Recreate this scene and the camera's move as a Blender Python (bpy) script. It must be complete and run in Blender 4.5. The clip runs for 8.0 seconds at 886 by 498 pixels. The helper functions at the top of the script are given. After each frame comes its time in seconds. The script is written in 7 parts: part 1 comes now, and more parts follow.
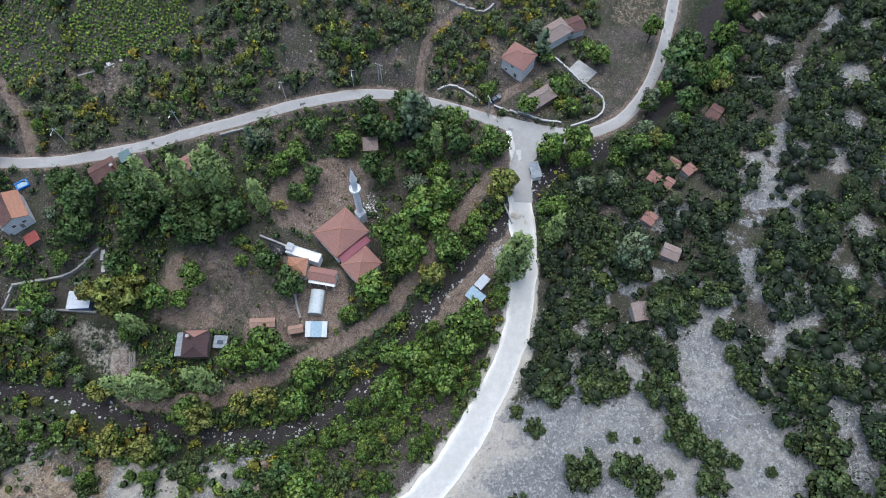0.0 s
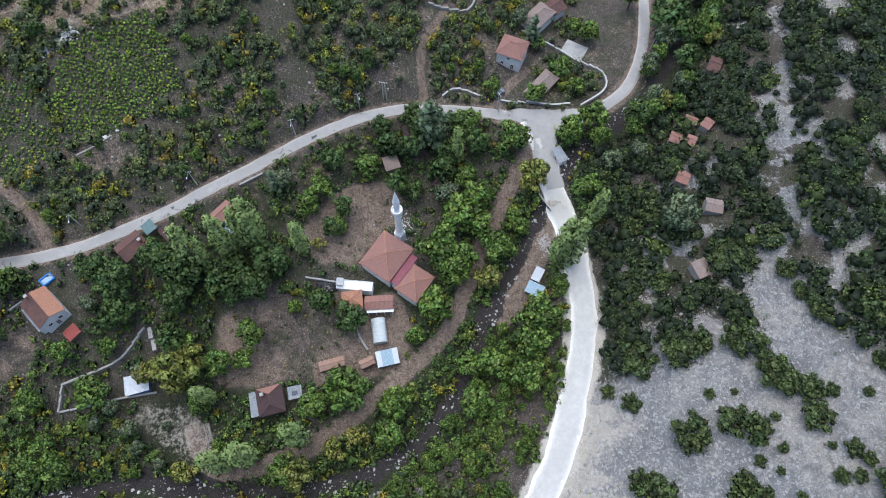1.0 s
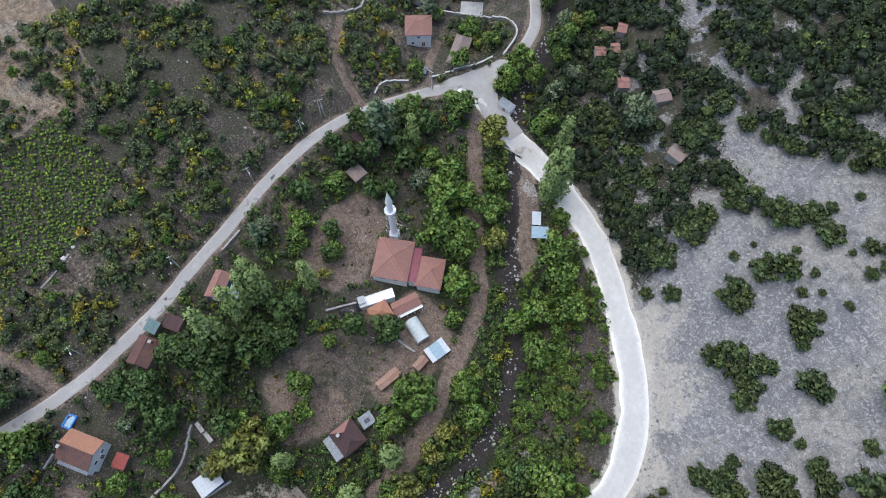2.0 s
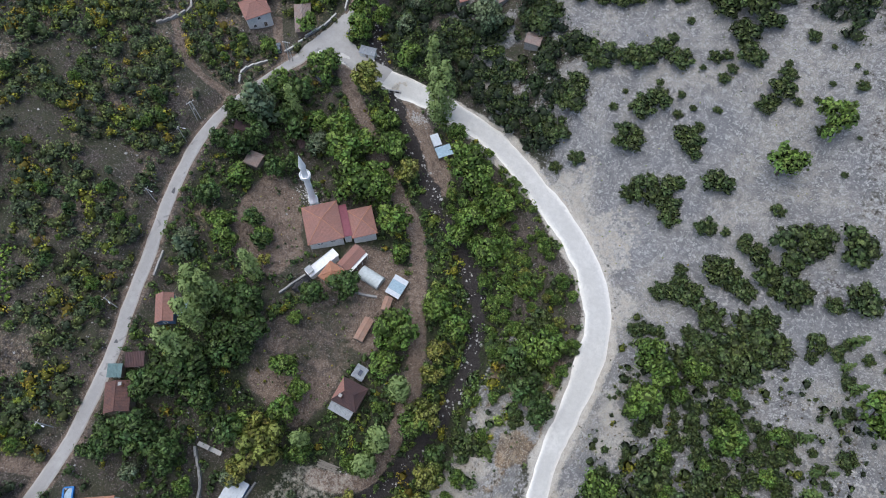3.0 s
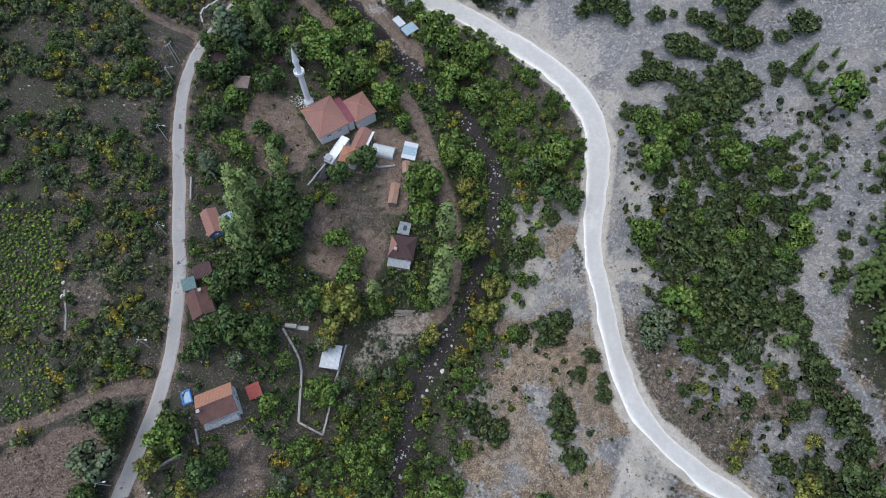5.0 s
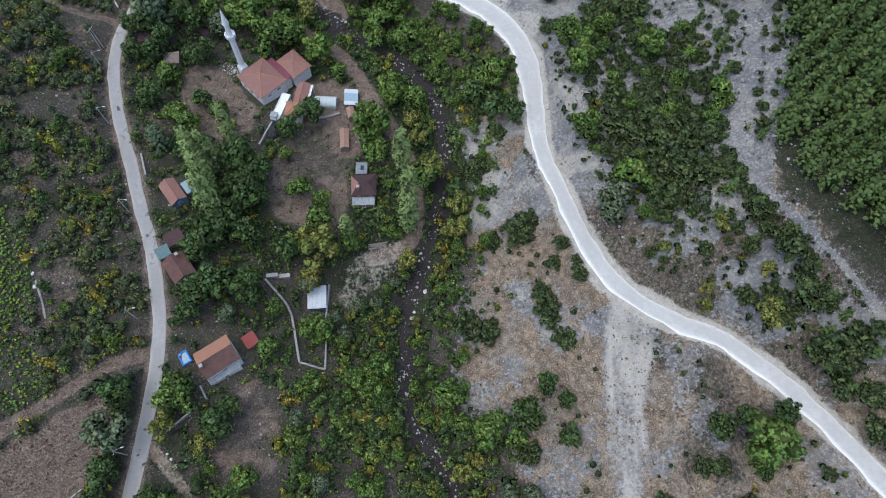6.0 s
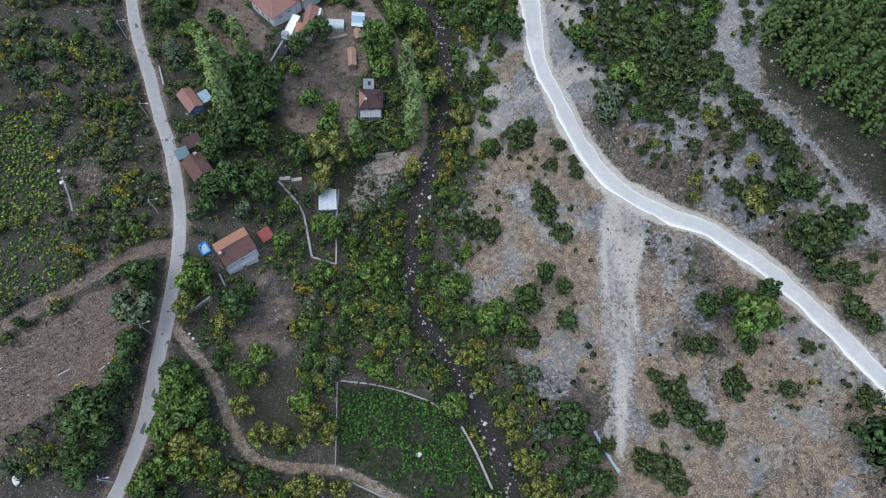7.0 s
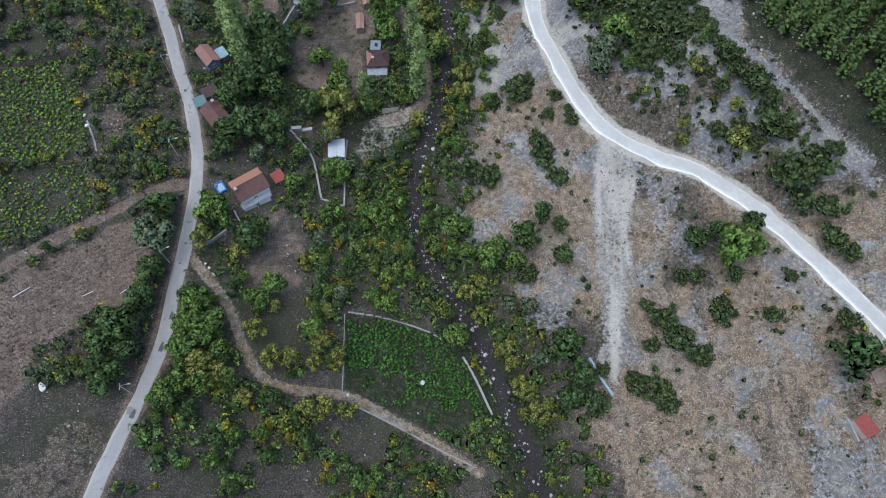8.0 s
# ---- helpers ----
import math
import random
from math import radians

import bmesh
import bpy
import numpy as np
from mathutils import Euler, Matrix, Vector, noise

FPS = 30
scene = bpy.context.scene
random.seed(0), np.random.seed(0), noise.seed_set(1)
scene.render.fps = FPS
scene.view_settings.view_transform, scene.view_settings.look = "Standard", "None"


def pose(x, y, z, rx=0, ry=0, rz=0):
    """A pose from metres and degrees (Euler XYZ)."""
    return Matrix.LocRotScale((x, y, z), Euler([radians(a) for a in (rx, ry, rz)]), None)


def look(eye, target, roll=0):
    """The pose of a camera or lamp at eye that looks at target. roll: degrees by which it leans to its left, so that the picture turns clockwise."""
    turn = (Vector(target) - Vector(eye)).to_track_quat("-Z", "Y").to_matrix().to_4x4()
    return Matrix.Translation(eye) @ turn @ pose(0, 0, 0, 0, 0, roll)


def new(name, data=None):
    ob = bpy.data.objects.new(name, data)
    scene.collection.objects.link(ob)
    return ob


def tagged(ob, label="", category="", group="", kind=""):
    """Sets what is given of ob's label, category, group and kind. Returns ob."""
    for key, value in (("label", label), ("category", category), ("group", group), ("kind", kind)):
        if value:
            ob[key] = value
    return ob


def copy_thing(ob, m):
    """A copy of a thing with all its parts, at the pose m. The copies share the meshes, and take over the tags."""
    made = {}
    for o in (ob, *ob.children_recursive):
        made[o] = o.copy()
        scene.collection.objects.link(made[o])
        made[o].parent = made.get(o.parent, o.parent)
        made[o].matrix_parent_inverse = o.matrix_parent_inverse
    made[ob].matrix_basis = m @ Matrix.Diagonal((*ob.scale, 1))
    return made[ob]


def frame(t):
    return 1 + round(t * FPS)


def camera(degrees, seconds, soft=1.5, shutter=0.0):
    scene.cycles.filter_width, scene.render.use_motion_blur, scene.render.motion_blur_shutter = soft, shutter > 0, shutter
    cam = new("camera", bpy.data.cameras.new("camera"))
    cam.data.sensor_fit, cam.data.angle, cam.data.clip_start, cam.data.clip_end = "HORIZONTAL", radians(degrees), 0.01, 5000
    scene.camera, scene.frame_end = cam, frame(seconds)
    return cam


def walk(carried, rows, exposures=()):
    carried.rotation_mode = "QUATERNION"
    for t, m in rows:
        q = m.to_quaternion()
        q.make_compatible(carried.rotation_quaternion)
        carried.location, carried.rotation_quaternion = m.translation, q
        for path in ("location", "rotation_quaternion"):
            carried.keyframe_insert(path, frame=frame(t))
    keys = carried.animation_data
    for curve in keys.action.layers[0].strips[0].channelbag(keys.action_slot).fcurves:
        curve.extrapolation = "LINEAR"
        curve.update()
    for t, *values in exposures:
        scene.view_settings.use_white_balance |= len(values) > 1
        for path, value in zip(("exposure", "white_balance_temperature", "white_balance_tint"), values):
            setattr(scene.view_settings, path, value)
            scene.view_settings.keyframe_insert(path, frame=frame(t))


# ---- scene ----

# ---- camera and its flight ----
cam = camera(67.3, 8.0, soft=1.0)
PATH = [
    (0, (81.717, 30.339, 180.426), (80.941, 30.34, 178.583), 2.5),
    (0.5, (79.274, 16.108, 180.477), (78.505, 16.192, 178.633), 2.1),
    (1, (76.885, 1.671, 180.606), (76.128, 1.832, 178.762), 1.1),
    (1.2, (75.865, -4.076, 180.647), (75.122, -3.86, 178.803), 0.8),
    (2.3, (70.119, -35.313, 180.079), (69.544, -34.791, 178.236), -0.6),
    (2.5, (70.103, -40.774, 180.018), (69.59, -40.187, 178.176), 0.9),
    (3, (72.642, -54.188, 180.133), (72.277, -53.495, 178.293), 3.4),
    (3.5, (75.995, -67.998, 180.303), (75.663, -67.295, 178.46), 3.6),
    (4, (77.969, -82.23, 180.467), (77.665, -81.522, 178.622), 3.7),
    (4.2, (77.213, -87.6, 180.466), (76.922, -86.891, 178.619), 2.3),
    (5.3, (63.995, -114.065, 178.908), (63.873, -113.29, 177.069), -1.3),
    (5.5, (61.985, -119.073, 178.803), (61.924, -118.289, 176.964), 0.2),
    (6, (58.491, -132.472, 178.66), (58.523, -131.683, 176.822), 2.7),
    (6.5, (56.644, -146.681, 178.282), (56.688, -145.893, 176.444), 3.5),
    (7, (55.845, -161.258, 178.09), (55.893, -160.483, 176.246), 3.8),
    (7.5, (55.557, -175.342, 178.032), (55.606, -174.574, 176.186), 3.9),
    (8, (55.243, -187.74, 177.554), (55.289, -186.897, 175.741), 3.6),
]
walk(cam, [(t, look(eye, target, roll)) for t, eye, target, roll in PATH], [(0.0, 0.84, 5950, 6), (1.2, 0.86, 6050, 7), (2.6, 0.66, 6150, 8), (4.0, 0.55, 6200, 8), (5.5, 0.54, 5960, 7), (8.0, 0.58, 5800, 5)])

# ---- sky and sun: a late, soft, overcast light ----
world = bpy.data.worlds.new("world")
scene.world = world
world.use_nodes = True
wn = world.node_tree.nodes
sky = wn.new("ShaderNodeTexSky")
sky.sky_type, sky.sun_disc = "NISHITA", False
sky.sun_elevation, sky.sun_rotation = radians(74), radians(255)
sky.air_density, sky.dust_density, sky.ozone_density = 1.0, 2.5, 1.0
world.node_tree.links.new(sky.outputs[0], wn["Background"].inputs[0])
wn["Background"].inputs[1].default_value = 0.12
sun_data = bpy.data.lights.new("sun", "SUN")
sun_data.energy, sun_data.angle, sun_data.color = 1.2, radians(70), (1.0, 0.97, 0.93)
sun = new("sun", sun_data)
sun.matrix_world = look((0, 0, 0), (0.27, 0.08, -1.0))

# ---- lie of the land ----
def polyline_near(x, y, line, extend=False):
    """Distance to a polyline, side (left of its way is plus) and length along it."""
    x, y = np.asarray(x, float), np.asarray(y, float)
    best, side, along = np.full(x.shape, 1e9), np.zeros(x.shape), np.zeros(x.shape)
    done, last = 0.0, len(line) - 2
    for i in range(len(line) - 1):
        a, d = line[i], line[i + 1] - line[i]
        size = math.hypot(*d)
        t = np.clip(((x - a[0]) * d[0] + (y - a[1]) * d[1]) / size**2, -9 if extend and i == 0 else 0, 9 if extend and i == last else 1)
        qx, qy = x - a[0] - t * d[0], y - a[1] - t * d[1]
        q = np.hypot(qx, qy)
        m = q < best
        best = np.where(m, q, best)
        side = np.where(m, np.sign(d[0] * (y - a[1]) - d[1] * (x - a[0])), side)
        along = np.where(m, done + t * size, along)
        done += size
    return best, side, along, done


def smooth_line(points, step=2.0):
    """A Catmull-Rom curve through points, in even steps."""
    p = [Vector((*q, 0)) for q in points]
    p = [2 * p[0] - p[1], *p, 2 * p[-1] - p[-2]]
    out = []
    for i in range(1, len(p) - 2):
        n = max(2, int((p[i + 1] - p[i]).length / step))
        for k in range(n):
            t = k / n
            v = 0.5 * (2 * p[i] + (p[i + 1] - p[i - 1]) * t + (2 * p[i - 1] - 5 * p[i] + 4 * p[i + 1] - p[i + 2]) * t * t
                       + (3 * p[i] - p[i - 1] - 3 * p[i + 1] + p[i + 2]) * t**3)
            out.append((v.x, v.y))
    out.append((p[-2].x, p[-2].y))
    return np.array(out)


def smoothstep(a, b, v):
    t = np.clip((v - a) / (b - a), 0, 1)
    return t * t * (3 - 2 * t)


def value_noise(x, y, seed=0):
    """Smooth lattice noise, 0 to 1."""
    xi, yi = np.floor(x).astype(np.int64), np.floor(y).astype(np.int64)
    fx, fy = x - xi, y - yi
    fx, fy = fx * fx * (3 - 2 * fx), fy * fy * (3 - 2 * fy)

    def rnd(a, b):
        h = (a * 374761393 + b * 668265263 + seed * 974711) & 0x7FFFFFFF
        h = ((h ^ (h >> 13)) * 1274126177) & 0x7FFFFFFF
        return ((h ^ (h >> 16)) & 0xFFFF) / 65535.0

    top = rnd(xi, yi + 1) * (1 - fx) + rnd(xi + 1, yi + 1) * fx
    low = rnd(xi, yi) * (1 - fx) + rnd(xi + 1, yi) * fx
    return low * (1 - fy) + top * fy


def fbm(x, y, size, octaves=4, seed=0):
    out, amp, tot = 0.0, 1.0, 0.0
    x, y = np.asarray(x, float), np.asarray(y, float)
    for o in range(octaves):
        out = out + amp * value_noise(x / size + 17.3 * o, y / size - 9.1 * o, seed + o)
        tot, amp, size = tot + amp, amp * 0.5, size * 0.5
    return out / tot


VALLEY = 1.2 * np.array([(-110, 120), (-62, 86), (-22, 54), (6, 36), (32, 18), (46, 0), (48, -32), (45, -62), (50, -80), (59, -112), (69, -140), (82, -180)], float)
SLOPES = [1.336, -9.932, -3.838, 0.278, 0.198, 0.144, 0.126, -0.404, -0.056, -0.104, 0.477, -0.59, 0.178, 0.302, -0.086, -0.162, 0.37, -0.004, 0.546, -0.541, 0.133, -0.284, 0.146, 0.468, -0.063, 0.198, 0.009]
KNOLLS = [(120.0, -48.0, 31.0, 6.06), (36.0, -168.0, 31.0, -7.6), (-24.0, -12.0, 31.0, -5.57), (96.0, 60.0, 48.0, -4.11), (-24.0, 48.0, 19.0, 5.5), (132.0, -108.0, 31.0, -2.75), (156.0, -36.0, 31.0, 3.75), (0.0, -84.0, 31.0, 2.8), (36.0, -108.0, 19.0, 2.95), (0.0, -12.0, 31.0, -2.36), (48.0, -72.0, 19.0, -2.22), (0.0, -168.0, 48.0, -2.0), (96.0, -24.0, 19.0, 2.33), (168.0, -132.0, 31.0, -1.89), (-72.0, 108.0, 31.0, -2.12), (-36.0, 96.0, 19.0, 2.14), (48.0, 36.0, 19.0, -2.14), (72.0, 12.0, 19.0, 1.8)]
CREEK = smooth_line([(-150, 160), (-90, 122), (-55, 108), (-34, 90), (-25, 75), (-16, 61), (-3, 49), (8, 40), (20, 31), (33, 21), (44, 14), (53, 4), (59, -6), (61.5, -20), (60.5, -35), (57.7, -53), (52.5, -68), (51, -80), (51, -95), (54, -106), (59, -113), (67.4, -127), (73, -137), (79, -152), (85, -168), (96, -200)])
ROAD_WEST = smooth_line([(-150, 125), (-110, 112), (-70.4, 101.2), (-53, 94.5), (-40.2, 86.5), (-33.5, 77.8), (-30.5, 66), (-31.5, 52), (-38, 39), (-41.9, 22), (-42.6, 11), (-40.6, -3), (-35.5, -19), (-28.8, -35.2), (-23.6, -49), (-19.3, -58.5), (-14.9, -72.5), (-12.3, -83), (-11.3, -96), (-11.7, -110), (-12.2, -124), (-12.4, -135), (-13.6, -145.5), (-16, -157), (-18.1, -168), (-20, -185), (-24, -215)])
ROAD_EAST = smooth_line([(-31.5, 52), (-20.8, 53), (-11, 52), (0, 53.3), (13, 53.6), (29, 52), (42.5, 47.5), (54, 42), (67.5, 34), (77, 25.5), (83.3, 17.2), (87.4, 7), (88.8, -6), (89.2, -18), (90.2, -30), (94.3, -43), (98.9, -56.6), (104.5, -68.5), (111.5, -76.2), (120.6, -82), (131, -86.6), (140, -93.6), (147.8, -101.2), (158.2, -114), (166.1, -124.5), (172, -133), (182, -148), (198, -175)])
TRACK_MOSQUE = smooth_line([(-22, 49), (-17, 45), (-11, 40.2), (-3.5, 34.5), (7.5, 26.8), (18, 20.5), (28, 13.2), (35.3, 2.5), (41.2, -7.5), (47, -17.5), (51, -27), (53.3, -38.4), (53, -50), (48.5, -55.5), (41, -58)])
TRACK_SHED = smooth_line([(1.9, 50), (6, 46.5), (10.7, 43.5), (16, 40.5), (21.1, 36.4), (26.3, 30)])
FOOTPATH = smooth_line([(-10.5, -112), (-6, -117), (1.3, -125.6), (6.8, -137.4), (13.1, -145.2), (22.9, -146.8), (34.6, -147.6), (47, -153.4), (59.5, -160), (70, -167)])
HILL_TRACK = smooth_line([(151, 30), (149, 2), (146.4, -12), (143.6, -22), (138.4, -34), (139.8, -44.4), (144.0, -54), (149.2, -61.6), (155, -68.2), (160, -75), (165, -85), (172, -98)])


def land(x, y):
    """Height of the bare valley before anything was cut into it."""
    x, y = np.clip(np.asarray(x, float), -130, 215), np.clip(np.asarray(y, float), -205, 185)
    d, side, s, full = polyline_near(x, y, VALLEY, True)
    d, s = d * side, (s / full - 0.5) * 2
    cols = [np.ones_like(d), s, s * s]
    for way in (1, -1):
        for knot in (7, 26, 54, 96):
            f = 6.0 * np.logaddexp(0, (way * d - knot) / 6.0)
            cols += [f, f * s, f * s * s]
    h = sum(c * k for c, k in zip(SLOPES, cols)) - 0.3
    for kx, ky, size, high in KNOLLS:
        h = h + high * np.exp(-((x - kx) ** 2 + (y - ky) ** 2) / size**2)
    return h


def profile(line, window=14):
    h = land(line[:, 0], line[:, 1])
    pad = np.pad(h, window, mode="edge")
    return np.convolve(pad, np.ones(2 * window + 1) / (2 * window + 1), "valid")


class Way:
    """A road or track laid into the slope."""

    def __init__(self, line, half, shoulder, window=8):
        self.line, self.half, self.shoulder = line, half, shoulder
        self.height = profile(line, window)
        self.lengths = np.r_[0, np.cumsum(np.hypot(*np.diff(line, axis=0).T))]

    def near(self, x, y):
        d, side, s, _ = polyline_near(x, y, self.line)
        return d, side, s, np.interp(s, self.lengths, self.height)


WAYS = {
    "west": Way(ROAD_WEST, 2.1, 4.0),
    "east": Way(ROAD_EAST, 3.6, 5.0),
    "mosque": Way(TRACK_MOSQUE, 1.8, 3.0),
    "shed": Way(TRACK_SHED, 2.3, 3.0),
    "foot": Way(FOOTPATH, 0.9, 2.0, 4),
    "hill": Way(HILL_TRACK, 1.2, 2.0, 4),
}
CREEK_WAY = Way(CREEK, 2.0, 5.0)


def ground(x, y, rough=True):
    """Height of the finished ground."""
    x, y = np.asarray(x, float), np.asarray(y, float)
    h = land(x, y)
    far = np.maximum(0, np.maximum(np.maximum(-130 - x, x - 215), np.maximum(-205 - y, y - 185)))
    h = h + 0.28 * far * (1 - np.exp(-far / 60)) * np.exp(-far / 900)
    bumps = (fbm(x, y, 9.0, 4, 3) - 0.5) * 1.5 + (fbm(x, y, 2.2, 3, 8) - 0.5) * 0.5 if rough else 0.0
    keep = 1.0
    d, _, _, z = CREEK_WAY.near(x, y)
    cut = 1 - smoothstep(1.6, 6.5, d + 2.0 * (fbm(x, y, 7, 2, 5) - 0.5))
    h = h - 1.5 * cut
    for way in WAYS.values():
        d, _, _, z = way.near(x, y)
        w = 1 - smoothstep(way.half + 1.2, way.half + way.shoulder + 0.6, d)
        h, keep = h * (1 - w) + z * w, keep * (1 - 0.9 * w)
    return h + bumps * keep


def ground_at(x, y):
    return float(ground(np.array([x]), np.array([y]))[0])


def inside(x, y, poly):
    """Whether points lie in a polygon."""
    hit = np.zeros(np.shape(x), bool)
    for (x0, y0), (x1, y1) in zip(poly, [*poly[1:], poly[0]]):
        with np.errstate(divide="ignore", invalid="ignore"):
            hit ^= ((y0 > y) != (y1 > y)) & (x < (x1 - x0) * (y - y0) / (y1 - y0 + 1e-12) + x0)
    return hit

# ---- materials ----
class Nodes:
    """Short hand for building a node material."""

    def __init__(self, name):
        self.mat = bpy.data.materials.new(name)
        self.mat.use_nodes = True
        self.tree = self.mat.node_tree
        self.bsdf = self.tree.nodes["Principled BSDF"]
        self.bsdf.inputs["Specular IOR Level"].default_value = 0.25
        self.coord = self.tree.nodes.new("ShaderNodeTexCoord")

    def node(self, kind, **sockets):
        n = self.tree.nodes.new(kind)
        for key, value in sockets.items():
            self.put(n.inputs[key.replace("_", " ")], value)
        return n

    def put(self, socket, value):
        if isinstance(value, bpy.types.NodeSocket):
            self.tree.links.new(value, socket)
        elif isinstance(value, (tuple, list)) and len(value) == 3 and socket.type == "RGBA":
            socket.default_value = (*value, 1)
        else:
            socket.default_value = value

    def noise(self, scale, detail=4, rough=0.55, where=None, distort=0.0):
        return self.node("ShaderNodeTexNoise", Vector=where or self.coord.outputs["Object"], Scale=scale, Detail=detail, Roughness=rough, Distortion=distort).outputs["Fac"]

    def ramp(self, fac, low, high):
        """0 below low, 1 above high."""
        n = self.node("ShaderNodeMapRange", Value=fac)
        n.inputs["From Min"].default_value, n.inputs["From Max"].default_value = low, high
        return n.outputs[0]

    def math(self, op, a, b=0.5, c=0.0):
        n = self.tree.nodes.new("ShaderNodeMath")
        n.operation = op
        self.put(n.inputs[0], a)
        self.put(n.inputs[1], b)
        n.inputs[2].default_value = c
        n.use_clamp = op in ("MULTIPLY", "ADD", "SUBTRACT")
        return n.outputs[0]

    def mix(self, fac, a, b, kind="MIX"):
        n = self.tree.nodes.new("ShaderNodeMix")
        n.data_type, n.blend_type = "RGBA", kind
        self.put(n.inputs[0], fac)
        self.put(n.inputs[6], a)
        self.put(n.inputs[7], b)
        return n.outputs[2]

    def bump(self, height, strength=0.5, distance=0.05):
        n = self.node("ShaderNodeBump", Height=height, Strength=strength, Distance=distance)
        self.tree.links.new(n.outputs[0], self.bsdf.inputs["Normal"])

    def done(self, color, rough=0.9, metal=0.0):
        self.put(self.bsdf.inputs["Base Color"], color)
        self.put(self.bsdf.inputs["Roughness"], rough)
        self.bsdf.inputs["Metallic"].default_value = metal
        return self.mat


def plain(name, color, rough=0.8, metal=0.0, vary=0.25, size=1.5, dark=None):
    """Paint, plaster, metal or wood with patchy tone and fine grain."""
    n = Nodes(name)
    big, fine = n.noise(size, 5), n.noise(size * 14, 3)
    dirt = dark or tuple(c * 0.55 for c in color)
    tone = n.mix(n.math("MULTIPLY", n.ramp(big, 0.42, 0.72), vary * 2.2), color, dirt)
    tone = n.mix(n.math("MULTIPLY", n.ramp(fine, 0.45, 0.75), vary), tone, tuple(min(1, c * 1.25) for c in color))
    n.bump(fine, 0.25, 0.02)
    return n.done(tone, rough, metal)


def roof_tiles(name, color, old, wear=0.5, pitch=0.36):
    """Clay tiles: courses and rolls in relief, weathered patches, darker single tiles."""
    n = Nodes(name)
    wave_a = n.node("ShaderNodeTexWave", Vector=n.coord.outputs["UV"], Scale=0.314 / pitch, Distortion=0.6, Detail=1.0)
    wave_a.wave_type, wave_a.bands_direction, wave_a.wave_profile = "BANDS", "X", "SIN"
    wave_b = n.node("ShaderNodeTexWave", Vector=n.coord.outputs["UV"], Scale=0.26 / pitch, Distortion=0.5, Detail=1.0)
    wave_b.wave_type, wave_b.bands_direction, wave_b.wave_profile = "BANDS", "Y", "SAW"
    big, mid, fine = n.noise(0.55, 5, 0.62), n.noise(2.4, 4), n.noise(9.0, 3)
    tone = n.mix(n.ramp(mid, 0.35, 0.7), color, tuple(c * 0.72 for c in color))
    tone = n.mix(n.math("MULTIPLY", n.ramp(big, 0.38, 0.66), wear), tone, old)
    tone = n.mix(n.math("MULTIPLY", n.ramp(fine, 0.55, 0.78), 0.45), tone, tuple(min(1, c * 1.5 + 0.03) for c in color))
    tone = n.mix(n.math("MULTIPLY", wave_a.outputs["Fac"], 0.35), tone, tuple(c * 0.45 for c in old))
    n.bump(n.math("ADD", n.math("MULTIPLY", wave_a.outputs["Fac"], 0.5), n.math("MULTIPLY", wave_b.outputs["Fac"], 0.5)), 0.8, 0.06)
    return n.done(tone, 0.85)


def foliage(name, greens, dry=(0.10, 0.085, 0.05), dryness=0.15, shine=0.28, tinted=True, gaps=0.40):
    """Leaves: hue differs from plant to plant, from spray to spray and leaf to leaf; sprays are broken up by gaps between their leaves."""
    n = Nodes(name)
    info = n.tree.nodes.new("ShaderNodeObjectInfo")
    geo = n.tree.nodes.new("ShaderNodeNewGeometry")
    tint = n.node("ShaderNodeAttribute")
    tint.attribute_name = "tint"
    where = geo.outputs["Position"]
    a, b, c = greens
    tone = n.mix(info.outputs["Random"], a, b)
    tone = n.mix(n.math("MULTIPLY", geo.outputs["Random Per Island"], 0.38), tone, c)
    tone = n.mix(n.math("MULTIPLY", n.ramp(n.noise(0.45, 3, where=where), 0.45, 0.7), 0.35), tone, tuple(v * 0.6 for v in a))
    leaf = n.noise(4.5, 3, 0.7, where=where)
    tone = n.mix(n.math("MULTIPLY", n.ramp(leaf, 0.50, 0.38), 0.4), tone, tuple(v * 0.5 for v in a))
    tone = n.mix(n.math("MULTIPLY", n.ramp(leaf, 0.54, 0.70), 0.45), tone, tuple(min(1, v * 1.4) for v in c))
    tone = n.mix(n.math("MULTIPLY", n.ramp(n.noise(1.1, 3, where=where), 0.60, 0.78), dryness * 2), tone, dry)
    if tinted:
        tone = n.mix(1.0, tone, tint.outputs["Color"], "MULTIPLY")
    n.put(n.bsdf.inputs["Base Color"], tone)
    n.bsdf.inputs["Roughness"].default_value = 0.62
    n.bsdf.inputs["Specular IOR Level"].default_value = shine
    light = n.node("ShaderNodeBsdfTranslucent", Color=tone)
    both = n.tree.nodes.new("ShaderNodeMixShader")
    both.inputs[0].default_value = 0.16
    n.tree.links.new(n.bsdf.outputs[0], both.inputs[1])
    n.tree.links.new(light.outputs[0], both.inputs[2])
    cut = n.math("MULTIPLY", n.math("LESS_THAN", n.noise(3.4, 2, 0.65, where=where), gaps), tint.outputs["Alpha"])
    hole = n.tree.nodes.new("ShaderNodeBsdfTransparent")
    out = n.tree.nodes.new("ShaderNodeMixShader")
    n.put(out.inputs[0], cut)
    n.tree.links.new(both.outputs[0], out.inputs[1])
    n.tree.links.new(hole.outputs[0], out.inputs[2])
    n.tree.links.new(out.outputs[0], n.tree.nodes["Material Output"].inputs["Surface"])
    return n.mat


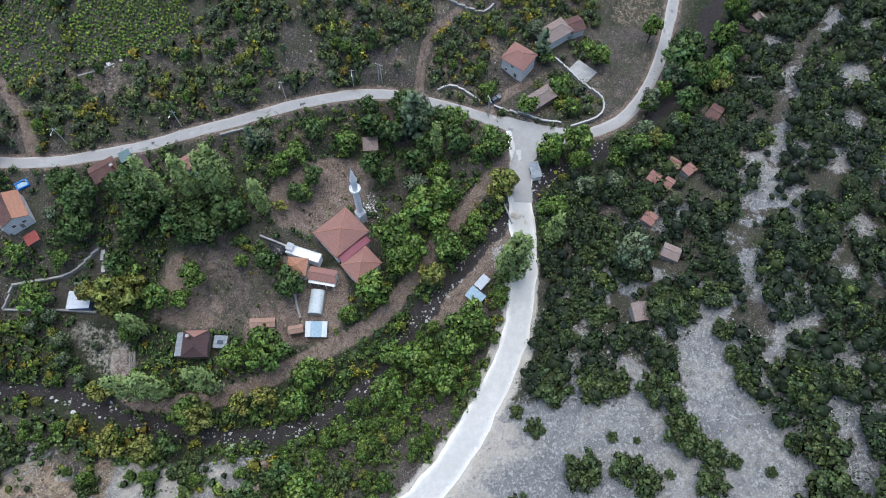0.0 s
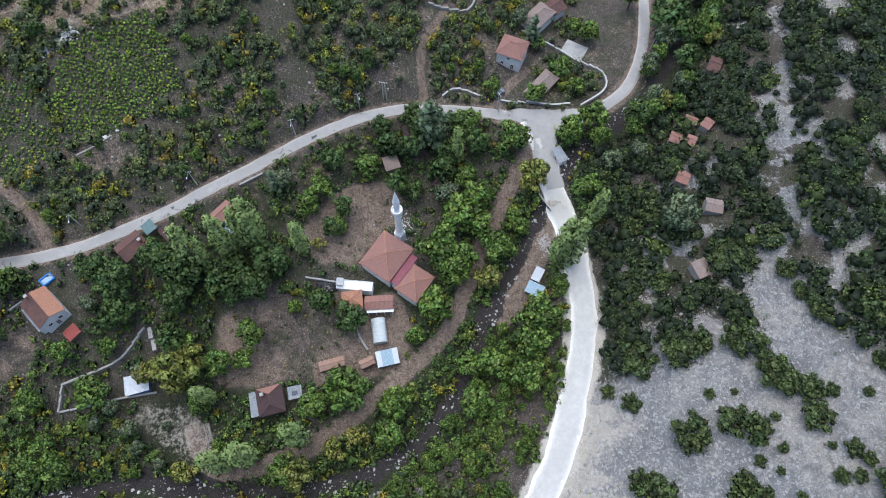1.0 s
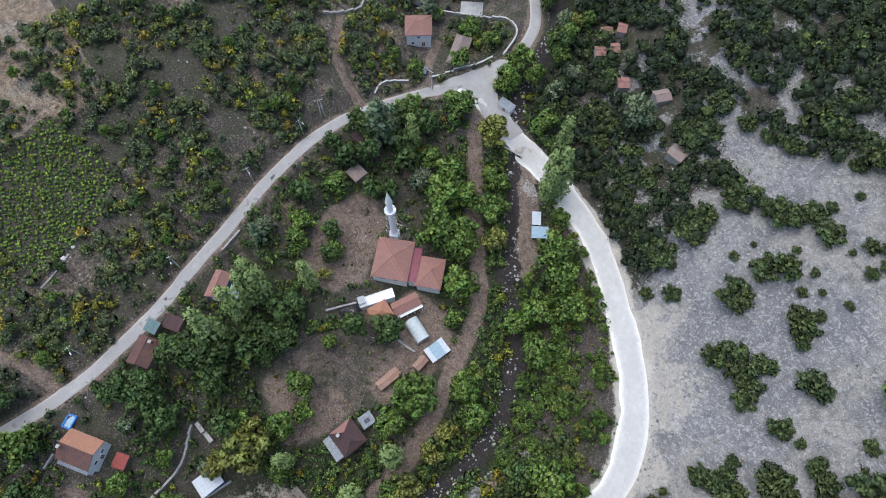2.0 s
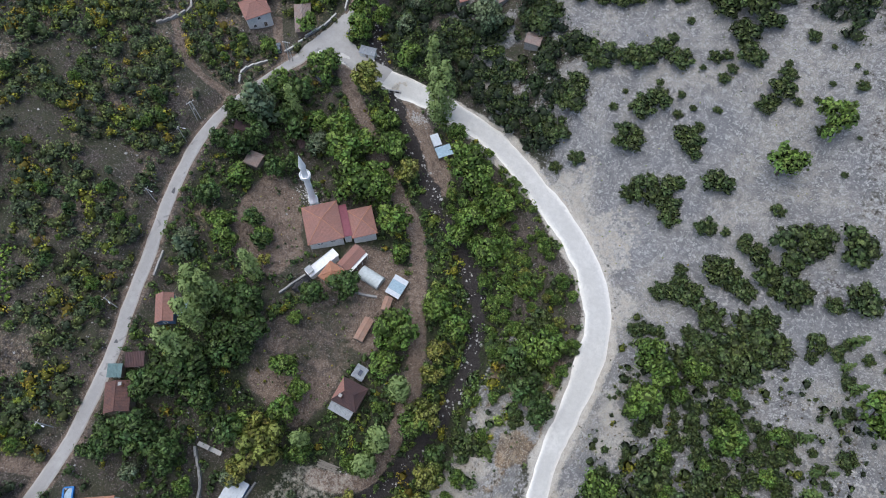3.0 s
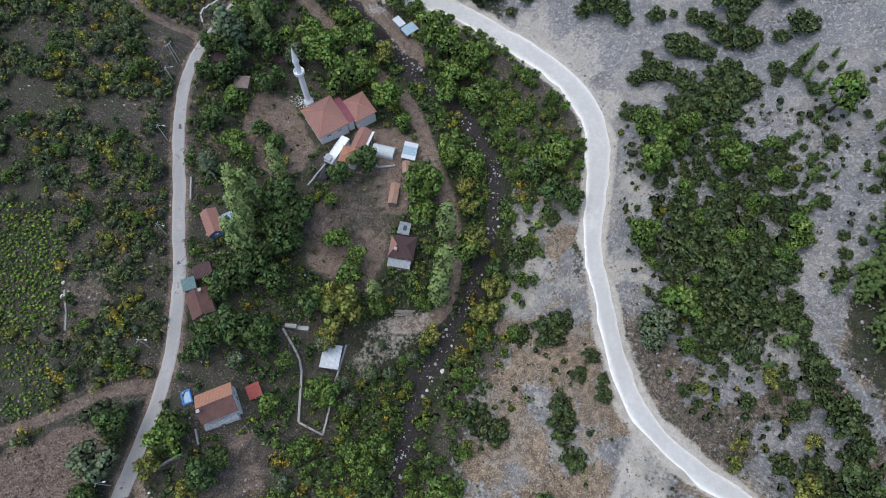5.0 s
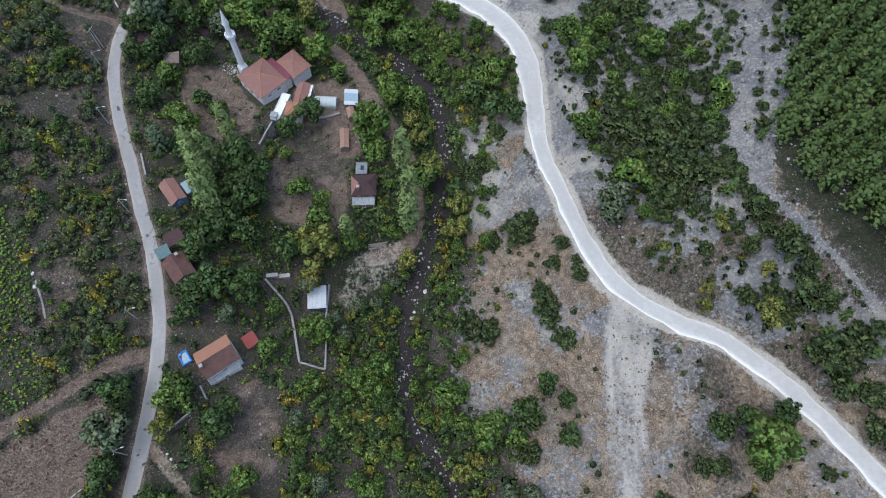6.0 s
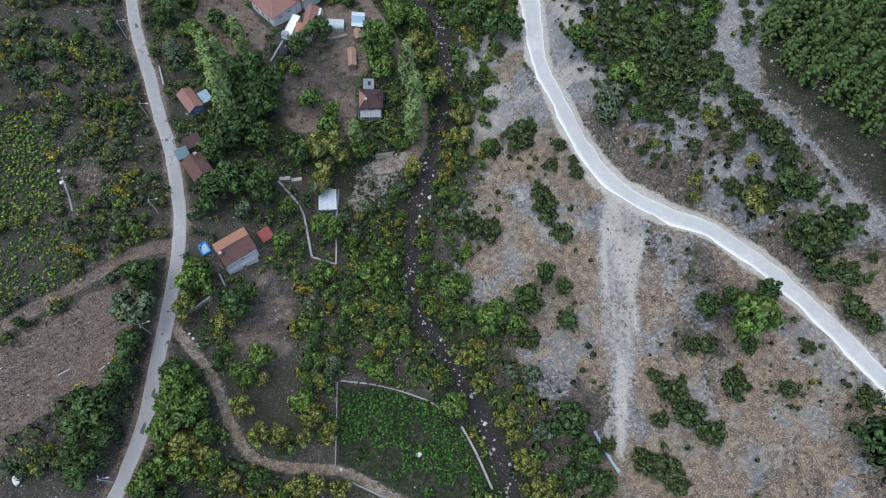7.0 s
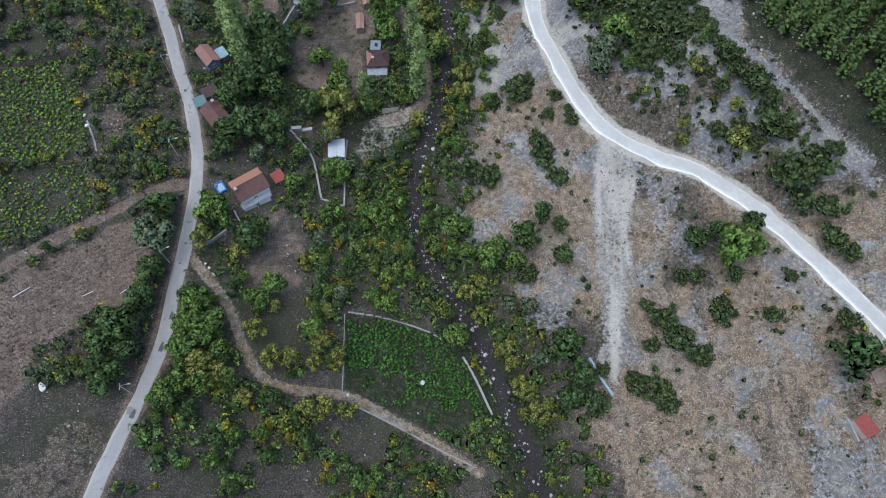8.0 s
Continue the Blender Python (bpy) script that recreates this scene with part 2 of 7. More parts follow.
def ground_material():
    n = Nodes("ground_cover")
    one, two = n.node("ShaderNodeAttribute"), n.node("ShaderNodeAttribute")
    one.attribute_name, two.attribute_name = "cover", "cover_more"
    sep1, sep2 = n.node("ShaderNodeSeparateColor", Color=one.outputs["Color"]), n.node("ShaderNodeSeparateColor", Color=two.outputs["Color"])
    scree, grass, straw = sep1.outputs[0], sep1.outputs[1], sep1.outputs[2]
    dirt, wet, pale = sep2.outputs[0], sep2.outputs[1], sep2.outputs[2]
    huge, big, mid, fine, tiny = n.noise(0.035, 4), n.noise(0.12, 5, 0.6), n.noise(0.55, 5, 0.6), n.noise(2.3, 5, 0.65), n.noise(7.0, 3, 0.7)

    clump, grit = n.noise(1.1, 5, 0.68), n.noise(4.2, 4, 0.72)
    ragged = n.math("ADD", n.math("MULTIPLY", mid, 0.5), n.math("MULTIPLY", clump, 0.5))

    def edge(mask, soft=0.9):
        """A mask broken up by the ground's own roughness."""
        return n.ramp(n.math("ADD", mask, n.math("MULTIPLY_ADD", ragged, soft * 1.6, -soft * 0.8)), 0.38, 0.62)

    def dab(tone, noise, low, high, share, color):
        return n.mix(n.math("MULTIPLY", n.ramp(noise, low, high), share), tone, color)

    def pebbles(scale):
        """A random value for each pebble and the dark of the joints between them."""
        v = n.node("ShaderNodeTexVoronoi", Vector=n.coord.outputs["Object"], Scale=scale)
        pick = n.node("ShaderNodeSeparateColor", Color=v.outputs["Color"]).outputs[0]
        return pick, n.ramp(v.outputs["Distance"], 0.42, 0.75)

    cobble, cobble_gap = pebbles(2.6)
    gravel, gravel_gap = pebbles(5.5)
    soil = n.mix(n.ramp(mid, 0.38, 0.62), (0.066, 0.054, 0.047), (0.132, 0.108, 0.094))
    soil = dab(soil, clump, 0.50, 0.58, 0.75, (0.040, 0.044, 0.028))
    soil = dab(soil, fine, 0.53, 0.62, 0.7, (0.245, 0.208, 0.182))
    soil = dab(soil, grit, 0.53, 0.62, 0.8, (0.022, 0.021, 0.017))
    soil = dab(soil, big, 0.46, 0.58, 0.6, (0.056, 0.062, 0.034))
    soil = dab(soil, gravel, 0.92, 0.97, 0.7, (0.34, 0.32, 0.30))
    # grass, darkened to paint in the shade between bushes and under crowns
    shaded_grass = n.mix(n.ramp(fine, 0.38, 0.62), (0.016, 0.022, 0.012), (0.042, 0.052, 0.026))
    shaded_grass = dab(shaded_grass, clump, 0.48, 0.58, 0.65, (0.075, 0.084, 0.042))
    shaded_grass = dab(shaded_grass, grit, 0.54, 0.64, 0.7, (0.010, 0.013, 0.008))
    shaded_grass = dab(shaded_grass, mid, 0.55, 0.64, 0.5, (0.112, 0.090, 0.070))
    dry = n.mix(n.ramp(clump, 0.42, 0.58), (0.235, 0.166, 0.110), (0.430, 0.325, 0.220))
    dry = dab(dry, big, 0.48, 0.60, 0.65, (0.330, 0.305, 0.265))
    dry = dab(dry, mid, 0.46, 0.54, 0.7, (0.120, 0.086, 0.064))
    dry = dab(dry, fine, 0.54, 0.60, 0.8, (0.520, 0.440, 0.325))
    dry = dab(dry, grit, 0.53, 0.62, 0.8, (0.050, 0.043, 0.034))
    dry = dab(dry, gravel, 0.93, 0.97, 0.7, (0.50, 0.48, 0.44))
    rock = n.mix(cobble, (0.225, 0.224, 0.229), (0.300, 0.296, 0.290))
    rock = n.mix(n.math("MULTIPLY", gravel, 0.4), rock, (0.400, 0.394, 0.384))
    rock = dab(rock, huge, 0.42, 0.56, 0.75, (0.450, 0.412, 0.352))
    rock = dab(rock, big, 0.46, 0.60, 0.65, (0.190, 0.190, 0.200))
    rock = dab(rock, mid, 0.50, 0.57, 0.6, (0.145, 0.144, 0.148))
    rock = n.mix(n.math("MULTIPLY", cobble_gap, 0.45), rock, (0.130, 0.130, 0.134))
    rock = n.mix(n.math("MULTIPLY", gravel_gap, 0.4), rock, (0.140, 0.139, 0.142))
    rock = dab(rock, clump, 0.54, 0.59, 0.6, (0.540, 0.528, 0.505))
    rock = dab(rock, gravel, 0.93, 0.97, 0.7, (0.560, 0.552, 0.535))
    rock = dab(rock, grit, 0.55, 0.65, 0.6, (0.105, 0.104, 0.106))
    bare = n.mix(n.ramp(mid, 0.38, 0.62), (0.165, 0.119, 0.092), (0.285, 0.216, 0.170))
    bare = dab(bare, clump, 0.50, 0.56, 0.7, (0.088, 0.064, 0.049))
    bare = dab(bare, fine, 0.54, 0.60, 0.75, (0.380, 0.306, 0.244))
    bare = dab(bare, grit, 0.52, 0.62, 0.7, (0.042, 0.034, 0.028))
    bare = dab(bare, gravel, 0.93, 0.97, 0.6, (0.42, 0.39, 0.36))
    stream = n.mix(n.ramp(fine, 0.35, 0.65), (0.024, 0.021, 0.021), (0.062, 0.055, 0.053))
    stream = dab(stream, tiny, 0.64, 0.72, 0.6, (0.28, 0.27, 0.26))
    chalk = n.mix(n.ramp(fine, 0.3, 0.7), (0.50, 0.462, 0.400), (0.68, 0.640, 0.570))
    chalk = dab(chalk, mid, 0.46, 0.58, 0.55, (0.42, 0.365, 0.295))
    chalk = dab(chalk, grit, 0.52, 0.62, 0.55, (0.25, 0.228, 0.20))
    tone = n.mix(edge(grass), soil, shaded_grass)
    tone = n.mix(edge(straw), tone, dry)
    tone = n.mix(edge(scree), tone, rock)
    tone = n.mix(edge(dirt, 0.6), tone, bare)
    tone = n.mix(edge(wet, 0.5), tone, stream)
    tone = n.mix(edge(pale, 0.6), tone, chalk)
    n.bump(n.math("ADD", n.math("MULTIPLY", grit, 0.6), n.math("MULTIPLY", tiny, 0.4)), 1.0, 0.45)
    return n.done(tone, 0.95)


def road_material(name, base, dust, crack, patches):
    n = Nodes(name)
    u = n.node("ShaderNodeSeparateXYZ", Vector=n.coord.outputs["UV"])
    big, mid, fine = n.noise(0.12, 4), n.noise(0.7, 5), n.noise(6.0, 4, 0.7)
    tone = n.mix(n.ramp(mid, 0.35, 0.68), base, tuple(c * 0.82 for c in base))
    across = u.outputs[0]
    rut = n.math("ABSOLUTE", n.math("SUBTRACT", n.math("ABSOLUTE", across), 0.42))
    worn = n.math("MULTIPLY", n.ramp(rut, 0.30, 0.05), n.ramp(big, 0.3, 0.6))
    tone = n.mix(n.math("MULTIPLY", worn, 0.75), tone, tuple(c * 0.74 for c in base))
    tone = n.mix(n.math("MULTIPLY", n.ramp(n.noise(1.6, 5, 0.7), 0.52, 0.66), 0.5), tone, tuple(c * 0.68 for c in base))
    margin = n.ramp(n.math("ADD", n.math("ABSOLUTE", across), n.math("MULTIPLY", n.math("SUBTRACT", mid, 0.5), 0.7)), 0.70, 0.98)
    tone = n.mix(margin, tone, dust)
    tone = n.mix(n.math("MULTIPLY", n.ramp(fine, 0.5, 0.75), 0.4), tone, tuple(min(1, c * 1.2) for c in base))
    stain = n.ramp(n.noise(0.35, 3, 0.5, distort=0.4), 0.66, 0.70)
    tone = n.mix(n.math("MULTIPLY", stain, patches), tone, crack)
    n.bump(fine, 0.4, 0.03)
    return n.done(tone, 0.92)


M_GROUND = ground_material()
M_ASPHALT = road_material("worn_asphalt", (0.42, 0.405, 0.388), (0.47, 0.435, 0.395), (0.21, 0.203, 0.20), 0.8)
M_CHALK_ROAD = road_material("chalky_gravel", (0.62, 0.603, 0.568), (0.87, 0.84, 0.775), (0.47, 0.458, 0.44), 0.35)
M_PATCH = plain("tar_patch", (0.11, 0.11, 0.115), 0.9)
M_TILE_RED = roof_tiles("red_clay_tiles", (0.40, 0.205, 0.165), (0.275, 0.165, 0.145), 0.6)
M_TILE_ORANGE = roof_tiles("orange_clay_tiles", (0.50, 0.245, 0.155), (0.34, 0.19, 0.14), 0.5)
M_TILE_BROWN = roof_tiles("old_brown_tiles", (0.20, 0.105, 0.085), (0.095, 0.062, 0.062), 0.9)
M_TILE_DARK = roof_tiles("dark_mossy_tiles", (0.105, 0.062, 0.060), (0.060, 0.044, 0.048), 0.8)
M_TILE_OLD = roof_tiles("grey_weathered_tiles", (0.33, 0.235, 0.20), (0.30, 0.265, 0.245), 0.9)
M_TILE_PALE = roof_tiles("pale_worn_tiles", (0.43, 0.255, 0.185), (0.37, 0.285, 0.24), 0.7)
M_MAGENTA = plain("magenta_sheet_roof", (0.20, 0.065, 0.085), 0.5, 0.2)
M_WHITE = plain("white_plaster", (0.84, 0.84, 0.83), 0.85, vary=0.18)
M_WHITE_METAL = plain("white_sheet_metal", (0.62, 0.65, 0.68), 0.45, 0.1, vary=0.15)
M_STONE_WHITE = plain("white_minaret_stone", (0.88, 0.89, 0.90), 0.7, vary=0.10)
M_CONCRETE = plain("concrete", (0.40, 0.39, 0.375), 0.9, vary=0.3, size=0.7)
M_WALL_STONE = plain("field_stone_wall", (0.36, 0.345, 0.325), 0.95, vary=0.45, size=2.5)
M_MUD = plain("mud_plaster", (0.26, 0.22, 0.185), 0.95, vary=0.4)
M_BLUE_PAINT = plain("blue_paint", (0.13, 0.22, 0.40), 0.6, vary=0.2)
M_POOL_BLUE = plain("bright_blue_tarp", (0.03, 0.19, 0.52), 0.5, vary=0.2)
M_TARP = plain("pale_blue_tarp", (0.36, 0.48, 0.56), 0.5, vary=0.35, size=2.5)
M_TEAL = plain("teal_sheet_roof", (0.16, 0.24, 0.24), 0.5, 0.2, vary=0.25)
M_FILM = plain("greenhouse_film", (0.55, 0.60, 0.60), 0.4, 0.0, vary=0.25)
M_GREY_SHEET = plain("grey_sheet_roof", (0.33, 0.35, 0.37), 0.5, 0.3, vary=0.3)
M_PINK = plain("pink_plaster", (0.62, 0.46, 0.38), 0.9, vary=0.2)
M_RED_SHEET = plain("red_sheet_roof", (0.33, 0.09, 0.075), 0.6, 0.1, vary=0.25)
M_DARK = plain("dark_opening", (0.03, 0.03, 0.034), 0.4, vary=0.1)
M_GLASS = plain("window_glass", (0.04, 0.05, 0.06), 0.12, vary=0.05)
M_WOOD = plain("weathered_wood", (0.19, 0.155, 0.125), 0.85, vary=0.4, size=3)
M_POLE = plain("concrete_pole", (0.50, 0.49, 0.47), 0.85, vary=0.15)
M_STEEL = plain("galvanised_steel", (0.55, 0.56, 0.57), 0.4, 0.6, vary=0.15)
M_BARK = plain("bark", (0.11, 0.088, 0.068), 0.95, vary=0.4, size=4)
M_BARK_PALE = plain("pale_bark", (0.26, 0.235, 0.20), 0.95, vary=0.4, size=4)
M_ROCK = plain("limestone", (0.43, 0.42, 0.405), 0.95, vary=0.35, size=2.0)
M_WHITE_ROCK = plain("white_boulder", (0.66, 0.65, 0.63), 0.95, vary=0.2, size=2.0)
M_CAR = plain("dark_car_paint", (0.05, 0.06, 0.075), 0.25, 0.3, vary=0.1)
M_CAR_GREY = plain("grey_car_paint", (0.16, 0.19, 0.22), 0.3, 0.3, vary=0.1)
M_TYRE = plain("tyre_rubber", (0.02, 0.02, 0.021), 0.9, vary=0.1)
M_SOLAR = plain("solar_panel", (0.03, 0.045, 0.08), 0.2, vary=0.1)
M_LOG = plain("stacked_timber", (0.30, 0.27, 0.235), 0.9, vary=0.4, size=3)
M_BROAD = foliage("broad_leaves", ((0.140, 0.245, 0.056), (0.205, 0.325, 0.068), (0.315, 0.430, 0.106)))
M_YELLOW = foliage("turning_leaves", ((0.240, 0.290, 0.076), (0.350, 0.345, 0.085), (0.420, 0.435, 0.134)), dryness=0.2)
M_DARK_LEAF = foliage("dark_leaves", ((0.084, 0.152, 0.052), (0.118, 0.196, 0.060), (0.195, 0.285, 0.092)))
M_SILVER = foliage("silver_leaves", ((0.146, 0.203, 0.114), (0.185, 0.243, 0.131), (0.258, 0.318, 0.190)))
M_MAQUIS = foliage("evergreen_leaves", ((0.086, 0.128, 0.050), (0.116, 0.164, 0.056), (0.200, 0.262, 0.088)), dryness=0.08)
M_PINE = foliage("pine_needles", ((0.105, 0.172, 0.052), (0.142, 0.214, 0.060), (0.215, 0.292, 0.088)), dryness=0.05)
M_SCRUB = foliage("scrub_leaves", ((0.112, 0.145, 0.060), (0.135, 0.168, 0.064), (0.235, 0.262, 0.108)), dryness=0.2)
M_CROP = foliage("crop_leaves", ((0.140, 0.245, 0.066), (0.170, 0.275, 0.072), (0.270, 0.370, 0.120)), dryness=0.05)
M_POPLAR = foliage("poplar_leaves", ((0.235, 0.325, 0.110), (0.285, 0.380, 0.125), (0.400, 0.490, 0.190)), tinted=False)
M_STRAW = foliage("dry_grass_blades", ((0.200, 0.170, 0.125), (0.260, 0.225, 0.165), (0.380, 0.335, 0.250)), dryness=0.25, shine=0.1)

# ---- mesh helpers ----
def link_mesh(name, mesh, parent=None, label=""):
    ob = new(name, mesh)
    if parent:
        ob.parent = parent
    return tagged(ob, label)


def part(name, bm, material, parent=None, label="", smooth=False):
    """Links a bmesh as one mesh object under a thing or under a part."""
    mesh = bpy.data.meshes.new(name)
    bmesh.ops.recalc_face_normals(bm, faces=bm.faces)
    bm.to_mesh(mesh)
    bm.free()
    for m in material if isinstance(material, (list, tuple)) else [material]:
        mesh.materials.append(m)
    if smooth:
        mesh.polygons.foreach_set("use_smooth", np.ones(len(mesh.polygons), bool))
    return link_mesh(name, mesh, parent, label)


def thing(name, label, category, x, y, z, turn=0.0, group=""):
    ob = new(name)
    ob.empty_display_size = 0.5
    ob.matrix_world = pose(x, y, z, 0, 0, turn)
    return tagged(ob, label, category, group)


def add_box(bm, size, at, turn=0.0, bevel=0.0):
    made = bmesh.ops.create_cube(bm, size=1.0, matrix=pose(*at, 0, 0, turn) @ Matrix.Diagonal((*size, 1)))
    if bevel:
        edges = list({e for v in made["verts"] for e in v.link_edges})
        bmesh.ops.bevel(bm, geom=edges, offset=bevel, segments=1, affect="EDGES")


def box(size, at, turn=0.0, bevel=0.03):
    bm = bmesh.new()
    add_box(bm, size, at, turn, bevel)
    return bm


def add_tube(bm, a, b, ra, rb, sides=6):
    a, b = Vector(a), Vector(b)
    q = (b - a).to_track_quat("Z", "Y").to_matrix().to_4x4()
    bmesh.ops.create_cone(bm, cap_ends=True, segments=sides, radius1=ra, radius2=rb, depth=(b - a).length, matrix=Matrix.Translation((a + b) / 2) @ q)


def tube(a, b, ra, rb=None, sides=6):
    bm = bmesh.new()
    add_tube(bm, a, b, ra, ra if rb is None else rb, sides)
    return bm


def bent_tube(bm, points, r, sides=4):
    """One unbroken tube along a row of points."""
    pts = [Vector(p) for p in points]
    rings = []
    for i, p in enumerate(pts):
        way = (pts[min(i + 1, len(pts) - 1)] - pts[max(i - 1, 0)]).normalized()
        a = way.cross(Vector((0.31, 0.87, 0.39))).normalized()
        b = way.cross(a)
        rings.append([bm.verts.new(p + r * (a * math.cos(2 * math.pi * k / sides) + b * math.sin(2 * math.pi * k / sides))) for k in range(sides)])
    for p, q in zip(rings[:-1], rings[1:]):
        for k in range(sides):
            bm.faces.new((p[k], p[(k + 1) % sides], q[(k + 1) % sides], q[k]))
    bm.faces.new(rings[0][::-1])
    bm.faces.new(rings[-1])


def slope_uv(bm):
    """UVs in metres: along the eave and up the slope."""
    uv = bm.loops.layers.uv.verify()
    for f in bm.faces:
        f.normal_update()
        n = f.normal
        t = Vector((0, 0, 1)).cross(n)
        t = t.normalized() if t.length > 1e-4 else Vector((1, 0, 0))
        v = n.cross(t)
        for loop in f.loops:
            loop[uv].uv = (loop.vert.co.dot(t), loop.vert.co.dot(v))


def roof_slab(w, d, eave, rise, ridge, thick=0.16, shift=0.0):
    """A pitched roof over w by d with its ridge along x: ridge = w is a gable, 0 a pyramid, between a hip."""
    bm = bmesh.new()
    hw, hd, hr = w / 2, d / 2, ridge / 2
    low = [bm.verts.new(p) for p in ((-hw, -hd, eave), (hw, -hd, eave), (hw, hd, eave), (-hw, hd, eave))]
    if ridge < 0.05:
        top = [bm.verts.new((shift, 0, eave + rise))]
        faces = [(low[0], low[1], top[0]), (low[1], low[2], top[0]), (low[2], low[3], top[0]), (low[3], low[0], top[0])]
    else:
        top = [bm.verts.new((-hr + shift, 0, eave + rise)), bm.verts.new((hr + shift, 0, eave + rise))]
        faces = [(low[0], low[1], top[1], top[0]), (low[2], low[3], top[0], top[1])]
        if ridge < w - 0.05:
            faces += [(low[1], low[2], top[1]), (low[3], low[0], top[0])]
    for f in faces:
        bm.faces.new(f)
    bmesh.ops.recalc_face_normals(bm, faces=bm.faces)
    if bm.faces[:][0].normal.z < 0:
        bmesh.ops.reverse_faces(bm, faces=bm.faces)
    made = bmesh.ops.extrude_face_region(bm, geom=bm.faces[:])
    for v in [g for g in made["geom"] if isinstance(g, bmesh.types.BMVert)]:
        v.co.z += thick
    slope_uv(bm)
    return bm


def ridge_caps(w, d, eave, rise, ridge, thick=0.16, shift=0.0):
    """Half-round tiles along ridge and hips."""
    bm = bmesh.new()
    hw, hd, hr, z = w / 2, d / 2, ridge / 2, eave + thick + 0.02
    a, b = (-hr + shift, 0, z + rise), (hr + shift, 0, z + rise)
    if ridge > 0.05:
        add_tube(bm, a, b, 0.13, 0.13)
    if ridge < w - 0.05:
        for sx, end in ((-1, a), (1, b)):
            for sy in (-1, 1):
                add_tube(bm, (sx * hw, sy * hd, z), end, 0.12, 0.12)
    return bm


def wall_box(w, d, low, high, ends=0.0, thick=0.3):
    """Four walls with thickness; ends: how far the two short ends rise to a gable."""
    bm = bmesh.new()
    for sx in (-1, 1):
        add_box(bm, (thick, d, high - low), (sx * (w - thick) / 2, 0, (high + low) / 2))
        if ends:
            x0, x1 = sx * (w / 2 - thick), sx * w / 2
            tri = [[bm.verts.new((x, y, z)) for y, z in ((-d / 2, high), (d / 2, high), (0, high + ends))] for x in (x0, x1)]
            bm.faces.new(tri[0])
            bm.faces.new(tri[1])
            for i in range(3):
                bm.faces.new((tri[0][i], tri[0][(i + 1) % 3], tri[1][(i + 1) % 3], tri[1][i]))
    for sy in (-1, 1):
        add_box(bm, (w - 2 * thick, thick, high - low), (0, sy * (d - thick) / 2, (high + low) / 2))
    return bm


def opening(parent, name, side, along, z, width, high, w, d, material=None):
    """A window or door set into a wall: side is x+, x-, y+ or y-."""
    out = 0.03
    turn = {"y-": 0, "x+": 90, "y+": 180, "x-": 270}[side]
    reach = (d if side[0] == "y" else w) / 2
    m = pose(0, 0, 0, 0, 0, turn) @ pose(along, -reach - out, z)
    bm = bmesh.new()
    for sx in (-1, 1):
        add_box(bm, (0.09, 0.12, high + 0.18), (sx * (width / 2 + 0.045), 0, 0))
    for sz in (-1, 1):
        add_box(bm, (width, 0.12, 0.09), (0, 0, sz * (high / 2 + 0.045)))
    add_box(bm, (0.06, 0.08, high), (0, 0, 0))
    bm.transform(m)
    frame_ob = part(name, bm, M_WHITE, parent)
    bm = box((width, 0.05, high), (0, 0.03, 0), 0, 0)
    bm.transform(m)
    part("pane", bm, material or M_GLASS, frame_ob, "dark window pane")
    return frame_ob


def house(name, label, category, x, y, turn, w, d, high, rise, ridge, roof, wall, over=0.45, windows=(), door=None, base=None, chimney=None, group="", gable=None, lift=0.0, half=None):
    """A house of walls, pitched roof, ridge tiles, windows, door and chimney, standing on the slope."""
    corners = [Vector((x, y, 0)) + pose(0, 0, 0, 0, 0, turn) @ Vector((sx * w / 2, sy * d / 2, 0)) for sx in (-1, 1) for sy in (-1, 1)]
    heights = [ground_at(c.x, c.y) for c in corners] + [ground_at(x, y)]
    z = (sum(heights) / len(heights) if base is None else base) + lift
    low = min(heights) - z - 0.4
    top = thing(name, label, category, x, y, z, turn, group)
    ends = rise * (d / (d + 2 * over)) * 0.98 if ridge > w - 0.05 else 0.0
    part("wall", wall_box(w, d, low, high, ends), wall, top)
    rw, rd, rr = w + 2 * over, d + 2 * over, (ridge + 2 * over if ridge > w - 0.05 else ridge)
    drop = rise * over / (d / 2 + over)
    cover = part("roof", roof_slab(rw, rd, high - drop * 0.6, rise, rr), roof, top)
    if half:
        side, other = half
        cover.data.materials.append(other)
        for face in cover.data.polygons:
            if face.normal.dot(Vector(side)) > 0.15:
                face.material_index = 1
    part("ridge_tiles", ridge_caps(rw, rd, high - drop * 0.6, rise, rr), roof, cover)
    for side, along, zz, ww, hh in windows:
        opening(top, "window", side, along, zz, ww, hh, w, d)
    if door:
        side, along = door
        opening(top, "door", side, along, 1.0, 0.95, 2.0, w, d, M_WOOD)
    if chimney:
        cx, cy = chimney
        bm = box((0.7, 0.7, rise + 1.2), (cx, cy, high + rise * 0.5 + 0.3))
        stack = part("chimney", bm, M_TILE_ORANGE, top, "brick chimney")
        part("chimney_cap", box((0.9, 0.9, 0.14), (cx, cy, high + rise + 0.97)), M_CONCRETE, stack)
    return top


WALL_LINES = []


